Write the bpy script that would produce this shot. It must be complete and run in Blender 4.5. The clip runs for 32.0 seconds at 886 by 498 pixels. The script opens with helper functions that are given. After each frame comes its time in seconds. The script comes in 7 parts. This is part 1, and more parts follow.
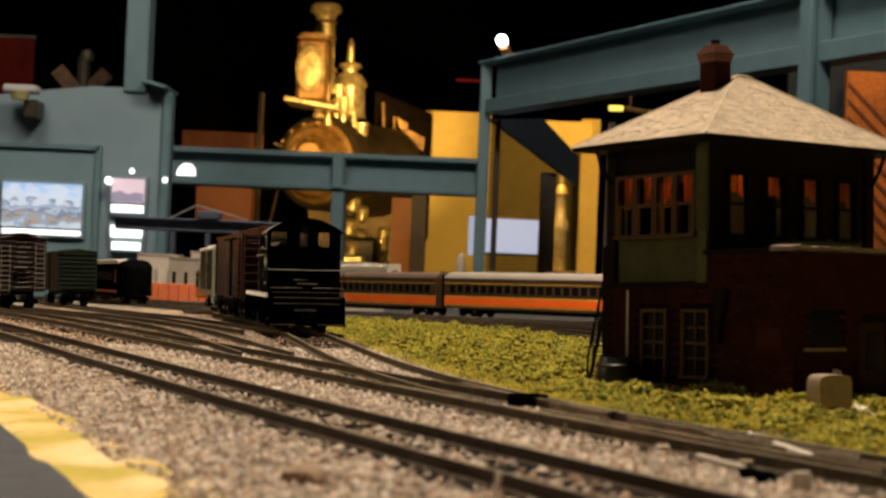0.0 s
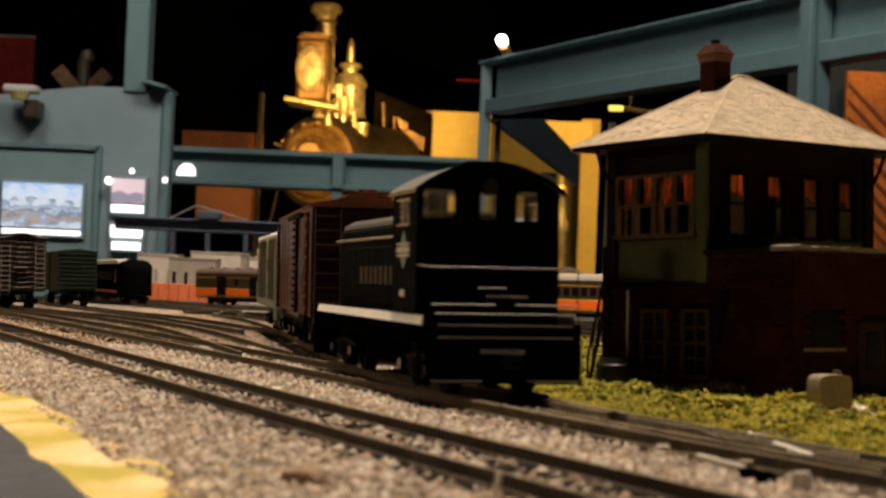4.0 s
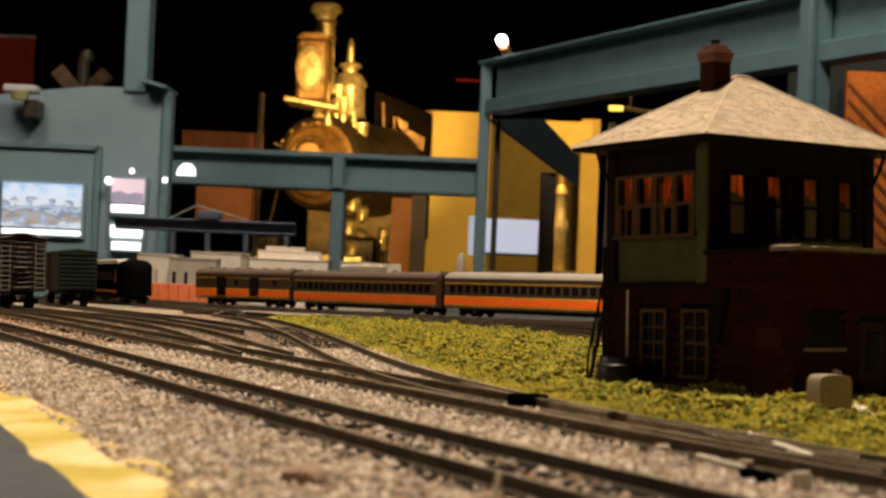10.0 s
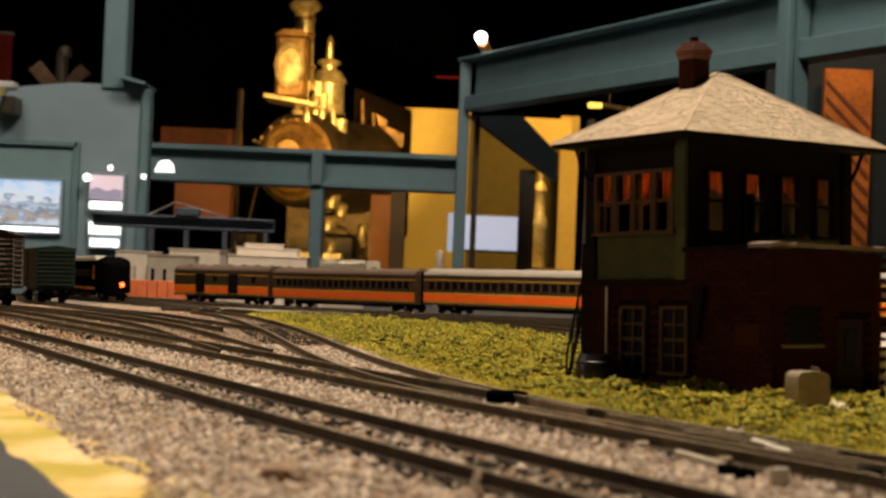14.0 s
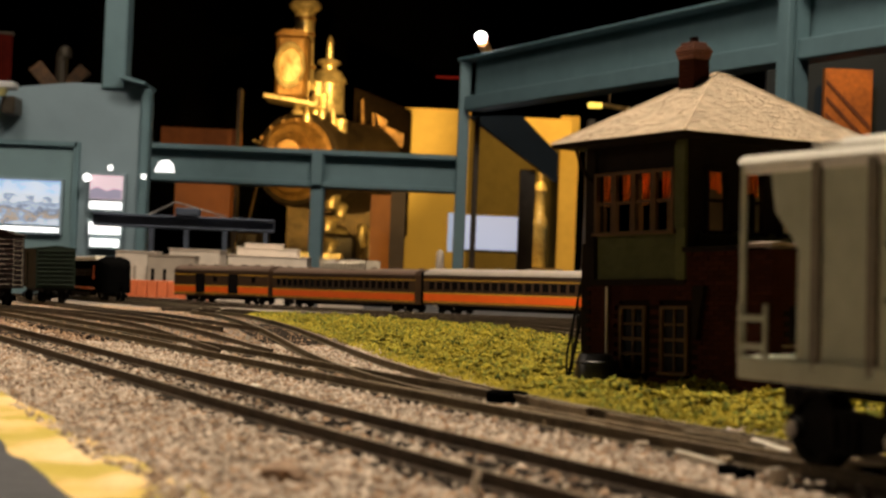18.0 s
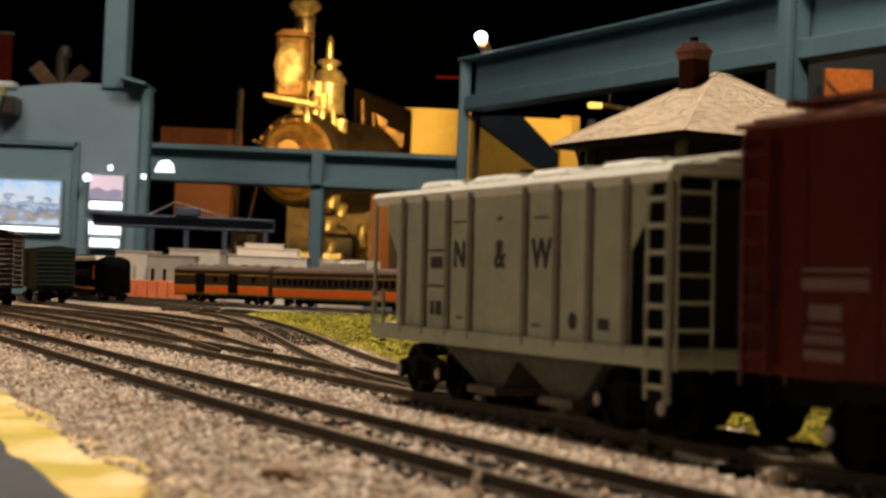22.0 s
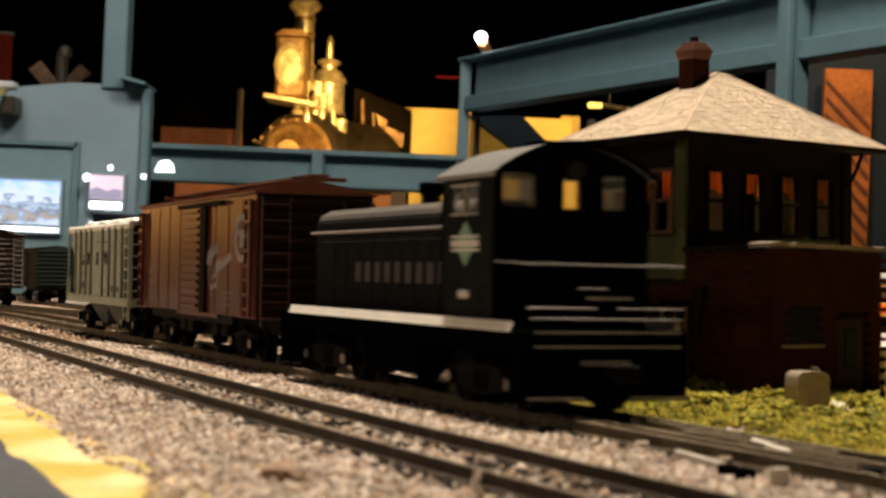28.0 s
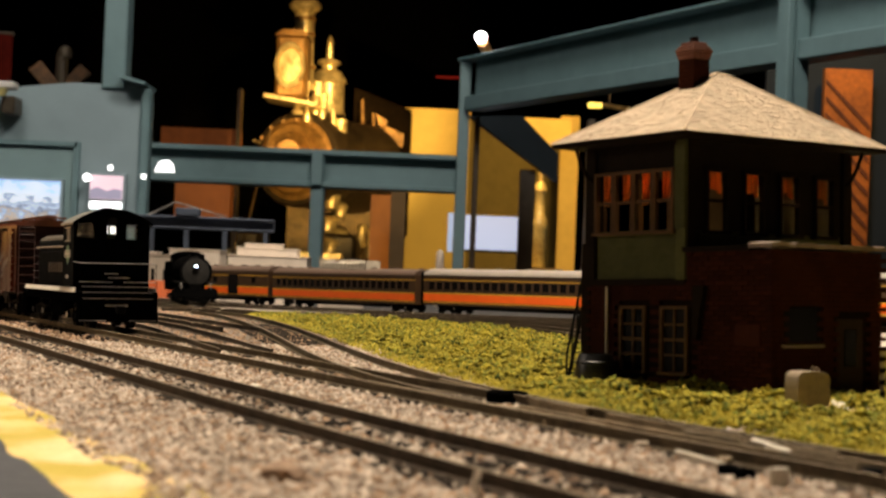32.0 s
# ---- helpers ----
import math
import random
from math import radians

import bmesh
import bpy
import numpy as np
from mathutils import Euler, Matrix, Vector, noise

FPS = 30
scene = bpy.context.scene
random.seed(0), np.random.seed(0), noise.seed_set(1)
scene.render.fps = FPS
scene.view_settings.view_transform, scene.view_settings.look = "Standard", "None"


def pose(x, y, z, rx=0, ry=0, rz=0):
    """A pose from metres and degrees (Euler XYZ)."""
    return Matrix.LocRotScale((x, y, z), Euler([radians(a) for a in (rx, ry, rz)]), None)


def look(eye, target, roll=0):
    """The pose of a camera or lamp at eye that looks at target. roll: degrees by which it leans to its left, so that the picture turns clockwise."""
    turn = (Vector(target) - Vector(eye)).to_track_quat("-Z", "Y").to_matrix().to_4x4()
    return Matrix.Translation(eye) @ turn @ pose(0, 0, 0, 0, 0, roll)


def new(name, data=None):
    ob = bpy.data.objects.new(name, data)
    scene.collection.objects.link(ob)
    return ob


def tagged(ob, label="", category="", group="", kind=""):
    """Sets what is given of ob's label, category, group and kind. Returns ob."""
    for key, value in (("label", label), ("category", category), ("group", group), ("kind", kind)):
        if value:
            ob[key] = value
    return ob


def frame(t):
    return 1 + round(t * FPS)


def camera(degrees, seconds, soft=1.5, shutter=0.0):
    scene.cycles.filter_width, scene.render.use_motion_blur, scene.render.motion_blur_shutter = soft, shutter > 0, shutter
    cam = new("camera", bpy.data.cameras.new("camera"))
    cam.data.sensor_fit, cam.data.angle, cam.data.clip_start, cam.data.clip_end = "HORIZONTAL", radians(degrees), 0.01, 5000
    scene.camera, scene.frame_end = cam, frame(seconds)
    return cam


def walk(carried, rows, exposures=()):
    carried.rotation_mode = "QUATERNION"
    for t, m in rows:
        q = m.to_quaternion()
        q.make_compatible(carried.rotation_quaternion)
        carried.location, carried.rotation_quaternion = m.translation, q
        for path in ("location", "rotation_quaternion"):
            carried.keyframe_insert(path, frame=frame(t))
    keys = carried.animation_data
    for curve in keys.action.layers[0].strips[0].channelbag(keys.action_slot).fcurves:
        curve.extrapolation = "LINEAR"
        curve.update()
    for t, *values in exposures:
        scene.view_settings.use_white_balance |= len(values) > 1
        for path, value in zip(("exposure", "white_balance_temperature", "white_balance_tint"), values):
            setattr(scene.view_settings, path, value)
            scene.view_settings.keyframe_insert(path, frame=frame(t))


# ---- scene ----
# A model railway yard on a table in a dark museum hall. Layout things are drawn in millimetres (MM), the hall in metres.
MM = 0.001
EYE = (0.0, 0.0, 0.0256)
cam = camera(29.46, 32.0, soft=2.4, shutter=0.5)
cam.data.dof.use_dof, cam.data.dof.focus_distance, cam.data.dof.aperture_fstop = True, 0.72, 54.0


def aim(yaw, pitch, roll):
    """A camera pose at EYE from degrees to the right, upwards and of lean."""
    d = (math.tan(radians(yaw)), 1.0, math.tan(radians(pitch)) / math.cos(radians(yaw)))
    return look(EYE, [e + k for e, k in zip(EYE, d)], roll)


FIRST, SECOND = aim(-0.711, 0.99, 1.08), aim(0.0, 0.897, 1.08)
walk(cam, [(0, FIRST), (4, FIRST), (8, FIRST), (12.1, FIRST), (12.2, SECOND), (16, SECOND), (24, SECOND), (32, SECOND)],
     exposures=[(0, -0.1, 6280, 10), (3, -0.1, 6230, 10), (6, 0.05, 6280, 10), (7, 0.18, 6230, 10), (8, 0.18, 6180, 10), (9, 0.06, 6280, 10), (12.1, -0.03, 6430, 10), (12.2, -0.1, 6430, 10), (19, -0.1, 6330, 10), (23, -0.08, 6030, 10),
                (25, 0.0, 5980, 10), (27.5, 0.3, 5880, 10), (29, 0.3, 6130, 10), (30, 0.25, 6300, 10), (32, 0.17, 6200, 10)])

# ---- light: a dark hall, warm lamps over the table, a gold spot on the old engine ----
world = bpy.data.worlds.new("hall_dark")
scene.world = world
world.use_nodes = True
world.node_tree.nodes["Background"].inputs["Color"].default_value = (0.55, 0.6, 0.7, 1)
world.node_tree.nodes["Background"].inputs["Strength"].default_value = 0.0015


def lamp(name, kind, eye, target, energy, color, size=0.3, cone=60, blend=0.5):
    data = bpy.data.lights.new(name, kind)
    data.energy, data.color = energy, color
    if kind == "AREA":
        data.shape, data.size = "DISK", size
    else:
        data.shadow_soft_size = size
    if kind == "SPOT":
        data.spot_size, data.spot_blend = radians(cone), blend
    ob = new(name, data)
    ob.matrix_world = look(eye, target)
    return ob


WARM, GOLD, COOL = (1.0, 0.8, 0.575), (1.0, 0.54, 0.12), (1.0, 0.93, 0.81)
lamp("table_lamp", "SPOT", (-0.08, 0.76, 1.9), (0.02, 0.43, 0), 286, WARM, 0.07, 80, 0.5)
# Added side fill, source unseen, that lights the left faces of the cars.
lamp("yard_lamp", "SPOT", (-1.5, 0.4, 0.5), (-0.15, 0.56, 0.03), 11, WARM, 0.05, 40, 1.0)
# Unseen gold spot added only to give the boxcar side its sheen.
lamp("side_hall_lamp", "SPOT", (-3.6, 6.1, 0.45), (-0.27, 1.02, 0.03), 30, (1.0, 0.45, 0.1), 0.25, 7, 0.6)
# Two more added spots, sources unseen, brighten the back town and the coaches.
lamp("far_table_lamp", "SPOT", (-0.1, 2.4, 2.2), (-0.1, 2.8, 0), 310, WARM, 0.10, 95, 0.6)
lamp("coach_lamp", "SPOT", (0.15, 0.95, 1.5), (-0.08, 1.95, 0), 160, WARM, 0.08, 50, 0.7)

# ---- materials ----


def material(name, color, rough=0.6, metal=0.0, scale=0.0, vary=0.0, bump=0.0, second=None, glow=0.0, each=0.0, fine=6.0, island=False, spec=0.5):
    """A surface with two scales of variation: broad stains and fine grain. scale: patches per metre; each: per-object shade."""
    m = bpy.data.materials.new(name)
    m.use_nodes = True
    nt = m.node_tree
    b = nt.nodes["Principled BSDF"]
    b.inputs["Base Color"].default_value = (*color, 1)
    b.inputs["Roughness"].default_value, b.inputs["Metallic"].default_value = rough, metal
    b.inputs["Specular IOR Level"].default_value = spec
    if glow:
        b.inputs["Emission Color"].default_value = (*color, 1)
        b.inputs["Emission Strength"].default_value = glow
    if not scale:
        return m
    co = nt.nodes.new("ShaderNodeTexCoord")
    n1, n2 = nt.nodes.new("ShaderNodeTexNoise"), nt.nodes.new("ShaderNodeTexNoise")
    for n, s in ((n1, scale), (n2, scale * fine)):
        n.inputs["Scale"].default_value, n.inputs["Detail"].default_value = s, 5
        nt.links.new(co.outputs["Object"], n.inputs["Vector"])
    mix = nt.nodes.new("ShaderNodeMix")
    mix.data_type = "RGBA"
    dark = second or tuple(c * (1 - vary) for c in color)
    light = tuple(min(1, c * (1 + vary * 0.7)) for c in color)
    mix.inputs["A"].default_value, mix.inputs["B"].default_value = (*dark, 1), (*light, 1)
    add = nt.nodes.new("ShaderNodeMath")
    add.operation = "MULTIPLY_ADD"
    add.inputs[1].default_value = 0.6
    nt.links.new(n1.outputs["Fac"], add.inputs[0])
    half = nt.nodes.new("ShaderNodeMath")
    half.operation = "MULTIPLY"
    half.inputs[1].default_value = 0.4
    nt.links.new(n2.outputs["Fac"], half.inputs[0])
    nt.links.new(half.outputs[0], add.inputs[2])
    ramp = nt.nodes.new("ShaderNodeMapRange")
    ramp.inputs["From Min"].default_value, ramp.inputs["From Max"].default_value = 0.32, 0.68
    nt.links.new(add.outputs[0], ramp.inputs["Value"])
    last = ramp.outputs[0]
    if each:
        info = nt.nodes.new("ShaderNodeNewGeometry" if island else "ShaderNodeObjectInfo")
        e = nt.nodes.new("ShaderNodeMath")
        e.operation, e.inputs[1].default_value = "MULTIPLY_ADD", each
        nt.links.new(info.outputs["Random Per Island" if island else "Random"], e.inputs[0])
        nt.links.new(last, e.inputs[2])
        off = nt.nodes.new("ShaderNodeMath")
        off.operation, off.inputs[1].default_value = "SUBTRACT", each / 2
        nt.links.new(e.outputs[0], off.inputs[0])
        last = off.outputs[0]
    nt.links.new(last, mix.inputs["Factor"])
    nt.links.new(mix.outputs["Result"], b.inputs["Base Color"])
    if bump:
        bp = nt.nodes.new("ShaderNodeBump")
        bp.inputs["Strength"].default_value, bp.inputs["Distance"].default_value = bump, 0.4 / (scale * fine)
        nt.links.new(n2.outputs["Fac"], bp.inputs["Height"])
        nt.links.new(bp.outputs["Normal"], b.inputs["Normal"])
    return m


def speckled(name, colors, cell, rough=0.9, bump=0.6):
    """Loose stones or scatter: each cell takes one of the colours. cell: metres."""
    m = material(name, colors[0], rough)
    nt = m.node_tree
    b = nt.nodes["Principled BSDF"]
    co = nt.nodes.new("ShaderNodeTexCoord")
    vo = nt.nodes.new("ShaderNodeTexVoronoi")
    vo.inputs["Scale"].default_value = 1 / cell
    nt.links.new(co.outputs["Object"], vo.inputs["Vector"])
    sep = nt.nodes.new("ShaderNodeSeparateColor")
    nt.links.new(vo.outputs["Color"], sep.inputs[0])
    ramp = nt.nodes.new("ShaderNodeValToRGB")
    ramp.color_ramp.interpolation = "CONSTANT"
    while len(ramp.color_ramp.elements) < len(colors):
        ramp.color_ramp.elements.new(0.5)
    for k, c in enumerate(colors):
        ramp.color_ramp.elements[k].position = k / len(colors)
        ramp.color_ramp.elements[k].color = (*c, 1)
    nt.links.new(sep.outputs[0], ramp.inputs[0])
    big = nt.nodes.new("ShaderNodeTexNoise")
    big.inputs["Scale"].default_value = 14
    nt.links.new(co.outputs["Object"], big.inputs["Vector"])
    mr = nt.nodes.new("ShaderNodeMapRange")
    mr.inputs["From Min"].default_value, mr.inputs["From Max"].default_value = 0.3, 0.7
    mr.inputs["To Min"].default_value, mr.inputs["To Max"].default_value = 0.75, 1.15
    nt.links.new(big.outputs["Fac"], mr.inputs["Value"])
    mul = nt.nodes.new("ShaderNodeVectorMath")
    mul.operation = "SCALE"
    nt.links.new(ramp.outputs[0], mul.inputs[0])
    nt.links.new(mr.outputs[0], mul.inputs["Scale"])
    nt.links.new(mul.outputs[0], b.inputs["Base Color"])
    bp = nt.nodes.new("ShaderNodeBump")
    bp.inputs["Strength"].default_value, bp.inputs["Distance"].default_value = bump, cell * 0.6
    bp.invert = True
    nt.links.new(vo.outputs["Distance"], bp.inputs["Height"])
    nt.links.new(bp.outputs["Normal"], b.inputs["Normal"])
    return m


M_BALLAST = speckled("ballast_stone", [(0.36, 0.3, 0.24), (0.5, 0.43, 0.36), (0.25, 0.2, 0.17), (0.44, 0.36, 0.28), (0.58, 0.52, 0.46)], 0.0018)
M_STONE = material("loose_stone", (0.5, 0.43, 0.36), 0.9, 0, 180, 0.5, 0.4, second=(0.2, 0.16, 0.125), each=1.0, island=True, spec=0.3)
M_YARD = speckled("yard_cinders", [(0.09, 0.074, 0.058), (0.16, 0.135, 0.11), (0.055, 0.048, 0.04), (0.24, 0.2, 0.16)], 0.0015)
M_TIE = material("dark_tie", (0.03, 0.024, 0.019), 0.9, 0, 300, 0.5, 0.4, each=0.6, spec=0.08)
M_RAIL = material("weathered_rail", (0.06, 0.044, 0.03), 0.6, 0.1, 150, 0.6, 0.3, spec=0.2)
# Paler copy of the rail: light on the right-hand tracks put into colour.
M_RAIL_OLIVE = material("lit_olive_brown_rail", (0.1, 0.077, 0.046), 0.6, 0.1, 120, 0.6, 0.3, spec=0.2)
M_RAIL_TOP = material("worn_rail_head", (0.2, 0.16, 0.11), 0.5, 0.2, 150, 0.4, 0.1)
M_GRASS = material("yellow_green_turf", (0.5, 0.41, 0.05), 0.95, 0, 42, 0.3, 0.6, second=(0.13, 0.125, 0.014), each=0.35, island=True, spec=0.2)
M_SOIL = material("turf_on_sandy_soil", (0.34, 0.27, 0.06), 0.95, 0, 60, 0.35, 0.8, second=(0.3, 0.22, 0.08), fine=9)
M_EDGE = material("painted_yellow_edge", (0.8, 0.6, 0.34), 0.85, 0, 22, 0.06, 0.6, second=(0.62, 0.4, 0.05), fine=5)
nt = M_EDGE.node_tree
moss = nt.nodes.new("ShaderNodeTexNoise")
moss.inputs["Scale"].default_value, moss.inputs["Detail"].default_value = 48, 4
nt.links.new(nt.nodes["Texture Coordinate"].outputs["Object"], moss.inputs["Vector"])
fac = nt.nodes.new("ShaderNodeMapRange")
fac.inputs["From Min"].default_value, fac.inputs["From Max"].default_value, fac.inputs["To Max"].default_value = 0.47, 0.6, 0.85
nt.links.new(moss.outputs["Fac"], fac.inputs["Value"])
tone = nt.nodes.new("ShaderNodeMix")
tone.data_type = "RGBA"
tone.inputs["B"].default_value = (0.4, 0.33, 0.03, 1)
nt.links.new(fac.outputs[0], tone.inputs["Factor"])
nt.links.new(nt.nodes["Mix"].outputs["Result"], tone.inputs["A"])
nt.links.new(tone.outputs["Result"], nt.nodes["Principled BSDF"].inputs["Base Color"])
M_CLOTH = material("grey_felt", (0.06, 0.064, 0.074), 0.95, 0, 200, 0.3, 0.3)
M_BLACK = material("satin_black_paint", (0.0025, 0.0025, 0.0026), 0.4, 0, 200, 0.4, 0.08, spec=0.0)
# Lighter grey paints the overhead light on the hood's top.
M_HOODTOP = material("hood_top_highlight_grey", (0.1, 0.09, 0.075), 0.5, 0, 200, 0.5, 0.1)
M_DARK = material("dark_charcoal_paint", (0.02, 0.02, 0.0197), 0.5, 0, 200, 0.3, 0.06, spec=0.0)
M_UNDER = material("grimy_underframe", (0.006, 0.0055, 0.005), 0.7, 0, 300, 0.5, 0.3, spec=0.05)
M_STEEL = material("bare_steel_wheel", (0.5, 0.47, 0.43), 0.3, 0.9, 300, 0.2, 0.1)
M_WHITE = material("cream_white_paint", (0.78, 0.74, 0.66), 0.55, 0, 250, 0.15, 0.05)
# Grey also carries the thin highlights along handrails and edges.
M_GREY_LINE = material("grey_line_with_glint", (0.28, 0.27, 0.26), 0.35, 0.2, 200, 0.2)
M_BOXCAR = material("freight_car_red", (0.092, 0.0125, 0.0055), 0.3, 0, 60, 0.25, 0.03, second=(0.062, 0.0085, 0.004), spec=0.07)
# Roof red is lightened to carry the highlights along the roofline.
M_BOXROOF = material("roof_red_with_highlight", (0.2, 0.07, 0.04), 0.55, 0, 60, 0.3, 0.15)
M_HOPPER = material("light_grey_hopper_paint", (0.42, 0.45, 0.345), 0.6, 0, 50, 0.2, 0.1, second=(0.34, 0.36, 0.275), spec=0.2)
# Browner and darker than the sheets: shaded rib sides are painted in.
M_HOPRIB = material("brown_grey_with_rib_shade", (0.2, 0.18, 0.14), 0.65, 0, 80, 0.3, 0.1, spec=0.2)
# Hopper roof, chords and hatches: lamp light from above painted in as pale.
M_ROOFPALE = material("pale_grey_with_roof_light", (0.72, 0.71, 0.65), 0.4, 0, 80, 0.15, 0.1)
# Shade inside the hopper ends and under its bays is painted dark here.
M_CHUTE = material("shaded_chute_grey", (0.1, 0.1, 0.08), 0.8, 0, 80, 0.4, 0.2, spec=0.1)
M_BAY = material("shaded_bay_grey", (0.014, 0.014, 0.012), 0.8, 0, 80, 0.4, 0.2, spec=0.1)
M_DIMBAR = material("dim_grey_lettering", (0.025, 0.0245, 0.023), 0.6, 0, 150, 0.3)
M_FAINT = material("faint_data_lettering", (0.17, 0.1, 0.085), 0.7, 0, 150, 0.3)
M_PALERAIL = material("pale_brown_turnout_rail", (0.28, 0.22, 0.14), 0.5, 0.2, 120, 0.6, 0.4)
M_LETTER = material("faded_white_lettering", (0.32, 0.28, 0.28), 0.7, 0, 150, 0.3)
M_INK = material("black_lettering", (0.02, 0.02, 0.02), 0.7, 0, 150, 0.3)
M_GREEN_SIGN = material("green_emblem", (0.22, 0.42, 0.26), 0.6, 0, 150, 0.2)
M_BROWN = material("chocolate_brown_coach_paint", (0.045, 0.025, 0.012), 0.35, 0, 60, 0.25, 0.05)
M_ORANGE = material("orange_coach_stripe", (0.85, 0.13, 0.008), 0.4, 0, 60, 0.15, 0.05)
M_YLINE = material("yellow_pinstripe", (0.75, 0.45, 0.05), 0.5, 0, 90, 0.15)
M_COACHROOF = material("dark_coach_roof", (0.09, 0.06, 0.045), 0.4, 0, 60, 0.3, 0.05)
M_SILVERROOF = material("silver_coach_roof", (0.22, 0.195, 0.17), 0.45, 0.1, 60, 0.15, 0.05)
M_GREENCAR = material("dark_green_car_paint", (0.007, 0.0125, 0.008), 0.7, 0, 80, 0.3, 0.1, spec=0.1)
M_SLAT = material("dark_maroon_paint", (0.016, 0.007, 0.006), 0.75, 0, 200, 0.4, 0.2, each=0.3)
# Pale grey paints the light caught by the maroon car's edges and rungs.
M_LITEDGE = material("lit_pale_edge", (0.26, 0.24, 0.2), 0.7, 0, 200, 0.3, 0.2, each=0.3)
M_WINDOW = material("dark_coach_window", (0.008, 0.007, 0.007), 0.2, spec=0.08)
M_DARKPANE = material("unlit_dark_pane", (0.004, 0.004, 0.004), 0.2, spec=0.08)
M_GREY_BAND = material("grey_upper_band", (0.5, 0.46, 0.38), 0.6, 0, 90, 0.2)
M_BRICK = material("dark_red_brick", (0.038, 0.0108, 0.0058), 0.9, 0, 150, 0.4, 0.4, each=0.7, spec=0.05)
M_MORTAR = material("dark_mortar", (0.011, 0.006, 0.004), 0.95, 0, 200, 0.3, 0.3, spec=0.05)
M_SHINGLE = material("pale_tan_shingle", (0.53, 0.43, 0.31), 0.9, 0, 220, 0.3, 0.5, each=0.45)
M_TRIM = material("olive_green_trim", (0.07, 0.073, 0.024), 0.7, 0, 120, 0.25, 0.15, each=0.2, spec=0.12)
M_SASH = material("dull_brown_sash", (0.085, 0.048, 0.022), 0.7, 0, 150, 0.25, 0.1, spec=0.1)
# Near-black umber carries the shade under the eaves and on the right face.
M_UMBER_SHADE = material("dark_umber_with_shade", (0.012, 0.008, 0.005), 0.8, 0, 150, 0.3, 0.1, spec=0.05)
# Darker than the side red: the shade on car ends is painted in.
M_BOXEND = material("car_end_red_with_shade", (0.02, 0.005, 0.004), 0.6, 0, 80, 0.3, 0.1, spec=0.2)
M_ENDRUNG = material("glossy_red_rung_paint", (0.13, 0.065, 0.055), 0.3, 0.0, 120, 0.3, 0.1, spec=0.8)
M_ROOFCAP = material("pale_rough_roofing", (0.21, 0.165, 0.14), 0.9, 0, 120, 0.3, 0.5)
M_TANK = material("pale_khaki_tank_paint", (0.25, 0.2, 0.14), 0.6, 0, 80, 0.3, 0.2)
M_CURTAIN = material("glowing_orange_curtain", (0.85, 0.26, 0.05), 0.8, 0, 90, 0.2, 0.1)
nt = M_CURTAIN.node_tree
cloth = nt.nodes.new("ShaderNodeBsdfTranslucent")
cloth.inputs["Color"].default_value = (1.0, 0.42, 0.1, 1)
blend = nt.nodes.new("ShaderNodeMixShader")
blend.inputs[0].default_value = 0.6
nt.links.new(nt.nodes["Principled BSDF"].outputs[0], blend.inputs[1])
nt.links.new(cloth.outputs[0], blend.inputs[2])
nt.links.new(blend.outputs[0], nt.nodes["Material Output"].inputs["Surface"])
M_PLASTER = material("cream_inner_plaster", (0.3, 0.23, 0.12), 0.8, 0, 150, 0.2, 0.1)
M_SASHD = material("dark_brown_sash", (0.1, 0.055, 0.026), 0.7, 0, 150, 0.25, 0.1, spec=0.1)
M_JACKET = material("dark_brown_boiler_jacket", (0.006, 0.0035, 0.0015), 0.8, 0, 3, 0.7, 0.3, spec=0.05)
M_TEAL = material("teal_grey_steel_paint", (0.185, 0.275, 0.282), 0.5, 0, 3, 0.12, 0.05)
M_TEALD = material("teal_grey_wall_paint", (0.31, 0.385, 0.4), 0.6, 0, 2, 0.1, 0.05)
M_GOLD = material("gold_lit_iron", (0.72, 0.55, 0.3), 0.3, 0.7, 9, 0.75, 0.5)
M_BRONZE = material("dull_bronze_iron", (0.22, 0.125, 0.04), 0.4, 0.5, 7, 0.7, 0.4)
M_IRON = material("dark_boiler_iron", (0.09, 0.065, 0.04), 0.45, 0.4, 3, 0.35, 0.2)
M_YWALL = material("ochre_plaster_wall", (0.7, 0.56, 0.2), 0.8, 0, 1.2, 0.12, 0.1)
M_OLIVE = material("dimmed_ochre_plaster", (0.2, 0.17, 0.06), 0.8, 0, 1.2, 0.2, 0.1)
M_DULLWOOD = material("dull_orange_wood", (0.36, 0.12, 0.025), 0.6, 0, 2, 0.3, 0.1)
M_DIMWOOD = material("dim_spotted_sign_wood", (0.13, 0.06, 0.02), 0.7, 0, 22, 0.8, 0.1)
M_OWOOD = material("orange_wood_panel", (0.5, 0.2, 0.045), 0.55, 0, 2, 0.3, 0.1)
M_GRAIN = material("diagonal_grained_orange_wood", (0.5, 0.14, 0.012), 0.55, 0, 9, 0.5, 0.2)
M_STREAK = material("dark_wood_streak", (0.16, 0.04, 0.006), 0.6, 0, 9, 0.5, 0.2)
M_BRASS = material("polished_brass", (0.85, 0.6, 0.22), 0.25, 0.25, 9, 0.5, 0.3)
M_YLAMP = material("lit_yellow_lamp", (1.0, 0.72, 0.12), 0.3, glow=1.6)
M_BROWNSTONE = material("dark_brown_stone", (0.32, 0.22, 0.15), 0.9, 0, 200, 0.5, 0.5)
M_STONE2 = material("rusty_brown_stone", (0.34, 0.23, 0.15), 0.9, 0, 180, 0.5, 0.4, second=(0.12, 0.08, 0.055), each=1.0, island=True, spec=0.3)
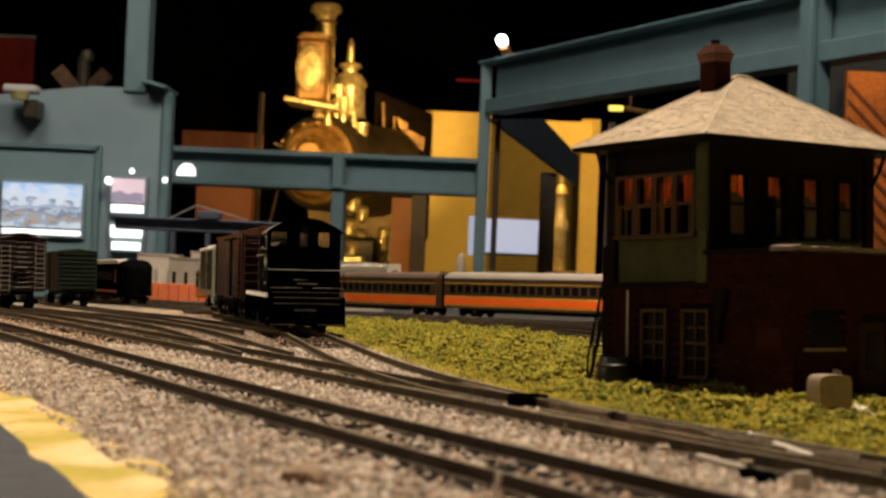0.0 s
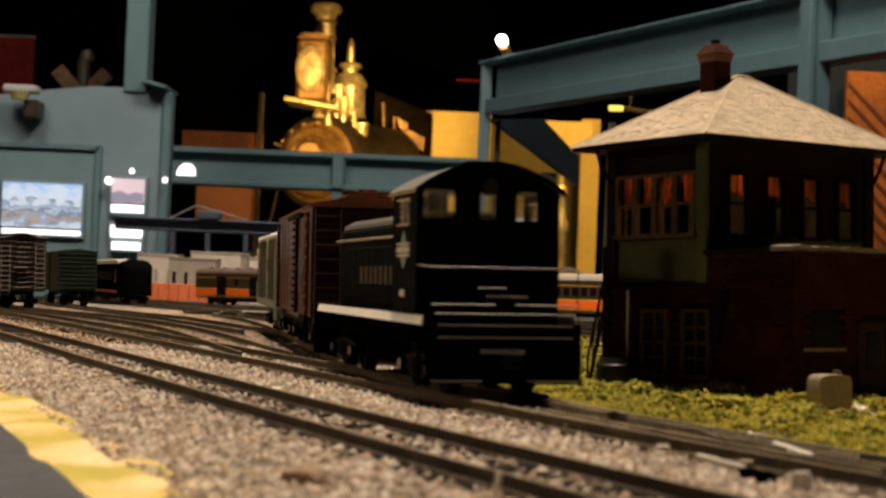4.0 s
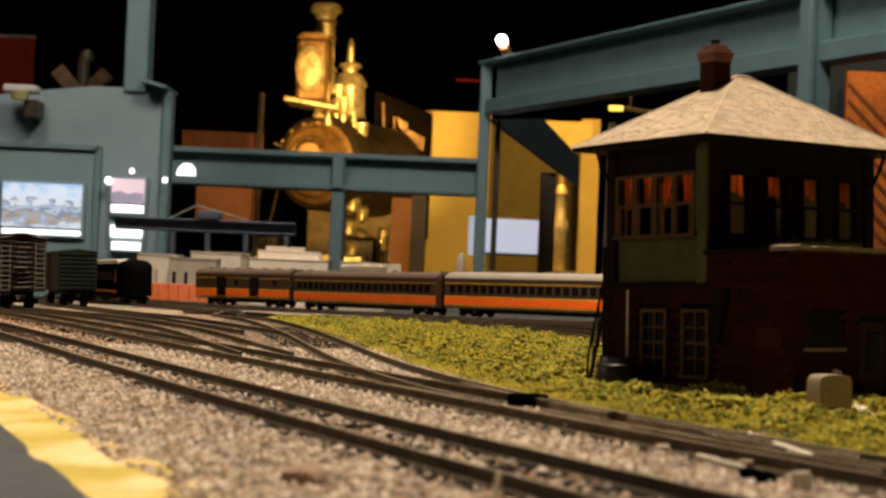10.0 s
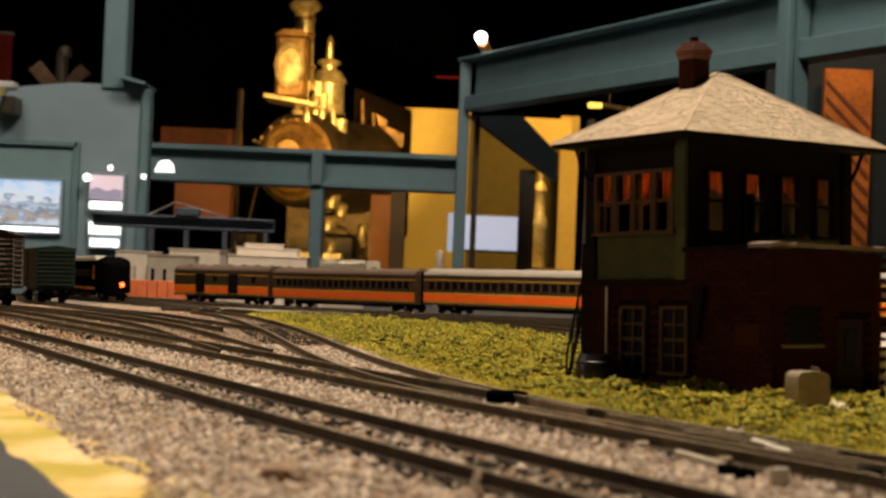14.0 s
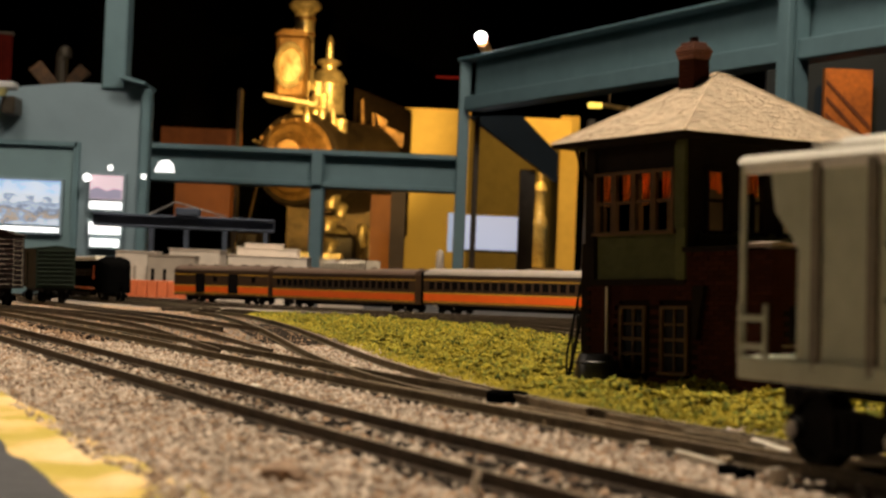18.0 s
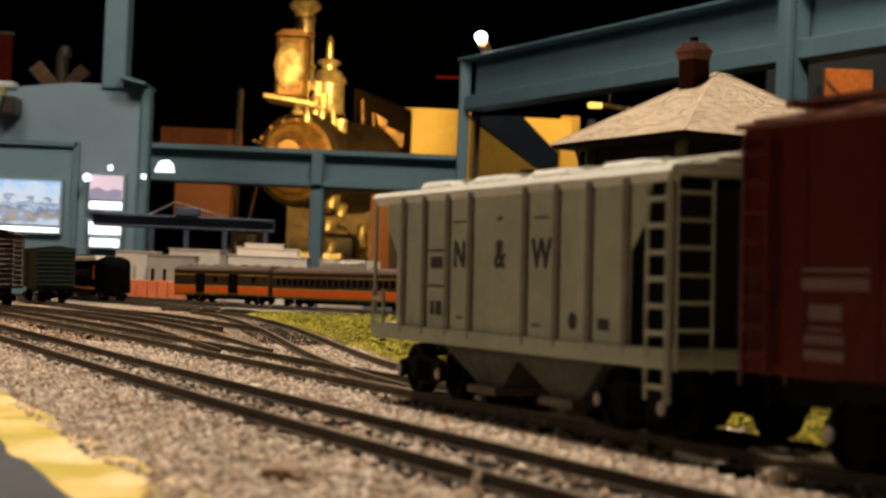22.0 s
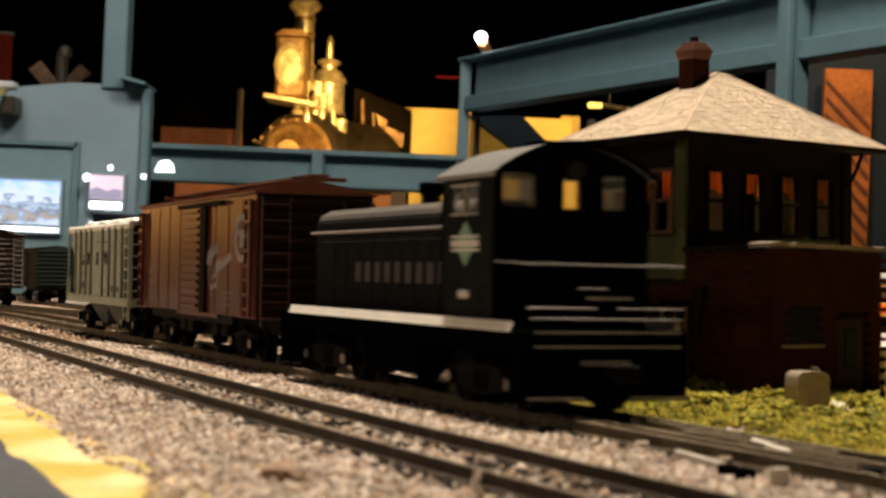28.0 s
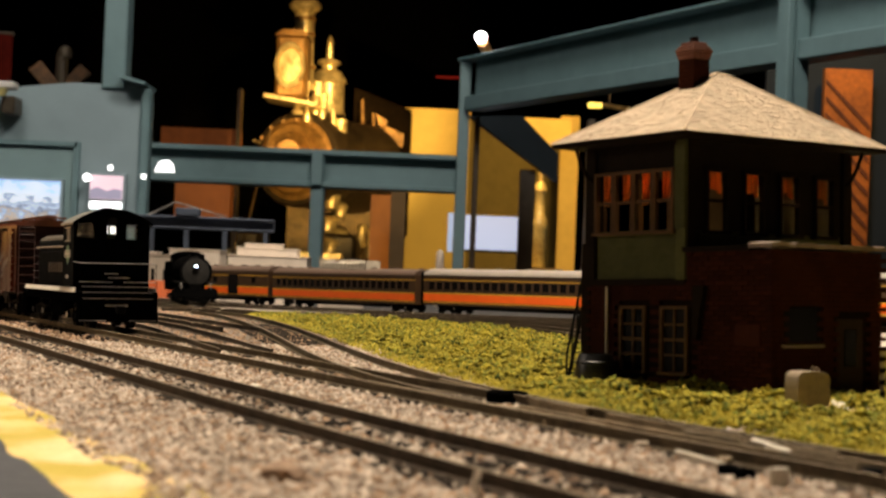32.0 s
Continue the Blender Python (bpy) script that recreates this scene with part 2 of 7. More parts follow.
# Unlit copy of the engine iron beside M_GOLD: shade put into the colour.
M_BOILER = material("unlit_boiler_iron", (0.022, 0.015, 0.008), 0.5, 0.3, 6, 0.6, 0.3)
M_BARREL = material("dull_blue_black_barrel", (0.01, 0.0115, 0.014), 0.4, 0, 120, 0.3, 0.1)
M_REDGLOW = material("dark_red_glow_panel", (0.09, 0.008, 0.004), 0.9, 0, 4, 0.4, 0.2, spec=0.05)
M_SLATE = material("dark_slate_panel", (0.02, 0.027, 0.033), 0.7, 0, 2, 0.2, 0.05, spec=0.2)
M_HALL = material("black_hall_wall", (0.001, 0.001, 0.001), 1.0, 0, 1, 0.3, spec=0.0)
M_FLOOR = material("dark_carpet", (0.02, 0.02, 0.022), 0.9, 0, 8, 0.3)
M_BLUE = material("slate_blue_model_steel", (0.045, 0.062, 0.1), 0.7, 0, 30, 0.3, 0.1)
M_MODELW = material("white_model_plaster", (0.72, 0.65, 0.58), 0.8, 0, 40, 0.15, 0.1)
M_MODELG = material("grey_model_plaster", (0.4, 0.35, 0.3), 0.8, 0, 40, 0.15, 0.1)
M_REDWALL = material("orange_red_barrier_paint", (0.62, 0.15, 0.05), 0.6, 0, 40, 0.2, 0.1)
M_LAMPWHITE = material("lit_lamp_lens", (1.0, 0.93, 0.85), 0.3, glow=14)
M_LAMPSOFT = material("lit_display_strip", (1.0, 0.96, 0.9), 0.3, glow=2.2)
M_PINK = material("lit_pink_poster", (0.75, 0.55, 0.58), 0.3, glow=0.8)
M_SCREEN = material("lit_blue_screen", (0.4, 0.47, 0.66), 0.3, glow=0.8)
M_RED = material("red_marker_lens", (1.0, 0.06, 0.01), 0.3, glow=14)
M_HEAD = material("blue_white_headlamp", (0.7, 0.88, 1.0), 0.3, glow=9)


def clear_glass(name, tint, rough=0.03):
    m = material(name, tint, rough)
    b = m.node_tree.nodes["Principled BSDF"]
    b.inputs["Transmission Weight"].default_value = 1.0
    b.inputs["IOR"].default_value = 1.15
    return m


M_GLASS = clear_glass("window_glass", (0.85, 0.88, 0.85))
# Slight diffuse haze imitates the light that shows in the cab windows.
M_CABPANE = clear_glass("hazed_cab_glass", (0.95, 0.92, 0.84), 0.06)
M_CABPANE.node_tree.nodes["Principled BSDF"].inputs["Transmission Weight"].default_value = 0.9

# ---- mesh tools ----


def bm_new():
    return bmesh.new()


def box(bm, x0, x1, y0, y1, z0, z1, bevel=0.0):
    vs = [bm.verts.new((x, y, z)) for x in (x0, x1) for y in (y0, y1) for z in (z0, z1)]
    fs = [bm.faces.new([vs[i] for i in f]) for f in ((0, 1, 3, 2), (4, 6, 7, 5), (0, 4, 5, 1), (2, 3, 7, 6), (0, 2, 6, 4), (1, 5, 7, 3))]
    if bevel:
        es = list({e for f in fs for e in f.edges})
        bmesh.ops.bevel(bm, geom=es, offset=bevel, segments=1, affect="EDGES")
    return bm


def rod(bm, p, q, r, seg=8, r2=None):
    """A cylinder or cone from p to q."""
    p, q = Vector(p), Vector(q)
    d = q - p
    m = Matrix.Translation((p + q) / 2) @ d.to_track_quat("Z", "Y").to_matrix().to_4x4()
    bmesh.ops.create_cone(bm, cap_ends=True, segments=seg, radius1=r, radius2=r if r2 is None else r2, depth=d.length, matrix=m)
    return bm


def prism(bm, profile, a, b, axis="x"):
    """A closed profile of (u, v) drawn out from a to b: along x the profile is (y, z), along y (x, z), along z (x, y)."""
    def p(t, u, v):
        return {"x": (t, u, v), "y": (u, t, v), "z": (u, v, t)}[axis]
    v0 = [bm.verts.new(p(a, u, v)) for u, v in profile]
    v1 = [bm.verts.new(p(b, u, v)) for u, v in profile]
    n = len(profile)
    bm.faces.new(v0), bm.faces.new(v1[::-1])
    for i in range(n):
        bm.faces.new((v0[i], v1[i], v1[(i + 1) % n], v0[(i + 1) % n]))
    return bm


def lathe(bm, rings, seg=20, axis="z"):
    """A turned shape from (radius, height) pairs round z or x."""
    rows = []
    for r, h in rings:
        row = []
        for k in range(seg):
            a = 2 * math.pi * k / seg
            c, s = r * math.cos(a), r * math.sin(a)
            row.append(bm.verts.new((c, s, h) if axis == "z" else (h, c, s)))
        rows.append(row)
    for a, b in zip(rows, rows[1:]):
        for k in range(seg):
            bm.faces.new((a[k], a[(k + 1) % seg], b[(k + 1) % seg], b[k]))
    bm.faces.new(rows[0][::-1]), bm.faces.new(rows[-1])
    return bm


def mesh_of(name, bm, mat, k=1.0, smooth=False):
    bmesh.ops.recalc_face_normals(bm, faces=bm.faces)
    if k != 1.0:
        bmesh.ops.scale(bm, vec=(k, k, k), verts=bm.verts)
    me = bpy.data.meshes.new(name)
    bm.to_mesh(me)
    bm.free()
    me.materials.append(mat)
    if smooth:
        me.polygons.foreach_set("use_smooth", [True] * len(me.polygons))
        me.set_sharp_from_angle(angle=radians(40))
    return me


def part(name, bm, mat, parent, label="", k=MM, smooth=False):
    ob = new(name, bm if isinstance(bm, bpy.types.Mesh) else mesh_of(name, bm, mat, k, smooth))
    ob.parent = parent
    if label:
        tagged(ob, label)
    return ob


def thing(name, label, category, group="", m=None, kind=""):
    ob = new(name)
    ob.empty_display_size = 0.01
    if m is not None:
        ob.matrix_basis = m
    return tagged(ob, label, category, group, kind)


def solid(name, bm, mat, label, category, group="", kind="", k=MM, smooth=False, m=None):
    ob = new(name, mesh_of(name, bm, mat, k, smooth))
    if m is not None:
        ob.matrix_basis = m
    return tagged(ob, label, category, group, kind)


def words(name, text, size, mat, parent, m, squeeze=1.0, label=""):
    """Raised lettering as a mesh; size in the parent's metres."""
    cu = bpy.data.curves.new(name, "FONT")
    cu.body, cu.size, cu.extrude = text, size, size * 0.02
    cu.align_x, cu.align_y = "CENTER", "CENTER"
    tmp = bpy.data.objects.new(name, cu)
    scene.collection.objects.link(tmp)
    me = bpy.data.meshes.new_from_object(tmp.evaluated_get(bpy.context.evaluated_depsgraph_get()))
    bpy.data.objects.remove(tmp)
    me.materials.clear()
    me.materials.append(mat)
    for v in me.vertices:
        v.co.x *= squeeze
    ob = new(name, me)
    ob.parent, ob.matrix_basis = parent, m
    if label:
        tagged(ob, label)
    return ob


# ---- the table: ground, tracks, scatter ----


def main_x(y):
    """Centre of the straight yard track, millimetres to the right at y millimetres ahead."""
    c = min(max(y, 150.0), 1150.0)
    u = (c - 500.0) / 300.0
    x = -48.4 - 0.4088 * (c - 500.0) + 1.6 * u * u - 3.5 * u ** 3 + 0.88 * u ** 4
    slope = -0.46 if y < c else -0.432
    return x + slope * (y - c)


def branch_x(y):
    """Centre of the curved branch that leaves the yard track beside the tower."""
    c = min(y, 1200.0)
    w = max(c - 299.0, 0.0) / 200.0
    return main_x(c) + 31.0 * w * w - 8.317 * w ** 3 + 0.742 * w ** 4 - 0.05 * (y - c) - 0.00028 * (y - c) ** 2


def drop(x, y):
    """How far the table top lies below the yard, millimetres."""
    if y <= 1000:
        return 0.0
    h = (y - 1000) * MM
    return h * (8.2 + 27 * (min(max(x, -450), 300) * MM + 0.3)) + 3 * h * h


def beside(fun, off):
    """The same course, off millimetres to its right."""
    def g(y):
        s = (fun(y + 5) - fun(y - 5)) / 10
        return fun(y) + off * math.sqrt(1 + s * s)
    return g


def coach_x(y):
    """The coach line that curves across the back: it runs from far left to near right."""
    t = (y - 1820.0) / 300.0
    return -10 - 225.0 * t - 22.0 * t * t


random.seed(5)
GROUND_Z = -2.7
NX, NY = 150, 230
verts, faces = [], []
for j in range(NY + 1):
    y = 40 + 3400 * (j / NY) ** 2.2
    for i in range(NX + 1):
        s = 2 * i / NX - 1
        x = 1500 * s * abs(s) ** 0.9
        # ballast shoulder of the near track falls off towards the table's edge
        z = GROUND_Z - drop(x, y) + 0.7 * noise.noise((x * 0.05, y * 0.05, 0)) + 0.35 * noise.noise((x * 0.25, y * 0.25, 3)) - 0.9 * min(max((y - 520) / 80, 0), 1)
        verts.append((x * MM, y * MM, (z - 0.5) * MM))
W = NX + 1
for j in range(NY):
    for i in range(NX):
        a = j * W + i
        faces.append((a, a + 1, a + W + 1, a + W))
me = bpy.data.meshes.new("ground")
me.from_pydata(verts, [], faces)
me.materials.append(M_BALLAST)
me.polygons.foreach_set("use_smooth", [True] * len(me.polygons))
tagged(new("ground", me), "tan and grey stone ballast ground of a model railway yard", "ground", kind="structure")

# table under the ground sheet
b = bm_new()
box(b, -1500, 1500, -300, 3440, -140, -34, 4)
solid("table_top", b, M_FLOOR, "dark wooden layout table", "table", kind="structure")


def sheet(name, outline, z, mat, label, lift=0.0, cells=14, mound=0.0, rough=0.4, category="ground"):
    """An uneven patch on the ground within a four-cornered outline (near-left, near-right, far-right, far-left)."""
    p = [Vector((x, y, 0)) for x, y in outline]
    vs, fs = [], []
    for j in range(cells * 3 + 1):
        v = j / (cells * 3)
        for i in range(cells + 1):
            u = i / cells
            q = p[0].lerp(p[1], u).lerp(p[3].lerp(p[2], u), v)
            edge = min(u, 1 - u, v, 1 - v)
            h = z - drop(q.x, q.y) + mound * min(edge * 6, 1) + rough * noise.noise((q.x * 0.12, q.y * 0.12, 7))
            if edge == 0:
                h -= 1.6
                q = q + Vector((noise.noise((q.x * 0.1, q.y * 0.1, 1)), noise.noise((q.x * 0.1, q.y * 0.1, 2)), 0)) * 6
            vs.append((q.x * MM, q.y * MM, h * MM))
    w = cells + 1
    for j in range(cells * 3):
        for i in range(cells):
            a = j * w + i
            fs.append((a, a + 1, a + w + 1, a + w))
    m = bpy.data.meshes.new(name)
    m.from_pydata(vs, [], fs)
    m.materials.append(mat)
    m.polygons.foreach_set("use_smooth", [True] * len(m.polygons))
    return tagged(new(name, m), label, category, kind="structure")


# darker cinders of the far yard, sandy soil under the grass
sheet("ground_cinders", [(-72, 545), (-34, 545), (500, 3300), (-1300, 3300)], GROUND_Z + 0.15, M_YARD, "dark cinder ground under the yard tracks", cells=26)
sheet("ground_soil", [(75, 255), (330, 230), (120, 640), (-130, 1180)], GROUND_Z + 0.2, M_SOIL, "sandy soil under patchy turf", mound=0.8, cells=24)

# the painted wooden edge and the felt beyond it
b = bm_new()
vs = []
for x0, x1, y, h in ((-275, -262, 800, 0), (-182, -168, 560, 0), (-116, -98, 388, 0), (-82, -62, 300, 0), (-56, -34, 234, 0), (-35, -11, 180, 0), (-4, 24, 100, 0), (12, 42, 60, 0)):
    vs.append([b.verts.new((x0 - 2, y, -5.2)), b.verts.new((x0, y, -2.4)), b.verts.new((x1 - 6, y, -1.9)), b.verts.new((x1, y, -3.6))])
for p, q in zip(vs, vs[1:]):
    for k in range(3):
        b.faces.new((p[k], p[k + 1], q[k + 1], q[k]))
bmesh.ops.subdivide_edges(b, edges=b.edges, cuts=5, use_grid_fill=True)
for v in b.verts:
    v.co.x += 1.4 * noise.noise((v.co.x * 0.07, v.co.y * 0.05, 2))
    v.co.z += 0.7 * noise.noise((v.co.x * 0.2, v.co.y * 0.12, 4)) + 0.3 * noise.noise((v.co.x * 0.6, v.co.y * 0.6, 9))
solid("edge_strip", b, M_EDGE, "yellow painted wooden strip along the table edge", "trim", kind="structure", smooth=True)
b = bm_new()
vs = []
for x1, y in ((-274, 800), (-181, 560), (-115, 388), (-81, 300), (-55, 234), (-34, 180), (-3, 100), (13, 60)):
    vs.append([b.verts.new((x1 - 260, y, -3.6)), b.verts.new((x1 - 60, y, -2.6)), b.verts.new((x1 - 0.5, y, -2.4))])
for p, q in zip(vs, vs[1:]):
    for k in range(2):
        b.faces.new((p[k], p[k + 1], q[k + 1], q[k]))
solid("felt_border", b, M_CLOTH, "dark grey felt border beside the yellow strip", "trim", kind="structure")

# ---- tracks ----
TIE = mesh_of("tie", box(bm_new(), -1.35, 1.35, -15.5, 15.5, -3.7, -2.1, 0.2), M_TIE, MM)


def course(fun, y0, y1, step):
    """Points along a course with headings, even steps apart: (x, y, z, heading)."""
    out, y = [], y0
    while y < y1:
        s = (fun(y + 2) - fun(y - 2)) / 4
        out.append((fun(y), y, -drop(fun(y), y), math.atan2(1, s)))
        y += step / math.sqrt(1 + s * s)
    return out


def rail_mesh(fun, y0, y1, off, lift=0.0, gauge=8.25 + 0.45):
    """One rail: foot, web and head, drawn along the course."""
    prof = [(-1.1, -2.35), (1.1, -2.35), (1.1, -2.0), (0.3, -1.8), (0.3, -0.7), (0.45, -0.6), (0.45, 0.0), (-0.45, 0.0), (-0.45, -0.6), (-0.3, -0.7), (-0.3, -1.8), (-1.1, -2.0)]
    b, rows = bm_new(), []
    for x, y, z, h in course(fun, y0, y1, 12):
        nx, ny = math.sin(h), -math.cos(h)
        rows.append([b.verts.new((x + nx * (off * gauge + u), y + ny * (off * gauge + u), z + v + lift)) for u, v in prof])
    n = len(prof)
    for p, q in zip(rows, rows[1:]):
        for k in range(n):
            b.faces.new((p[k], p[(k + 1) % n], q[(k + 1) % n], q[k]))
    b.faces.new(rows[0]), b.faces.new(rows[-1][::-1])
    return b


def track(label, fun, y0, y1, near=0, spacing=6.0, mat=M_RAIL):
    """A railway track: two rails, and ties of which those nearer than `near` are pieces of their own."""
    t = thing("railway_track", label, "track", "yard tracks")
    for side in (-1, 1):
        b = rail_mesh(fun, y0, y1, side)
        rail = part("rail", b, mat, t)
        rail.data.materials.append(M_RAIL_TOP)
        for p in rail.data.polygons:
            if p.normal.z > 0.9 and p.center.z > -0.0003 - drop(p.center.x * 1000, p.center.y * 1000) * MM:
                p.material_index = 1
    far = bm_new()
    for x, y, z, h in course(fun, y0, y1, spacing):
        jig = random.uniform(-0.05, 0.05)
        m = pose(x * MM, y * MM, z * MM, 0, 0, math.degrees(h + jig * 0.4))
        if y < near:
            ob = part("tie", TIE, M_TIE, t)
            ob.matrix_basis = m @ pose(0, random.uniform(-0.6, 0.6) * MM, random.uniform(-0.25, 0.1) * MM)
        else:
            base = [Vector((sx * 1.35 * MM, sy * 15.5 * MM, sz * MM)) for sx in (-1, 1) for sy in (-1, 1) for sz in (-3.7, -2.65)]
            v = [far.verts.new(m @ c) for c in base]
            for f in ((1, 5, 7, 3), (0, 1, 3, 2), (4, 6, 7, 5), (0, 4, 5, 1), (2, 3, 7, 6)):
                far.faces.new([v[i] for i in f])
    if far.verts:
        tagged(part("tie_bed", far, M_TIE, t, k=1.0), kind="stuff")
    else:
        far.free()
    return t


NEAR_X = beside(main_x, -49)


def bend_x(y):
    """Far edge of the turf, along which the outer curve of tracks runs behind the tower."""
    u = max(0.0, (y - 650.0) / 535.0)
    c = min(u, 1.0)
    return 55.0 - 195.0 * c ** 2.2 - 429.0 * (u - c)


def ease(t):
    t = min(max(t, 0.0), 1.0)
    return t * t * (3 - 2 * t)


def side_x(y):
    """Siding that leaves the yard track for the maroon boxcar."""
    return main_x(y) + 42.0 * ease((y - 430.0) / 460.0)


def green_x(y):
    return -329.0 - 0.36 * (y - 1433.0)


def view_x(y):
    return -333.0 - 0.40 * (y - 1734.0)



track("near brown-railed model track on dark ties in tan ballast", NEAR_X, 90, 1900, 900)
track("straight yard track with weathered rails on dark ties", main_x, 90, 2000, 1000, mat=M_RAIL_OLIVE)
track("curved branch track leaving the yard track at a turnout", branch_x, 330, 2700, 900, mat=M_RAIL_OLIVE)
track("yard siding with a maroon boxcar standing on it", side_x, 560, 2300)
track("far yard siding with a green car standing on it", green_x, 775, 2600)
track("far yard track under the dark observation car", view_x, 1285, 2700)
for off in (0, -62, -124, -190):
    track("coach line track curving across the back of the yard", beside(coach_x, off), 1050, 2650 + off)

for off in (22, 64, 108):
    track("outer curved track behind the turf and the tower", beside(bend_x, off), 640, 1330 - off)

# turnout rails beside the tower
t = thing("turnout", "turnout frog and guard rails with a pale throw bar", "turnout")
for fun, y0, y1, off in ((main_x, 300, 420, -0.72), (main_x, 255, 330, 0.72), (branch_x, 330, 430, 0.74), (main_x, 235, 300, 0.25), (main_x, 240, 345, -0.3)):
    part("guard_rail", rail_mesh(fun, y0, y1, off, -0.15), M_PALERAIL, t, "pale brown guard rail")
for k in range(16):
    y = 228 + k * 7.2
    w = random.uniform(0.8, 2.2)
    ob = part("rail_brace", box(bm_new(), -w, w, -1.2, 1.2, -2.4, random.uniform(-1.2, -0.4), 0.2), random.choice((M_STONE, M_PALERAIL, M_TANK, M_UNDER)), t)
    ob.matrix_basis = pose((main_x(y) + random.uniform(-12, 14)) * MM, y * MM, 0, 0, 0, random.uniform(0, 90))
for y in range(235, 340, 6):
    h = math.atan2(1, -0.45)
    ob = part("long_tie", mesh_of("long_tie", box(bm_new(), -1.35, 1.35, -17, 23, -3.7, -2.25, 0.2), M_TIE, MM) if y == 235 else t.children[-1].data, M_TIE, t)
    ob.matrix_basis = pose(main_x(y) * MM, y * MM, 0, 0, 0, math.degrees(h))
for name, x0, y0, x1, y1, w, z, mat, label in (("throw_bar", 51.1, 275, 53.2, 257, 0.9, 0.1, M_WHITE, "bright white throw bar"), ("closure_bar", 37.1, 264, 41.4, 247, 1.0, -0.9, M_GREY_BAND, "pale grey closure bar"), ("point_rail", 43.3, 294, 49.2, 275, 1.0, -0.5, M_GREY_BAND, "worn pale point rail"), ("switch_block", 40.8, 242, 43.2, 235, 2.2, -0.6, M_BLACK, "black switch block"), ("joint_plate", 44.6, 227, 47.0, 227.6, 1.2, 0.6, M_GREY_BAND, "pale upright joint plate")):
    d = Vector((x1 - x0, y1 - y0, 0))
    ob = part(name, box(bm_new(), -d.length / 2, d.length / 2, -w / 2, w / 2, -2.6, z, 0.2), mat, t, label)
    ob.matrix_basis = pose((x0 + x1) / 2 * MM, (y0 + y1) / 2 * MM, 0, 0, 0, math.degrees(math.atan2(d.y, d.x)))

b = bm_new()
box(b, -4, 4, -3, 3, -1.5, 3.2, 0.6)
box(b, -1.5, 1.5, -3.6, -2.8, -1.2, 2.0)
solid("switch_machine", b, M_BLACK, "small black switch machine box beside the track", "switch machine", m=pose(0.0147, 0.369, -0.0025, 0, 0, 22))

# ---- loose stones and turf, joined because nobody could count them ----


def scatter(name, n, area, mat, label, size, z0, seed, keep, flat=0.7, islands=True, category="ground", height=None, lift=None):
    """n small irregular stones or tufts over area (x0, x1, y0, y1); keep(x, y) says where they lie."""
    rng = np.random.default_rng(seed)
    if height is None:
        base = np.array([(1, 0, 0), (0, 1, 0), (-1, 0, 0), (0, -1, 0), (0.2, 0.1, 1), (0, 0, -1)], float)
        tri = np.array([(0, 1, 4), (1, 2, 4), (2, 3, 4), (3, 0, 4), (1, 0, 5), (2, 1, 5), (3, 2, 5), (0, 3, 5)])
    else:
        ico = bm_new()
        bmesh.ops.create_icosphere(ico, subdivisions=1, radius=1.0)
        base = np.array([v.co for v in ico.verts])
        tri = np.array([[v.index for v in f.verts] for f in ico.faces])
        ico.free()
    nv = len(base)
    pts = []
    while len(pts) < n:
        x, y = rng.uniform(area[0], area[1]), area[2] + (area[3] - area[2]) * rng.random() ** 1.35
        if keep(x, y):
            pts.append((x, y))
    pts = np.array(pts)
    r = rng.uniform(size[0], size[1], n)
    jit = rng.uniform(0.6, 1.35, (n, nv, 3))
    a = rng.uniform(0, 2 * np.pi, n)
    sh = base[None] * jit * r[:, None, None]
    sh[:, :, 2] *= flat if height is None else height
    ca, sa = np.cos(a)[:, None], np.sin(a)[:, None]
    X = sh[:, :, 0] * ca - sh[:, :, 1] * sa + pts[:, :1]
    Y = sh[:, :, 0] * sa + sh[:, :, 1] * ca + pts[:, 1:]
    zz = np.array([z0 - drop(x, y) + (lift(x, y) * rng.random() if lift else 0.0) for x, y in pts])
    Z = sh[:, :, 2] + zz[:, None] + rng.uniform(-0.2, 0.3, (n, 1))
    co = np.stack([X, Y, Z], -1).reshape(-1, 3) * MM
    fa = (tri[None] + (np.arange(n) * nv)[:, None, None]).reshape(-1, 3)
    m = bpy.data.meshes.new(name)
    m.from_pydata(co.tolist(), [], fa.tolist())
    m.materials.append(mat)
    return tagged(new(name, m), label, category, kind="stuff")


def near_rails(x, y, clear):
    return any(abs(abs(x - f(y)) * 0.92 - 8.7) < clear for f in (NEAR_X, main_x)) or (y > 330 and abs(abs(x - branch_x(y)) * 0.95 - 8.7) < clear)


def on_ballast(x, y):
    left = (-21 - 0.40 * (y - 180) if y > 180 else -12) + 5 * noise.noise((x * 0.05, y * 0.06, 50)) - 2
    if x < left or near_rails(x, y, 1.9):
        return False
    if x > main_x(y) + 21 and y < 480 and x > branch_x(y) + 21:
        return False
    for f in (NEAR_X, main_x):
        if abs(x - f(y)) < 17 and random.random() < 0.8:
            return False
    return x < (branch_x(y) if y > 330 else main_x(y)) + 26


random.seed(11)
scatter("ballast_stones_brown", 16000, (-260, 150, 150, 640), M_STONE2, "loose rusty brown ballast stones", (0.4, 1.2), GROUND_Z + 0.25, 21, on_ballast)
scatter("ballast_stones", 44000, (-260, 150, 150, 640), M_STONE, "loose tan and grey ballast stones", (0.35, 1.25), GROUND_Z + 0.2, 3, on_ballast)
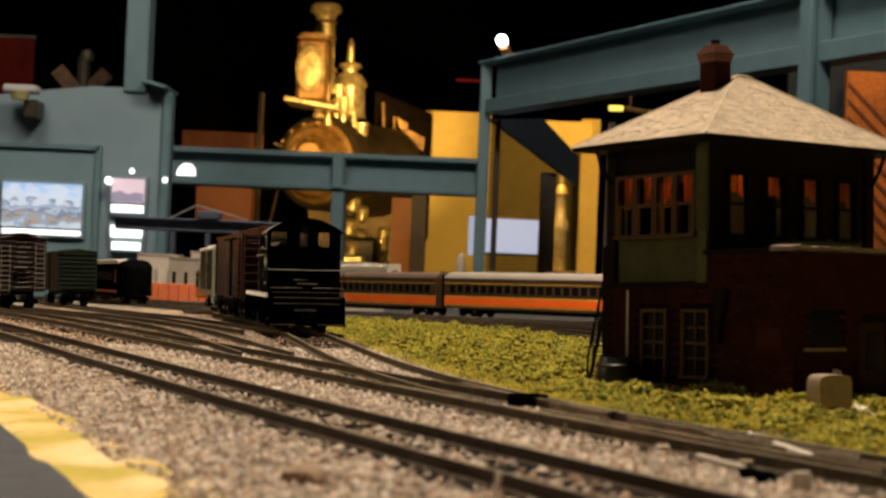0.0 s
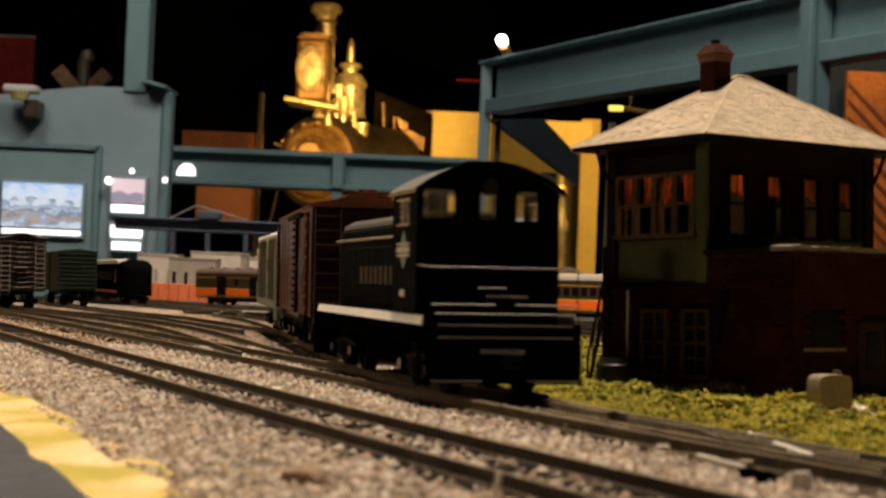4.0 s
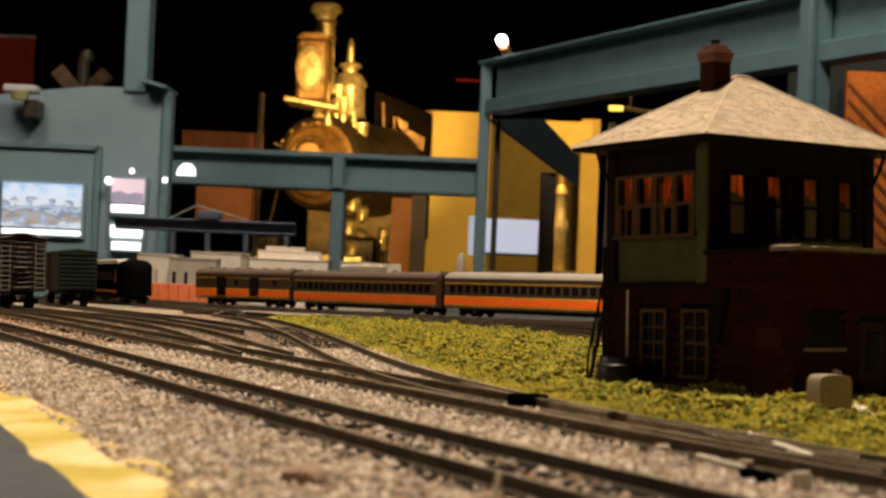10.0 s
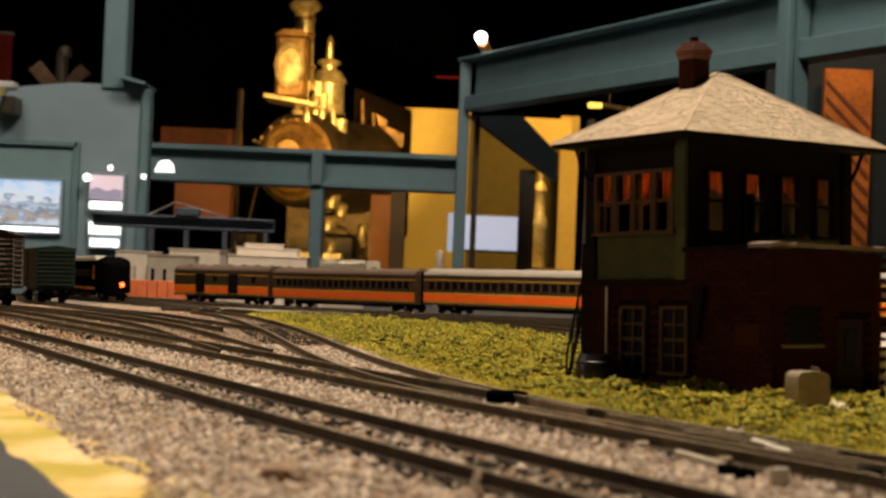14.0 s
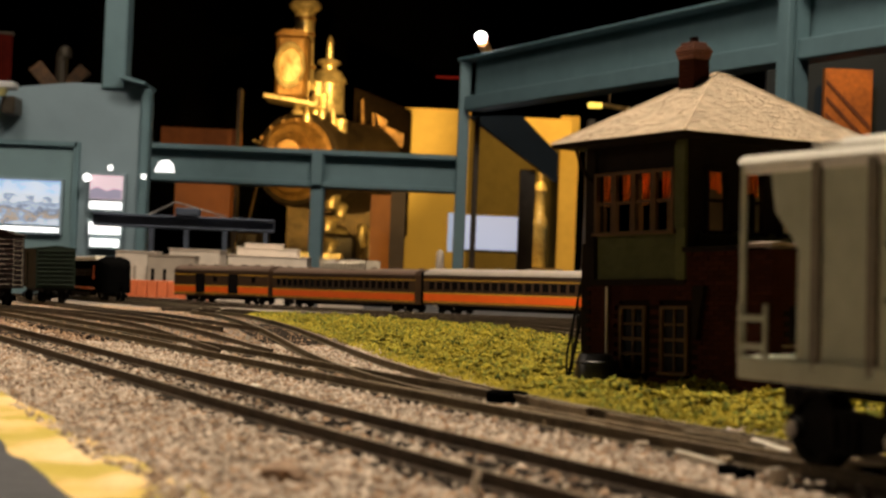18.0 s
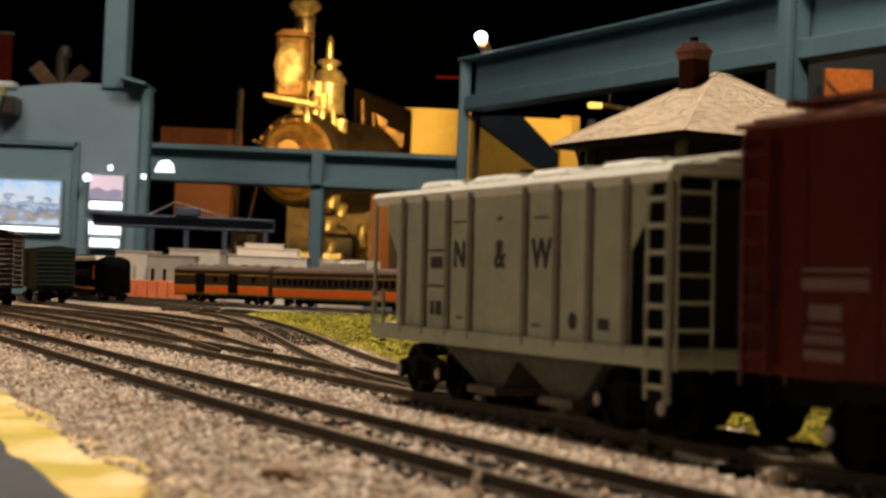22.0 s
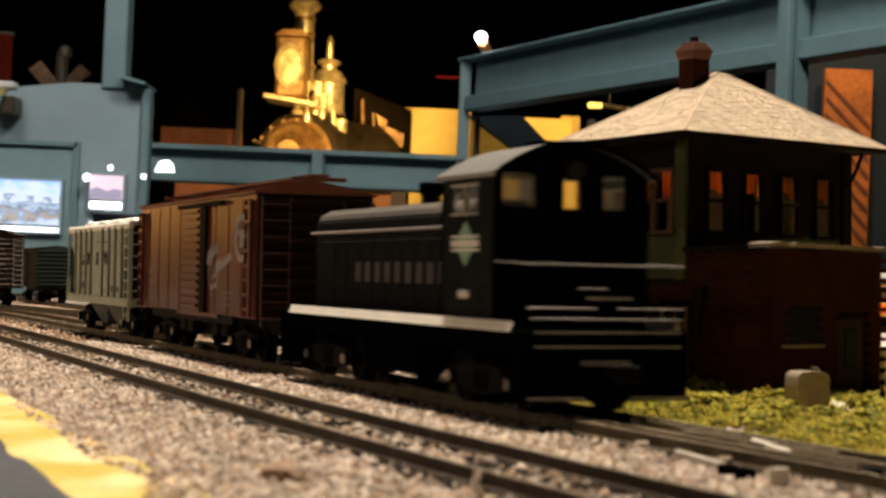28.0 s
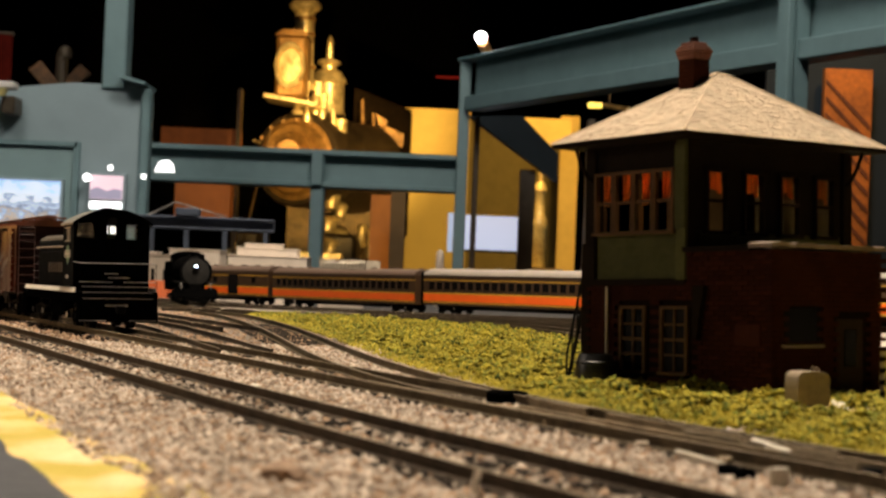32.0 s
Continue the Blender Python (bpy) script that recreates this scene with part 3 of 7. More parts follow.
scatter("ballast_stones_far", 9000, (-420, 60, 640, 1500), M_STONE2, "loose tan ballast stones of the far yard", (0.6, 1.1), GROUND_Z + 0.1, 4,
        lambda x, y: not near_rails(x, y, 2) and x < branch_x(y) + 20 and x > NEAR_X(y) - 60)


def clump(x, y):
    """Height of the turf clumps, millimetres."""
    return 4.6 * max(0.0, noise.noise((x * 0.11, y * 0.075, 30)) + 0.25) * min(1.0, max(0.0, (x - (branch_x(y) if y > 330 else main_x(y)) - 17) / 12))


def on_turf(x, y):
    lim = branch_x(y) + 17 if y > 330 else main_x(y) + 18
    if math.hypot(x - 80, (y - 366) * 0.7) < 10:
        return False
    if x < lim or y > 1180 or x > bend_x(y) + (200 if y < 600 else 2 + 200 * max(0, 660 - y) / 60) + 3 * noise.noise((x * 0.1, y * 0.1, 40)) or x < -135:
        return False
    d = min((x - lim) / 14, 1.0)
    return noise.noise((x * 0.03, y * 0.02, 5)) + 0.6 * noise.noise((x * 0.11, y * 0.07, 15)) + random.random() * 0.9 + 0.1 + d * 0.35 > 0.25


M_CLUMP = material("mossy_clump_foam", (0.33, 0.29, 0.035), 0.95, 0, 260, 0.5, 1.0, second=(0.09, 0.085, 0.012), each=0.8, island=True, fine=4, spec=0.2)
M_TURF2 = material("olive_green_turf", (0.22, 0.24, 0.04), 0.95, 0, 150, 0.4, 0.5, second=(0.06, 0.08, 0.015), each=1.0, island=True, spec=0.2)
scatter("grass_turf", 105000, (-130, 260, 250, 1160), M_GRASS, "yellow-green ground foam turf", (0.25, 0.75), GROUND_Z + 0.8, 6, on_turf, flat=1.1, category="grass", lift=clump)
scatter("grass_turf_dark", 20000, (-130, 260, 250, 1160), M_TURF2, "darker olive ground foam turf", (0.25, 0.9), GROUND_Z + 0.9, 7, lambda x, y: on_turf(x, y) and clump(x, y) > random.random() * 2.0, flat=1.1, category="grass", lift=clump)

scatter("grass_clumps", 14000, (-130, 260, 250, 760), M_CLUMP, "coarse clumps of yellow-green and olive foam", (0.45, 1.25), GROUND_Z + 0.9, 8, lambda x, y: on_turf(x, y) and clump(x, y) > 0.6 + random.random() * 1.6, category="grass", height=0.75, lift=clump)


def rock(name, x, y, r, mat, label):
    b = bm_new()
    bmesh.ops.create_icosphere(b, subdivisions=2, radius=r)
    for v in b.verts:
        v.co += v.co * 0.35 * noise.noise(v.co * (2.2 / r) + Vector((x, y, 0)))
        v.co.z *= 0.7
    return solid(name, b, mat, label, "stone", m=pose(x * MM, y * MM, (GROUND_Z + r * 0.35) * MM))


scatter("pale_gravel", 260, (88, 122, 352, 384), M_WHITE, "pale pinkish gravel patch beside the tower", (0.5, 1.2), GROUND_Z + 0.9, 12, lambda x, y: True)
rock("brown_stone", -21.0, 226, 3.2, M_BROWNSTONE, "large brown stone lying on the ballast")
rock("white_stone", -44.5, 405, 1.5, M_WHITE, "small white stone beside the near track")
b = bm_new()
rod(b, (0, 0, -3), (0.8, 0.3, 1.2), 0.5, 6)
solid("metal_pin", b, M_WHITE, "short bright metal pin standing in the ballast", "pin", m=pose(0.0042, 0.2135, 0))

# ---- signal tower ----
TOWER = pose(0.05976, 0.41374, 0, -1.17, -0.42, 0) @ pose(0, 0, 0, 0, 0, 35.32)
tower = thing("signal_tower", "two-storey brick signal tower with a pale shingled hip roof", "building", m=TOWER)
TW, TL, EAVE, FLOOR2, OVER = 60.1, 37.1, 61.4, 25.6, 7.0

# lower brick storey: courses of separate bricks on the two seen faces, a plain core behind
b = bm_new()
box(b, 0.9, TW - 1, 0.5, TL - 1, -6, FLOOR2)
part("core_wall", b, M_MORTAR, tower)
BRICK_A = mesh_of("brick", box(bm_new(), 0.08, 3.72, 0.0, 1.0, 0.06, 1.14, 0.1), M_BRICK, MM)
holes = [(-1.0, 8.8, 2.4, 19.4), (14.3, 24.0, 2.4, 19.4)]
row, z = 0, -4.6
rest = bm_new()
while z < 32.0:
    y = -29.0 - 1.9 * (row % 2)
    while y < TL - 2.0:
        y0 = max(y, -29.0)
        if (y0 < -1.0 or z < FLOOR2 - 1.2) and not any(a - 3.6 < y < c and d - 1.1 < z < e for a, c, d, e in holes):
            if y0 < 3.0 and y0 == y:
                ob = part("brick", BRICK_A, M_BRICK, tower)
                ob.matrix_basis = Matrix.Translation((random.uniform(-0.1, 0.05) * MM, (y + 3.8) * MM, z * MM)) @ pose(0, 0, 0, 0, 0, -90)
            else:
                box(rest, random.uniform(-0.1, 0.05), 1.0, y0 + 0.08, y + 3.72, z + 0.06, z + 1.14)
        y += 3.8
    z += 1.2
    row += 1
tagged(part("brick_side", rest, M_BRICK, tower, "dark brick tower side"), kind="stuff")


def sash_window(parent, m, w, h, cols, rows, curtain=True, name="window", glass=None, sash=None):
    sash = sash or M_SASHD
    """A framed window in the plane y = 0 of m, facing -y, origin at its lower middle."""
    win = new(name)
    win.parent, win.matrix_basis, win.empty_display_size = parent, m, 0.005
    b = bm_new()
    for x in (-w / 2 - 0.8, w / 2):
        box(b, x, x + 0.8, -0.9, 0.5, -0.6, h + 0.8)
    box(b, -w / 2, w / 2, -0.9, 0.5, h, h + 0.8)
    part("window_frame", b, sash, win)
    part("window_sill", box(bm_new(), -w / 2 - 1.2, w / 2 + 1.2, -1.5, 0.5, -1.2, -0.4, 0.1), sash, win)
    b = bm_new()
    for k in range(1, cols):
        x = -w / 2 + w * k / cols
        box(b, x - 0.26, x + 0.26, -0.5, -0.1, 0, h)
    for k in range(1, rows):
        zz = h * k / rows
        t = 0.4 if k == rows // 2 else 0.26
        box(b, -w / 2, w / 2, -0.52, -0.08, zz - t, zz + t)
    part("muntin", b, sash, win)
    pane = part("pane", box(bm_new(), -w / 2, w / 2, 0.0, 0.2, 0, h), glass or M_GLASS, win)
    pane.visible_shadow = False
    return win


LEFT = Matrix(((0, 1, 0, 0), (-1, 0, 0, 0), (0, 0, 1, 0), (0, 0, 0, 1)))  # outward -y of a part turns to -x of the tower


def left_face(y, z, out=0.0):
    return Matrix.Translation((-out * MM, y * MM, z * MM)) @ LEFT


for a, c, d, e in holes:
    sash_window(tower, left_face((a + c) / 2, d + 0.8, -0.6), c - a - 1.6, e - d - 1.8, 2, 4, glass=M_DARKPANE, sash=M_SASH)

# upper storey: posts, clapboard band, sashes all round, soffit and roof
part("floor_beam", box(bm_new(), -0.3, TW + 0.3, -0.3, TL + 0.3, FLOOR2 - 1.2, FLOOR2 + 0.4, 0.2), M_UMBER_SHADE, tower)
b = bm_new()
box(b, 0.9, TW - 0.9, 0.9, TL - 0.9, FLOOR2, FLOOR2 + 12.6)
part("band_wall", b, M_TRIM, tower)
for k in range(10):
    zz = FLOOR2 + 0.5 + k * 1.22
    prof = [(0.0, zz), (-0.35, zz), (-0.08, zz + 1.2), (0.0, zz + 1.2)]
    part("clapboard", prism(bm_new(), [(x + 0.9, q) for x, q in prof], 1.5, TL - 1.5, "y"), M_TRIM, tower)
    part("clapboard", prism(bm_new(), [(x + 0.9, q) for x, q in prof], 1.5, TW - 1.5, "x"), M_TRIM, tower)
for x, y in ((0, 0), (TW, 0), (0, TL), (TW, TL)):
    part("corner_post", box(bm_new(), x - 0.4 if x == 0 else x - 3.2, x + 3.2 if x == 0 else x + 0.4, y - 0.4 if y == 0 else y - 3.2, y + 3.2 if y == 0 else y + 0.4, FLOOR2, EAVE - 1, 0.2), M_TRIM if x + y == 0 else M_UMBER_SHADE, tower)
# This board paints the corner's right face as shaded.
part("corner_board", box(bm_new(), 0.4, 4.2, -0.75, -0.4, FLOOR2, EAVE - 1, 0.1), M_UMBER_SHADE, tower, "corner board darkened as the shaded right face")
for k in range(17):
    zz = FLOOR2 + 12.9 + k * 1.22
    part("corner_clapboard", prism(bm_new(), [(-0.45, zz), (-0.8, zz), (-0.52, zz + 1.2), (-0.45, zz + 1.2)], -0.3, 3.2, "y"), M_TRIM, tower)
SILL, HEAD = FLOOR2 + 12.8, EAVE - 8.6
part("header_beam", box(bm_new(), 0.6, TW - 0.6, 0.6, TL - 0.6, HEAD + 0.6, EAVE - 0.6), M_UMBER_SHADE, tower)
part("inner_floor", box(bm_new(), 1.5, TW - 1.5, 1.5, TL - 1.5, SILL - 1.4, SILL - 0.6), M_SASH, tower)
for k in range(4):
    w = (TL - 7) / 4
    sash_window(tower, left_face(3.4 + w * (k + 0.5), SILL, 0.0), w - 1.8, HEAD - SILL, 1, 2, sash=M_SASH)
# Right-face frames and panels take the umber that is painted as shade.
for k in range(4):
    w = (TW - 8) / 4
    sash_window(tower, pose((4 + w * (k + 0.5)) * MM, 0.0, SILL * MM), 6.2, HEAD - SILL, 1, 2, sash=M_UMBER_SHADE)
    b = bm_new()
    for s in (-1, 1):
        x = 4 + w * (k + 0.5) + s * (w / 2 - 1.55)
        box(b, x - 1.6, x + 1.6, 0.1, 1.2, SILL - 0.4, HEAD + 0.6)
    part("wall_panel", b, M_UMBER_SHADE, tower)
for k in range(4):
    w = (TW - 8) / 4
    b = bm_new()
    for i in range(6):
        x = 4 + w * (k + 0.5) - 3.4 + i * 1.15
        box(b, x, x + 1.1, 1.5 + 0.25 * (i % 2), 1.8 + 0.25 * (i % 2), HEAD - 3.6 - random.uniform(0, 1.6) - (1.5 if i in (0, 5) else 0), HEAD + 0.5)
    part("curtain", b, M_CURTAIN, tower, "short orange curtain")
for k in range(4):
    w = (TL - 7) / 4
    b = bm_new()
    y1, low = 3.4 + w * (k + 0.92), HEAD - random.uniform(6.5, 9.5)
    for i in range(5):
        f = i / 5
        x, y, ye = 1.9 + 0.3 * (i % 2), y1 - (w - 1.6) * (1 - f), y1 - 1.9 * (1 - f)
        v = [b.verts.new(p) for p in ((x, y, HEAD + 0.5), (x + 0.3, y + w * 0.19, HEAD + 0.5), (x + 0.3, ye + 0.36, low), (x, ye, low + 0.8 * (1 - f)))]
        u = [b.verts.new(q.co + Vector((0.25, 0, 0))) for q in v]
        b.faces.new(v), b.faces.new(u[::-1])
        for n in range(4):
            b.faces.new((v[n], u[n], u[(n + 1) % 4], v[(n + 1) % 4]))
    part("curtain", b, M_CURTAIN, tower, "gathered orange curtain")
# far walls of the upper storey keep the windows through which the hall glows
for k in range(3):
    w = (TW - 8) / 4
    part("mullion", box(bm_new(), 4 + w * k - 1.6, 4 + w * k + 1.6, TL - 1.2, TL, SILL - 1, HEAD + 1), M_SASH, tower)
part("back_wall", box(bm_new(), 32.0, TW - 1.0, TL - 1.2, TL, SILL - 1, HEAD + 1), M_PLASTER, tower)
part("far_end_wall", box(bm_new(), TW - 1.2, TW, 1.0, TL - 1.0, SILL - 1, HEAD + 1), M_PLASTER, tower)

part("soffit", box(bm_new(), -OVER + 0.4, TW + OVER - 0.4, -OVER + 0.4, TL + OVER - 0.4, EAVE - 0.9, EAVE - 0.3), M_UMBER_SHADE, tower)
part("fascia", box(bm_new(), -OVER, TW + OVER, -OVER, TL + OVER, EAVE - 0.7, EAVE + 0.25, 0.15), M_UMBER_SHADE, tower)
APEX = EAVE + 19.7
ridge0, ridge1 = TW / 2 - 2.0, TW / 2 + 2.0
b = bm_new()
c = [b.verts.new(p) for p in ((-OVER, -OVER, EAVE + 0.2), (TW + OVER, -OVER, EAVE + 0.2), (TW + OVER, TL + OVER, EAVE + 0.2), (-OVER, TL + OVER, EAVE + 0.2), (ridge0, TL / 2, APEX), (ridge1, TL / 2, APEX))]
for f in ((0, 1, 5, 4), (1, 2, 5), (2, 3, 4, 5), (3, 0, 4), (3, 2, 1, 0)):
    b.faces.new([c[i] for i in f])
part("roof", b, M_SHINGLE, tower, "pale tan shingled hip roof")


def shingles(p0, p1, q0, q1, rows, length):
    """Thick shingles over a roof slope from the eave p0-p1 up to q0-q1."""
    p0, p1, q0, q1 = (Vector(v) for v in (p0, p1, q0, q1))
    n = (p1 - p0).cross(q0 - p0).normalized()
    if n.z < 0:
        n = -n
    b = bm_new()
    for r in range(rows):
        v0, v1 = r / rows, (r + 1.12) / rows
        a0, a1 = p0.lerp(q0, v0), p1.lerp(q1, v0)
        c0, c1 = p0.lerp(q0, min(v1, 1)), p1.lerp(q1, min(v1, 1))
        run = (a1 - a0).length
        k = max(1, int(run / length))
        off = random.random()
        cuts = [0.0] + [min(max((i + off + random.uniform(-0.15, 0.15)) / k, 0), 1) for i in range(k)] + [1.0]
        for s, e in zip(cuts, cuts[1:]):
            if e - s < 0.2 / run:
                continue
            th = random.uniform(0.08, 0.27)
            e2 = e - 0.12 / run
            low = [a0.lerp(a1, s), a0.lerp(a1, e2)]
            high = [c0.lerp(c1, e2), c0.lerp(c1, s)]
            drop_ = (p0 - q0).normalized() * random.uniform(0, 0.35)
            v = [b.verts.new(low[0] + drop_ + n * th), b.verts.new(low[1] + drop_ + n * th), b.verts.new(high[0] + n * 0.1), b.verts.new(high[1] + n * 0.1), b.verts.new(low[0] + drop_), b.verts.new(low[1] + drop_)]
            b.faces.new((v[0], v[1], v[2], v[3])), b.faces.new((v[4], v[5], v[1], v[0]))
            b.faces.new((v[4], v[0], v[3])), b.faces.new((v[5], v[2], v[1]))
    return b


A, B_, C, D = (-OVER, -OVER, EAVE + 0.25), (TW + OVER, -OVER, EAVE + 0.25), (TW + OVER, TL + OVER, EAVE + 0.25), (-OVER, TL + OVER, EAVE + 0.25)
R0, R1 = (ridge0, TL / 2, APEX + 0.05), (ridge1, TL / 2, APEX + 0.05)
for p0, p1, q0, q1 in ((A, B_, R0, R1), (D, A, R0, R0), (B_, C, R1, R1), (C, D, R1, R0)):
    tagged(part("shingles", shingles(p0, p1, q0, q1, 34, 1.9), M_SHINGLE, tower, "rows of pale tan shingles"), kind="stuff")
b = bm_new()
for e, top in ((A, R0), (B_, R1), (D, R0)):
    rod(b, Vector(e) + Vector((0, 0, 0.1)), Vector(top) + Vector((0, 0, 0.1)), 0.38, 6)
rod(b, Vector(R0) + Vector((0, 0, 0.1)), Vector(R1) + Vector((0, 0, 0.1)), 0.38, 6)
part("hip_cap", b, M_SHINGLE, tower)

# chimney
CX, CY = 22.3, 20.5
chim = part("chimney", box(bm_new(), CX - 2.75, CX + 2.75, CY - 2.75, CY + 2.75, EAVE + 6, EAVE + 23.2), M_BRICK, tower, "dark brick chimney with a corbelled cap")
b = bm_new()
for k in range(16):
    zz = EAVE + 6 + k * 1.1
    box(b, CX - 2.9, CX + 2.9, CY - 2.9, CY + 2.9, zz, zz + 0.85, 0.08)
part("brick_course", b, M_BRICK, chim)
b = bm_new()
for k, (o, h) in enumerate(((3.15, 0.9), (3.35, 0.9), (3.55, 1.0), (3.1, 0.8), (2.5, 1.0))):
    zz = EAVE + 23.0 + sum((0.9, 0.9, 1.0, 0.8, 1.0)[:k])
    box(b, CX - o, CX + o, CY - o, CY + o, zz, zz + h - 0.05, 0.15)
part("chimney_cap", b, material("orange_chimney_brick", (0.17, 0.065, 0.04), 0.85, 0, 150, 0.3, 0.3), chim, "paler orange brick cap")
part("flue", rod(bm_new(), (CX, CY, EAVE + 26.5), (CX, CY, EAVE + 29), 1.2, 10), M_BRICK, chim)

# eave brackets
for x, y, dx, dy in ((0, TL - 2, -1, 0), (TW - 2, 0, 0, -1)):
    b = bm_new()
    pts = [(0, EAVE - 9.5), (2.0, EAVE - 8.5), (4.2, EAVE - 5), (5.8, EAVE - 1.2)]
    for p, q in zip(pts, pts[1:]):
        rod(b, (x + dx * p[0], y + dy * p[0], p[1]), (x + dx * q[0], y + dy * q[0], q[1]), 0.55, 6)
    part("eave_bracket", b, M_UMBER_SHADE, tower)

# lean-to annex with a flat rough roof
annex_x, annex_y, annex_w = 0.0, -29.0, 38.0
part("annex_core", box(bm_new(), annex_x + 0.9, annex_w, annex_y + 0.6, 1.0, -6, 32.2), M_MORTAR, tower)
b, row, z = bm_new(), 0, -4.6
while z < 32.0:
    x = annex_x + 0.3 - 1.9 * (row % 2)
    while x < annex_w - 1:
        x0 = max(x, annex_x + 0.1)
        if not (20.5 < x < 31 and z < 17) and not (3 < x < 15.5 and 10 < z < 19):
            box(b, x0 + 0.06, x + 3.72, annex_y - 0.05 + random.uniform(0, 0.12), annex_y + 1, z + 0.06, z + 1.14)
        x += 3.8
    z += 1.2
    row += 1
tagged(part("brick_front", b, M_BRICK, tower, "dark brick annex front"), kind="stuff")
b = bm_new()
prev = None
for i in range(25):
    x = annex_x - 1.6 + i * (annex_w + 3.2 - annex_x) / 24
    z = 34.0 + 0.45 * noise.noise((x * 0.3, 0, 0))
    cur = [b.verts.new((x, annex_y - 1.5, z - 0.9)), b.verts.new((x, annex_y - 1.6, z + 0.1)), b.verts.new((x, -23, z + 0.3)), b.verts.new((x, -23, z - 0.9))]
    if prev:
        for k in range(4):
            b.faces.new((prev[k], prev[(k + 1) % 4], cur[(k + 1) % 4], cur[k]))
    else:
        b.faces.new(cur)
    prev = cur
b.faces.new(prev[::-1])
part("annex_roof", b, M_ROOFCAP, tower, "pale rough flat roof")
# Tower's shadow over the back of the annex roof, drawn as a dark slab.
part("roof_felt", box(bm_new(), annex_x - 1.2, annex_w + 1.2, -23.0, -0.2, 32.4, 33.7), M_UMBER_SHADE, tower, "annex roof part painted dark as the tower's shadow")
door = part("annex_door", box(bm_new(), 22.2, 31.8, annex_y + 0.2, annex_y + 0.8, -5, 16.5, 0.1), M_BOXEND, tower, "dark brown boarded door")
part("door_panel", box(bm_new(), 25, 29.4, annex_y - 0.0, annex_y + 0.3, 5, 14, 0.1), M_DARKPANE, door)
part("annex_window", box(bm_new(), 4.2, 16.6, annex_y + 0.3, annex_y + 0.8, 10.4, 19, 0.05), M_DARKPANE, tower)
part("annex_sill", box(bm_new(), 3.4, 17.3, annex_y - 0.7, annex_y + 0.4, 9.6, 10.4, 0.1), M_ROOFCAP, tower, "pale stone sill")
part("wall_plaque", box(bm_new(), -0.5, 0.2, -25.8, -17.5, 9.9, 15.0, 0.15), material("brown_red_plaque", (0.045, 0.011, 0.006), 0.8, 0, 150, 0.3, 0.2, spec=0.1), tower, "brown-red wall plaque")
part("dark_bracket", prism(bm_new(), [(-4.2, 24.0), (-4.2, 12.0), (-5.6, 11.0), (-6.2, 16.0), (-8.0, 23.0), (-8.0, 24.0)], -1.6, -0.2), M_UMBER_SHADE, tower, "dark curved wall bracket")

# Black slab filled in where the tower's far end lies in shade.
part("stair_side", box(bm_new(), 0.6, 9, TL - 0.5, TL + 3.2, -6, FLOOR2 + 10, 0.2), M_UMBER_SHADE, tower, "dark slab for the shaded wall beside the stair")
# outside stair on the far end, downpipe and barrel
b = bm_new()
for s in (0, 6):
    rod(b, (2 + s, TL + 11, -5), (2 + s, TL + 2.0, FLOOR2), 0.5, 6)
for k in range(11):
    f = k / 11
    box(b, 2, 8, TL + 11 - 9 * f - 1.2, TL + 11 - 9 * f + 0.8, -4.4 + (FLOOR2 + 4) * f, -4.0 + (FLOOR2 + 4) * f)
part("stair", b, M_DARK, tower, "dark outside stair")
b = bm_new()
for k in range(5):
    y = TL + 10.5 - k * 2.2
    rod(b, (2, y, -4.5 + k * 7), (2, y, 6 + k * 7), 0.3, 6)
rod(b, (2, TL + 10.5, 6), (2, TL + 1.5, FLOOR2 + 10), 0.35, 6)
part("stair_rail", b, M_DARK, tower)
b = bm_new()
pts = [(-0.9, TL - 9.0, 24), (-0.9, TL - 9.0, 7), (-1.2, TL - 7.0, 4.5), (-1.2, TL - 4.5, 3)]
for p, q in zip(pts, pts[1:]):
    rod(b, p, q, 0.34, 8)
part("downpipe", b, M_GREY_BAND, tower, "pale bent downpipe")
b = bm_new()
lathe(b, [(4.2, 0), (5.0, 2.4), (5.3, 5), (5.0, 7.6), (4.2, 10), (3.9, 10), (3.9, 9.5)], 18)
for zz in (2.2, 7.4):
    lathe(b, [(5.05, zz), (5.25, zz + 0.2), (5.25, zz + 0.7), (5.05, zz + 0.9)], 18)
solid("barrel", b, M_BARREL, "black barrel standing beside the tower wall", "barrel", smooth=True, m=pose(0.0393, 0.4295, -0.0036))

lamp("tower_bulb", "POINT", TOWER @ Vector((0.016, 0.018, 0.047)), (0, 0, 0), 0.0042, (1.0, 0.58, 0.24), 0.002)

# striped post at the corner of the annex
t = thing("striped_post", "thin pale post with dark stripes beside the annex", "post", m=pose(0.0975, 0.372, -0.0035))
part("shaft", rod(bm_new(), (0, 0, 0), (0, 0, 14), 0.55, 8), M_TANK, t)
for k in range(5):
    part("stripe", rod(bm_new(), (0, 0, 1.5 + k * 2.6), (0, 0, 2.7 + k * 2.6), 0.62, 8), M_BLACK, t)

# small oil tank on legs in front of the annex
tank = thing("oil_tank", "pale khaki oil tank on short legs before the tower", "tank", m=pose(0.0818, 0.376, -0.0052, 0, 0, 20) @ Matrix.Scale(0.8, 4))
b = bm_new()
prof = []
for k in range(24):
    a = 2 * math.pi * k / 24
    prof.append((5.2 * abs(math.cos(a)) ** 0.4 * math.copysign(1, math.cos(a)), 8.6 + 5.2 * abs(math.sin(a)) ** 0.4 * math.copysign(1, math.sin(a))))
prism(b, prof, -3.4, 3.4, "y")
part("tank_body", b, M_TANK, tank, smooth=True)
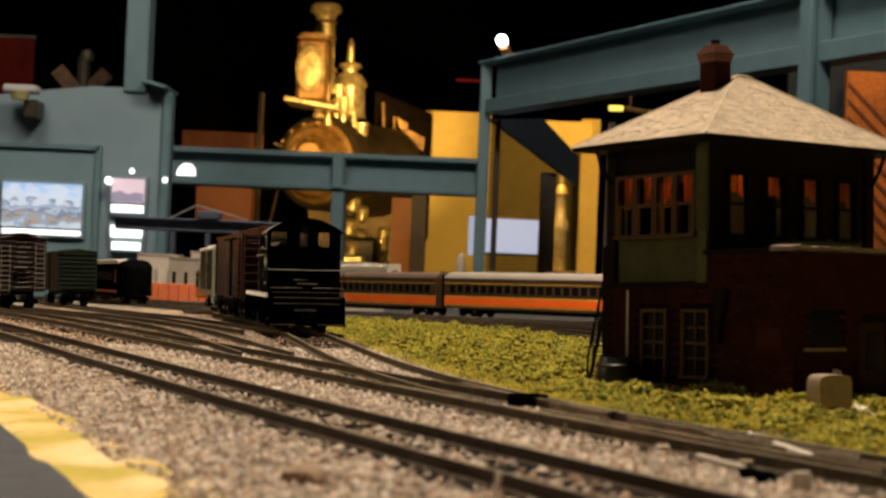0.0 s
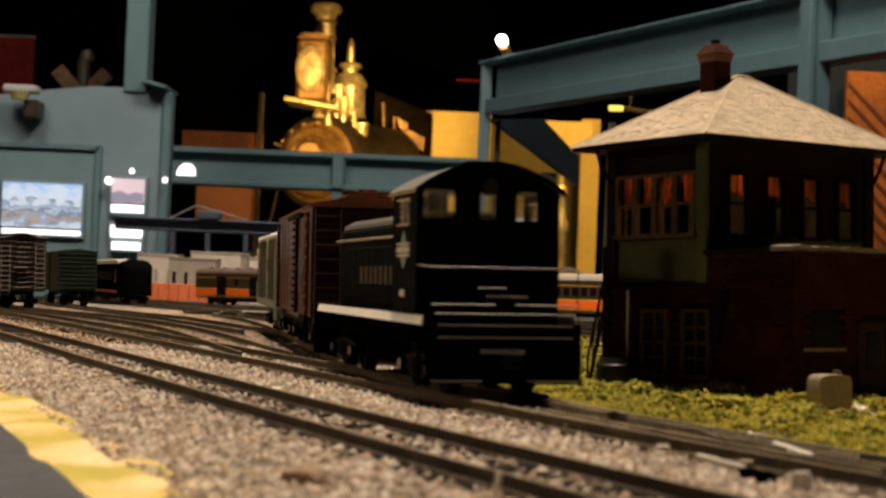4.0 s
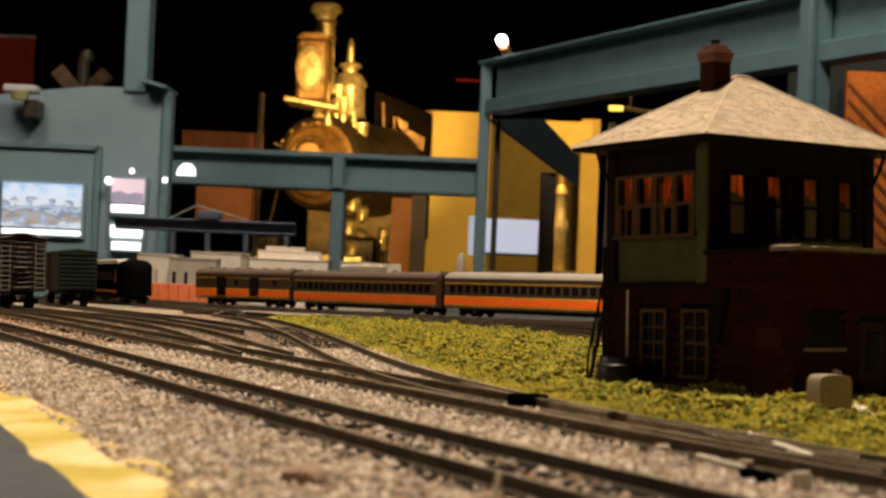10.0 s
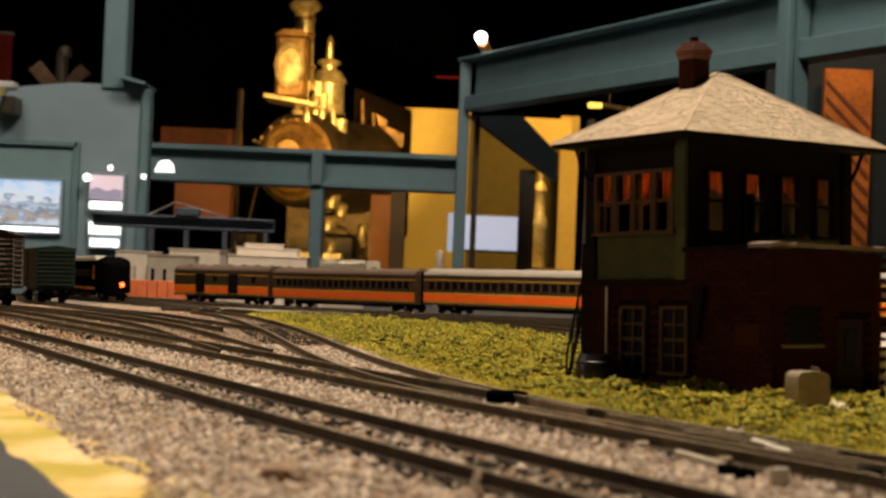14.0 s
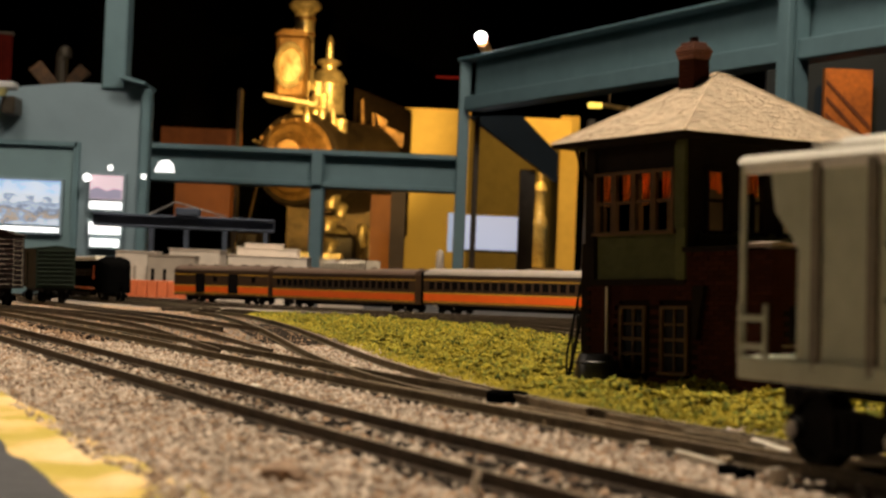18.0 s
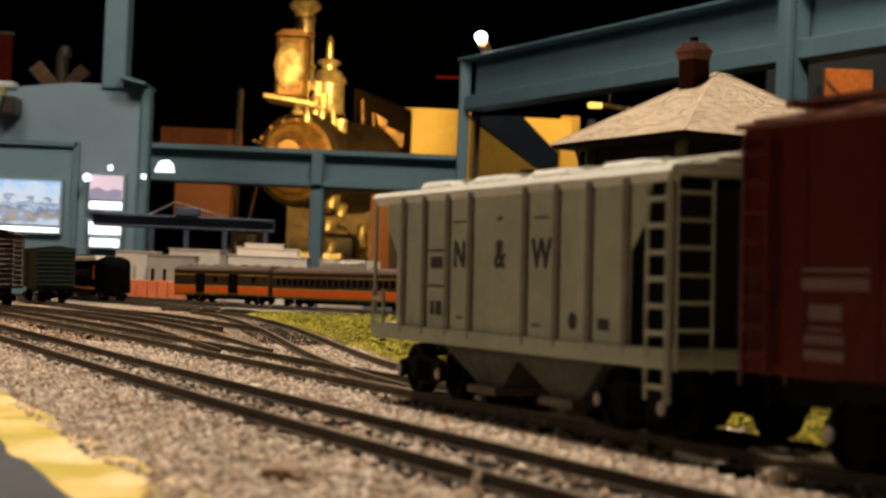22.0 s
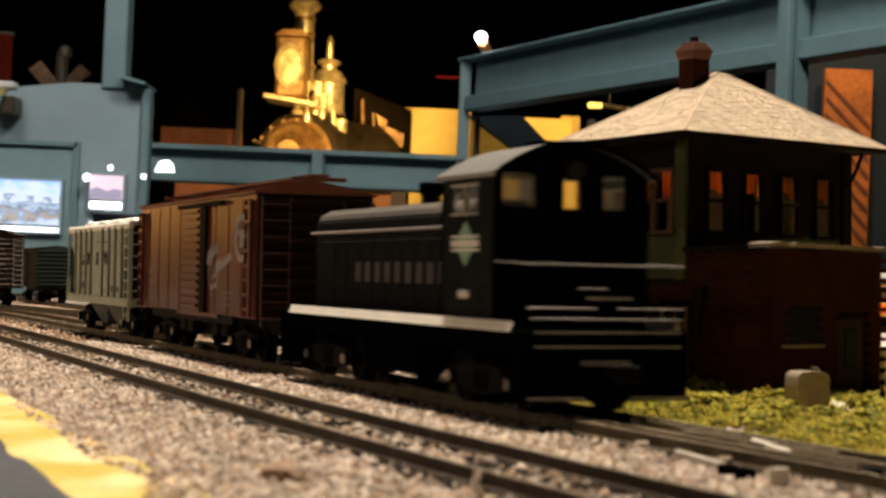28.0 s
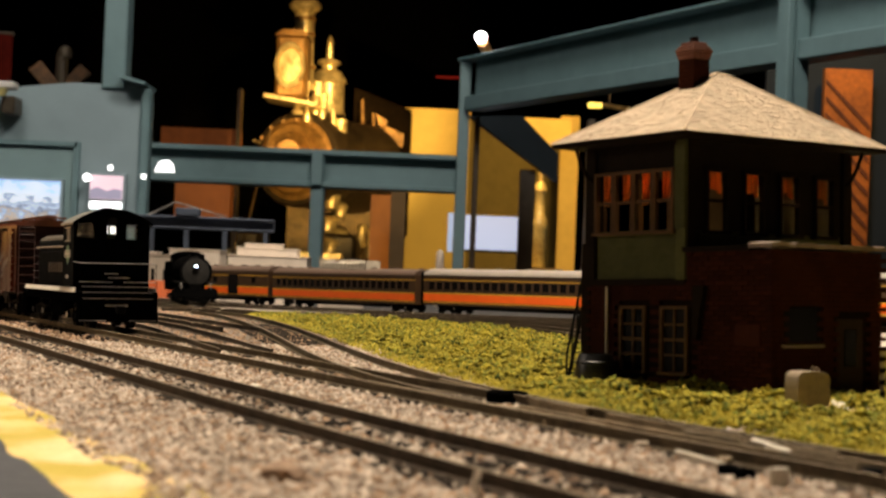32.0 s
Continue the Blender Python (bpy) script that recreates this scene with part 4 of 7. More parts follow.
for x in (-3.6, 3.6):
    for y in (-2.2, 2.2):
        part("leg", box(bm_new(), x - 0.5, x + 0.5, y - 0.5, y + 0.5, -1.5, 3.6), M_TANK, tank)
b = bm_new()
rod(b, (1.5, 0, 13.5), (1.5, 0, 15.2), 0.4, 8), rod(b, (3.2, 0, 13.4), (3.2, 0, 14.6), 0.6, 8)
rod(b, (1.5, 0, 14.8), (3.2, 0, 14.6), 0.25, 6)
part("filler_pipe", b, M_TANK, tank)

# ---- the hall behind the table ----
# The hall's uprights lean a little against the table, which does not lie level.
LEAN = Matrix.Translation(EYE) @ pose(0, 0, 0, 0, 1.33, 0) @ Matrix.Translation([-e for e in EYE])


def hall_thing(name, label, category, group="", kind=""):
    return thing(name, label, category, group, LEAN.copy(), kind)


def beam(bm, x0, x1, z0, z1, y0, y1, flange=0.05, web=0.05):
    """An I-beam along x: two flanges and a set-back web."""
    box(bm, x0, x1, y0, y1, z1 - flange, z1, 0.004)
    box(bm, x0, x1, y0, y1, z0, z0 + flange, 0.004)
    ym = (y0 + y1) / 2
    box(bm, x0, x1, ym - web / 2, ym + web / 2, z0 + flange, z1 - flange)
    return bm


# closing shell: floor, walls and ceiling, nearly black
FZ = -1.05
for name, dims, mat in (("floor", (-14, 14, -6, 34, FZ - 0.2, FZ), M_FLOOR), ("ceiling", (-14, 14, -6, 34, 9.0, 9.2), M_HALL), ("wall_north", (-14, 14, 33.8, 34, FZ, 9), M_HALL), ("wall_south", (-14, 14, -6, -5.8, FZ, 9), M_HALL), ("wall_west", (-14, -13.8, -6, 34, FZ, 9), M_HALL), ("wall_east", (13.8, 14, -6, 34, FZ, 9), M_HALL)):
    solid(name, box(bm_new(), *dims), mat, "dark " + name.split("_")[0] + " of the museum hall", name.split("_")[0], kind="structure", k=1.0)
b = bm_new()
for x, y in ((-1.3, 0.1), (1.3, 0.1), (-1.3, 3.2), (1.3, 3.2)):
    box(b, x - 0.05, x + 0.05, y - 0.05, y + 0.05, FZ, -0.14)
solid("table_legs", b, M_FLOOR, "square dark legs under the layout table", "table leg", kind="structure", k=1.0)

# teal gable wall with displays
gd = 7.6
gable = hall_thing("gable_wall", "teal-grey painted gable wall with lit display pictures", "wall", kind="structure")
b = bm_new()
prism(b, [(-2.665, FZ), (-1.335, FZ), (-1.366, 0.810), (-1.461, 0.826), (-1.703, 0.826), (-1.907, 0.803), (-2.697, 0.698)], gd, gd + 0.05, "y")
part("wall_panel", b, M_TEALD, gable, k=1.0)
b = bm_new()
box(b, -2.686, -1.667, gd - 0.03, gd + 0.01, 0.535, 0.555)
box(b, -1.679, -1.656, gd - 0.03, gd + 0.01, FZ, 0.557)
part("panel_trim", b, M_TEAL, gable, k=1.0)
part("inner_panel", box(bm_new(), -2.686, -1.679, gd - 0.008, gd + 0.01, FZ, 0.535), material("blue_green_panel_paint", (0.27, 0.375, 0.37), 0.55, 0, 2, 0.1, 0.05), gable, "blue-green inner panel", k=1.0)
b = bm_new()
box(b, -1.389, -1.345, gd - 0.03, gd + 0.06, FZ, 0.810, 0.008)
part("corner_post", b, M_TEAL, gable, k=1.0)
b = bm_new()
box(b, -1.571, -1.466, gd - 0.02, gd + 0.12, 0.804, 2.6, 0.006)
part("column", b, M_TEAL, gable, k=1.0)
b = bm_new()
prism(b, [(-1.480, 0.861), (-1.361, 0.831), (-1.361, 0.818), (-1.479, 0.846)], gd - 0.12, gd + 0.2, "y")
part("roof_edge", b, M_TEAL, gable, k=1.0)


def display(u0, u1, v0, v1, mat, label):
    t = hall_thing("display_picture", label, "display", "lit displays")
    b = bm_new()
    box(b, u0 - 0.012, u1 + 0.012, gd - 0.035, gd - 0.004, v0 - 0.012, v1 + 0.012, 0.003)
    part("display_frame", b, M_TEALD, t, k=1.0)
    part("display_face", box(bm_new(), u0, u1, gd - 0.045, gd - 0.036, v0, v1), mat, t, k=1.0)
    return t


def landscape_glow():
    """A lit photograph of snowy hills under a pale sky, reduced to soft bands."""
    m = bpy.data.materials.new("lit_landscape_photo")
    m.use_nodes = True
    nt = m.node_tree
    b = nt.nodes["Principled BSDF"]
    co = nt.nodes.new("ShaderNodeTexCoord")
    sep = nt.nodes.new("ShaderNodeSeparateXYZ")
    nt.links.new(co.outputs["Generated"], sep.inputs[0])
    n = nt.nodes.new("ShaderNodeTexNoise")
    n.inputs["Scale"].default_value, n.inputs["Detail"].default_value = 5, 6
    nt.links.new(co.outputs["Generated"], n.inputs["Vector"])
    ma = nt.nodes.new("ShaderNodeMath")
    ma.operation, ma.inputs[1].default_value = "MULTIPLY_ADD", 0.9
    nt.links.new(n.outputs["Fac"], ma.inputs[0])
    low = nt.nodes.new("ShaderNodeMath")
    low.operation, low.inputs[1].default_value, low.inputs[2].default_value = "MULTIPLY_ADD", 0.75, -0.15
    nt.links.new(sep.outputs["Z"], low.inputs[0])
    nt.links.new(low.outputs[0], ma.inputs[2])
    r = nt.nodes.new("ShaderNodeValToRGB")
    e = r.color_ramp.elements
    e[0].position, e[0].color = 0.3, (0.7, 0.76, 0.85, 1)
    e[1].position, e[1].color = 1.1, (0.42, 0.58, 0.85, 1)
    for p, c in ((0.4, (0.3, 0.38, 0.52, 1)), (0.48, (0.5, 0.38, 0.26, 1)), (0.54, (0.17, 0.21, 0.3, 1)), (0.63, (0.55, 0.62, 0.74, 1)), (0.72, (0.24, 0.3, 0.42, 1)), (0.8, (0.8, 0.84, 0.9, 1)), (0.92, (0.6, 0.72, 0.9, 1))):
        x = e.new(p)
        x.color = c
    nt.links.new(ma.outputs[0], r.inputs[0])
    nt.links.new(r.outputs[0], b.inputs["Base Color"])
    nt.links.new(r.outputs[0], b.inputs["Emission Color"])
    b.inputs["Emission Strength"].default_value = 0.68
    return m


M_PHOTO = landscape_glow()
display(-2.088, -1.731, 0.176, 0.374, M_PHOTO, "lit landscape photograph on the teal wall")
display(-2.083, -1.732, 0.145, 0.165, M_LAMPSOFT, "bright strip light under the photograph")
poster = display(-1.597, -1.451, 0.303, 0.410, M_PINK, "lit pink poster with a dark landscape on the teal wall")
part("dark_field", prism(bm_new(), [(-1.595, 0.305), (-1.453, 0.305), (-1.453, 0.345), (-1.49, 0.352), (-1.52, 0.34), (-1.56, 0.357), (-1.595, 0.346)], gd - 0.049, gd - 0.0455, "y"), material("lit_mauve_print", (0.3, 0.26, 0.33), 0.3, glow=0.8), poster, "dark mauve hills", k=1.0)
display(-1.596, -1.453, 0.259, 0.293, M_LAMPSOFT, "bright white display strip")
display(-1.594, -1.454, 0.147, 0.198, M_LAMPSOFT, "bright white display strip")
display(-1.586, -1.459, 0.091, 0.124, M_LAMPSOFT, "bright white display strip")


def wall_lamp(x, z, r, y, mat=M_LAMPSOFT, label="small round lit wall lamp"):
    t = hall_thing("wall_lamp", label, "lamp", "wall lamps")
    b = bm_new()
    bmesh.ops.create_icosphere(b, subdivisions=2, radius=r, matrix=Matrix.Translation((x, y, z)))
    part("bulb", b, mat, t, k=1.0, smooth=True)
    part("lamp_holder", rod(bm_new(), (x, y + r * 0.5, z), (x, y + r * 2.2, z), r * 0.6, 10), M_TEAL, t, k=1.0)


wall_lamp(-1.605, 0.396, 0.019, 7.52)
wall_lamp(-1.502, 0.443, 0.013, 7.52)
wall_lamp(-1.349, 0.409, 0.013, 7.50)
t = hall_thing("beam_lamp", "bright hooded lamp box on the teal beam", "lamp")
part("lamp_glass", prism(bm_new(), [(-1.488, 0.494), (-1.394, 0.494), (-1.398, 0.532), (-1.42, 0.553), (-1.455, 0.551), (-1.476, 0.528)], 8.58, 8.62, "y"), M_LAMPSOFT, t, k=1.0)
part("lamp_back", box(bm_new(), -1.47, -1.41, 8.62, 8.7, 0.5, 0.54, 0.004), M_TEAL, t, k=1.0)
t = hall_thing("gable_spotlight", "white capped spotlight with a dull yellow lens on the gable", "lamp")
part("lamp_cap", box(bm_new(), -2.075, -1.925, 7.42, 7.52, 0.768, 0.802, 0.008), M_MODELW, t, k=1.0)
part("lens_can", rod(bm_new(), (-2.0, 7.44, 0.77), (-2.0, 7.44, 0.735), 0.045, 14, 0.036), material("dull_yellow_lens", (0.5, 0.42, 0.16), 0.4, 0, 20, 0.3, 0.1), t, k=1.0)
part("bracket", box(bm_new(), -1.985, -1.925, 7.45, 7.59, 0.66, 0.74, 0.006), M_IRON, t, k=1.0)

# Red panel and rod added to give the dim red glow there.
rc = hall_thing("red_hanging", "dark red panel added for a dim red glow", "hanging")
part("cloth", box(bm_new(), -2.592, -2.198, 8.4, 8.43, 0.825, 1.141, 0.004), M_REDGLOW, rc, k=1.0)
part("hanging_rod", rod(bm_new(), (-2.626, 8.41, 1.141), (-2.192, 8.41, 1.141), 0.012, 8), M_IRON, rc, k=1.0)

# railway crossing sign above the gable
cs = hall_thing("crossing_sign", "wooden crossbuck crossing sign with a round bell above", "sign")
cy, cx, cz = 8.2, -1.897, 0.849
part("post", rod(bm_new(), (cx, cy, cz - 1.5), (cx, cy, 1.025), 0.03, 10), M_IRON, cs, k=1.0)
for s in (-1, 1):
    b = box(bm_new(), -0.175, 0.175, -0.012, 0.012, -0.036, 0.036, 0.004)
    ob = part("crossbuck_blade", b, M_DIMWOOD, cs, k=1.0)
    ob.matrix_basis = pose(cx, cy - 0.03 * (1 + s), cz - 0.02, 0, 48 * s, 0)
b = bm_new()
lathe(b, [(0.005, 0.02), (0.026, 0.014), (0.036, -0.01), (0.034, -0.04)], 16)
bell = part("bell", b, M_IRON, cs, k=1.0, smooth=True)
bell.matrix_basis = pose(-1.883, cy, 1.048)

# low teal beam with posts, in front of the old engine
bd = 9.0
fr = hall_thing("beam_frame", "teal-painted steel beam on posts above a glass partition", "steel frame", kind="structure")
part("long_beam", beam(bm_new(), -1.636, 0.061, 0.471, 0.670, bd, bd + 0.22, 0.028, 0.06), M_TEAL, fr, k=1.0)
b = bm_new()
box(b, -0.726, -0.657, bd + 0.02, bd + 0.2, FZ, 0.666, 0.006)
part("post", b, M_TEAL, fr, k=1.0)
b = bm_new()
box(b, -0.724, -0.664, bd - 0.02, bd + 0.02, 0.479, 0.660, 0.004)
part("splice_plate", b, M_TEAL, fr, k=1.0)
b = bm_new()
box(b, 0.049, 0.109, bd - 0.06, bd + 0.2, FZ, 1.189, 0.006)
part("corner_post", b, M_TEAL, fr, k=1.0)
b = bm_new()
box(b, 0.139, 0.169, bd + 0.05, bd + 0.12, FZ, 0.886, 0.004)
part("thin_post", b, M_IRON, fr, k=1.0)
# the high beam comes forward on the right
p, q = Vector((0.072, bd)), Vector((1.525, 5.7))
ang, run = math.degrees(math.atan2(q.y - p.y, q.x - p.x)), (q - p).length
ON_BEAM = pose(p.x, p.y, 0.0, 0, 0, ang) @ pose(0, 0, 0.022, 0, 0.55, 0)
for name, dims in (("beam_web", (0.07, run, 0.03, 0.06, 0.95, 1.16)), ("bottom_flange", (0.07, run, -0.03, 0.09, 0.883, 0.958)), ("top_flange", (0.07, run, -0.05, 0.11, 1.148, 1.163))):
    part(name, box(bm_new(), *dims, 0.004), M_TEAL, fr, k=1.0).matrix_basis = ON_BEAM.copy()
b = bm_new()
s = 3.04
box(b, s - 0.04, s + 0.03, -0.09, -0.06, FZ, 1.189 + 0.25, 0.004)
box(b, s - 0.01, s + 0.01, -0.062, 0.02, FZ, 1.189 + 0.25)
st = part("column", b, M_TEAL, fr, k=1.0)
st.matrix_basis = pose(p.x, p.y, 0, 0, 0, ang)
b = bm_new()
box(b, s + 0.3, run, 0.03, 0.06, 0.905 + 0.3, 1.189 + 0.8)
up = part("upper_panel", b, M_TEALD, fr, k=1.0)
up.matrix_basis = pose(p.x, p.y, 0, 0, 0, ang)
cap = bm_new()
box(cap, 0.0, 0.07, -0.05, 0.1, 1.148, 1.165, 0.004)
part("cap_plate", cap, M_TEAL, fr, k=1.0).matrix_basis = ON_BEAM.copy()
lampd = 8.7
hl = hall_thing("spot_lamp", "bright round spot lamp on the end of the high beam", "lamp")
b = bm_new()
bmesh.ops.create_icosphere(b, subdivisions=2, radius=0.03, matrix=Matrix.Translation((0.1473, lampd, 1.265)))
part("bulb", b, M_LAMPWHITE, hl, k=1.0, smooth=True)
part("lamp_can", rod(bm_new(), (0.158, lampd + 0.03, 1.243), (0.193, lampd + 0.12, 1.189), 0.027, 12), M_OWOOD, hl, k=1.0)

# glass partition panes
for u0, u1 in ((-1.604, -0.734), (-0.658, 0.056)):
    b = bm_new()
    box(b, u0, u1, bd + 0.1, bd + 0.112, -0.6, 0.471)
    pane = solid("glass_partition", b, M_GLASS, "clear glass partition pane under the beam", "glass pane", "glass partition", kind="structure", k=1.0, m=LEAN.copy())
    pane.visible_shadow = False

# walls behind: ochre plaster, orange wood, dark brace
back = hall_thing("back_wall", "ochre plaster back wall lit by gold light", "wall", kind="structure")
b = bm_new()
box(b, -0.705, 0.345, 27, 27.3, FZ - 1, 2.694)
part("wall_panel", b, M_YWALL, back, k=1.0)
b = bm_new()
box(b, -3.415, -2.469, 20, 20.2, 1.330, 1.652)
part("wood_panel", b, M_DULLWOOD, back, k=1.0)
b = bm_new()
box(b, -2.496, -2.455, 19.8, 20.0, -0.157, 2.123)
part("wood_post", b, M_IRON, back, k=1.0)
b = bm_new()
prism(b, [(0.117, 0.939), (0.416, 0.955), (0.63, 0.745), (0.63, 0.585)], 9.6, 9.75, "y")
part("dark_brace", b, M_SLATE, back, "dark sloping brace", k=1.0)
b = bm_new()
box(b, 0.424, 0.512, 9.7, 9.8, FZ, 0.656)
box(b, 0.805, 0.84, 9.7, 9.8, FZ, 0.961)
part("dark_post", b, M_IRON, back, k=1.0)
b = bm_new()
box(b, 1.735, 2.02, 26, 26.2, FZ - 1, 2.566)
part("ochre_pier", b, M_YWALL, back, k=1.0)
b = bm_new()
prism(b, [(1.040, 2.325), (1.743, 2.322), (1.743, 1.951), (1.405, 1.904)], 24, 24.2, "y")
part("ochre_gusset", b, M_YWALL, back, k=1.0)
# Dimmer stretch of the ochre wall behind glass; dimness is in the colour.
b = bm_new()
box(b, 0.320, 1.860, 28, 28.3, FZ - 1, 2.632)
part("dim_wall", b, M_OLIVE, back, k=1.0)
part("slate_panel", box(bm_new(), 1.45, 2.5, 7.72, 7.76, FZ, 1.3), M_SLATE, back, "dark slate-blue panel", k=1.0)
b = bm_new()
box(b, 1.690, 1.905, 7.6, 7.65, FZ, 1.034)
part("orange_door", b, M_GRAIN, back, k=1.0)
for k in range(15):
    z = 1.034 - 0.05 - k * 0.075
    b = bm_new()
    prism(b, [(1.696, z), (1.899, z - 0.2), (1.899, z - 0.225), (1.696, z - 0.016)], 7.592, 7.6, "y")
    part("diagonal_board", b, M_STREAK, back, k=1.0)
yl = hall_thing("yellow_lamp_bar", "yellow lit lamp bar hanging in the dark", "lamp")
part("lamp_face", rod(bm_new(), (1.152, 14, 1.493), (1.265, 14, 1.493), 0.023, 10), M_YLAMP, yl, k=1.0)
part("lamp_bar", rod(bm_new(), (1.265, 14, 1.498), (1.501, 14, 1.470), 0.019, 8), M_GOLD, yl, k=1.0)
part("hanger", rod(bm_new(), (1.330, 14, 1.491), (1.317, 14, 1.951), 0.009, 6), M_IRON, yl, k=1.0)
b = bm_new()
box(b, -0.390, -0.285, 12, 12.2, FZ, 0.626)
part("dark_column", b, M_IRON, back, k=1.0)
b = bm_new()
box(b, -0.575, -0.413, 13, 13.2, FZ, 0.627)
part("orange_column", b, M_OWOOD, back, k=1.0)
b = bm_new()
box(b, -1.930, -1.536, 12, 12.2, 0.355, 0.605)
part("low_wood_panel", b, M_DULLWOOD, back, k=1.0)

sc = hall_thing("wall_screen", "large pale blue lit screen behind the glass", "screen")
part("screen_frame", box(bm_new(), 0.066, 0.503, 10.5, 10.56, 0.181, 0.417, 0.004), M_IRON, sc, k=1.0)
part("screen_face", box(bm_new(), 0.077, 0.492, 10.485, 10.497, 0.195, 0.407), M_SCREEN, sc, k=1.0)
part("screen_face", box(bm_new(), 0.020, 0.054, 10.3, 10.32, 0.172, 0.410), M_SCREEN, sc, k=1.0)

# ---- the old steam engine, real size, lit gold ----
ed = 24.0
U = 0.008  # metres per small unit of the engine's drawing
EX, EZ = -2.162, 1.593
eng = hall_thing("old_steam_engine", "full-size old steam locomotive lit gold in the dark hall", "locomotive")


def E(u, v):
    """Drawing units from the smokebox centre, right and up, to metres."""
    return EX + u * U, EZ + v * U


b = bm_new()
lathe(b, [(82 * U, 0.0), (86 * U, 0.05), (86 * U, 0.9), (84 * U, 0.92), (87 * U, 1.6), (88 * U, 2.1)], 40, "x")
boil = part("boiler", b, M_BOILER, eng, k=1.0, smooth=True)
boil.matrix_basis = pose(*[E(0, 0)[0], ed, E(0, 0)[1]], 0, 0, 66)
b = bm_new()
lathe(b, [(5 * U, -0.42), (14 * U, -0.4), (17 * U, -0.3), (24 * U, -0.34), (30 * U, -0.14), (44 * U, -0.2), (47 * U, -0.1), (60 * U, -0.12), (66 * U, -0.02), (82 * U, 0.02)], 36, "x")
fr2 = part("smokebox_door", b, M_BRONZE, eng, k=1.0, smooth=True)
fr2.matrix_basis = boil.matrix_basis.copy()
b = bm_new()
lathe(b, [(26 * U, 0), (22 * U, 12 * U), (21 * U, 40 * U), (24 * U, 42 * U), (24 * U, 47 * U), (19 * U, 49 * U), (18 * U, 100 * U), (18 * U, 140 * U), (24 * U, 147 * U), (29 * U, 151 * U), (29 * U, 158 * U), (24 * U, 164 * U)], 24)
stack = part("smokestack", b, M_GOLD, eng, "tall smokestack", k=1.0, smooth=True)
stack.matrix_basis = pose(E(0, 0)[0], ed + 0.5, E(0, 129)[1])
b = bm_new()
box(b, E(-38, 0)[0], E(17, 0)[0], ed - 0.4, ed + 0.35, E(0, 104)[1], E(0, 215)[1], 0.05)
part("headlight_case", b, M_BRONZE, eng, k=1.0)
b = bm_new()
lathe(b, [(24 * U, 0), (27 * U, -0.05), (27 * U, -0.1), (22 * U, -0.1), (18 * U, -0.04), (6 * U, 0.0)], 28, "x")
hg = part("headlight_rim", b, M_GOLD, eng, k=1.0, smooth=True)
hg.matrix_basis = pose(E(-10, 0)[0], ed - 0.4, E(0, 160)[1], 0, 0, 80) @ Matrix.Diagonal((1, 1, 1.5, 1))
b = bm_new()
for x, z0, z1, w in ((30, 70, 150, 7), (42, 80, 128, 5), (24, 84, 118, 9)):
    box(b, E(x - w, 0)[0], E(x + w, 0)[0], ed + 0.5, ed + 0.8, E(0, z0)[1], E(0, z1)[1], 0.02)
part("bell_frame", b, M_GOLD, eng, k=1.0)
part("air_pump", lathe(bm_new(), [(12 * U, 0), (12 * U, 30 * U), (9 * U, 34 * U), (9 * U, 44 * U), (12 * U, 48 * U), (12 * U, 70 * U)], 18), M_GOLD, eng, k=1.0, smooth=True).matrix_basis = pose(E(76, 0)[0], ed + 0.2, E(0, 6)[1])
part("number_plate", rod(bm_new(), (E(-8, 0)[0], ed - 0.3, E(0, 10)[1]), (E(-8, 0)[0], ed - 0.5, E(0, 10)[1]), 20 * U, 24), M_BRONZE, eng, k=1.0)
part("headlight_shelf", box(bm_new(), -48 * U, 48 * U, -0.45, 0.4, -4 * U, 4 * U, 0.01), M_GOLD, eng, k=1.0).matrix_basis = pose(E(-8, 0)[0], ed - 0.1, E(0, 99)[1], 0, 8, 0)
M_LENS = material("aged_headlight_glass", (0.66, 0.55, 0.33), 0.45, 0, 6, 0.2, 0.2, second=(0.2, 0.12, 0.04), fine=3)
part("headlight_glass", lathe(bm_new(), [(21 * U, 0), (21 * U, -0.03), (12 * U, -0.05), (2 * U, -0.055)], 24, "x"), M_LENS, eng, "cloudy oval headlight glass", k=1.0, smooth=True).matrix_basis = pose(E(-10, 0)[0], ed - 0.43, E(0, 160)[1], 0, 0, 80) @ Matrix.Diagonal((1, 1, 1.5, 1))
part("headlight_roof", prism(bm_new(), [(E(-40, 0)[0], E(0, 214)[1]), (E(19, 0)[0], E(0, 214)[1]), (E(8, 0)[0], E(0, 224)[1]), (E(-28, 0)[0], E(0, 224)[1])], ed - 0.42, ed + 0.36, "y"), M_BRONZE, eng, k=1.0)
for v, r in ((100, 20), (40, 24), (128, 20)):
    part("stack_band", lathe(bm_new(), [(r * U, 0), (r * 1.06 * U, 2 * U), (r * U, 5 * U)], 24), M_BRONZE, stack, k=1.0, smooth=True).matrix_basis = pose(0, 0, v * U)
for u0, v0, u1, v1, h in ((128, 112, 150, 100, 20), (142, 92, 184, 74, 26)):
    part("jacket_plate", prism(bm_new(), [(E(u0, 0)[0], E(0, v0)[1]), (E(u1, 0)[0], E(0, v1)[1]), (E(u1 - 2, 0)[0], E(0, v1 - h)[1]), (E(u0 + 6, 0)[0], E(0, v0 - h)[1])], ed + 2.1, ed + 2.18, "y"), M_BRONZE, eng, k=1.0)
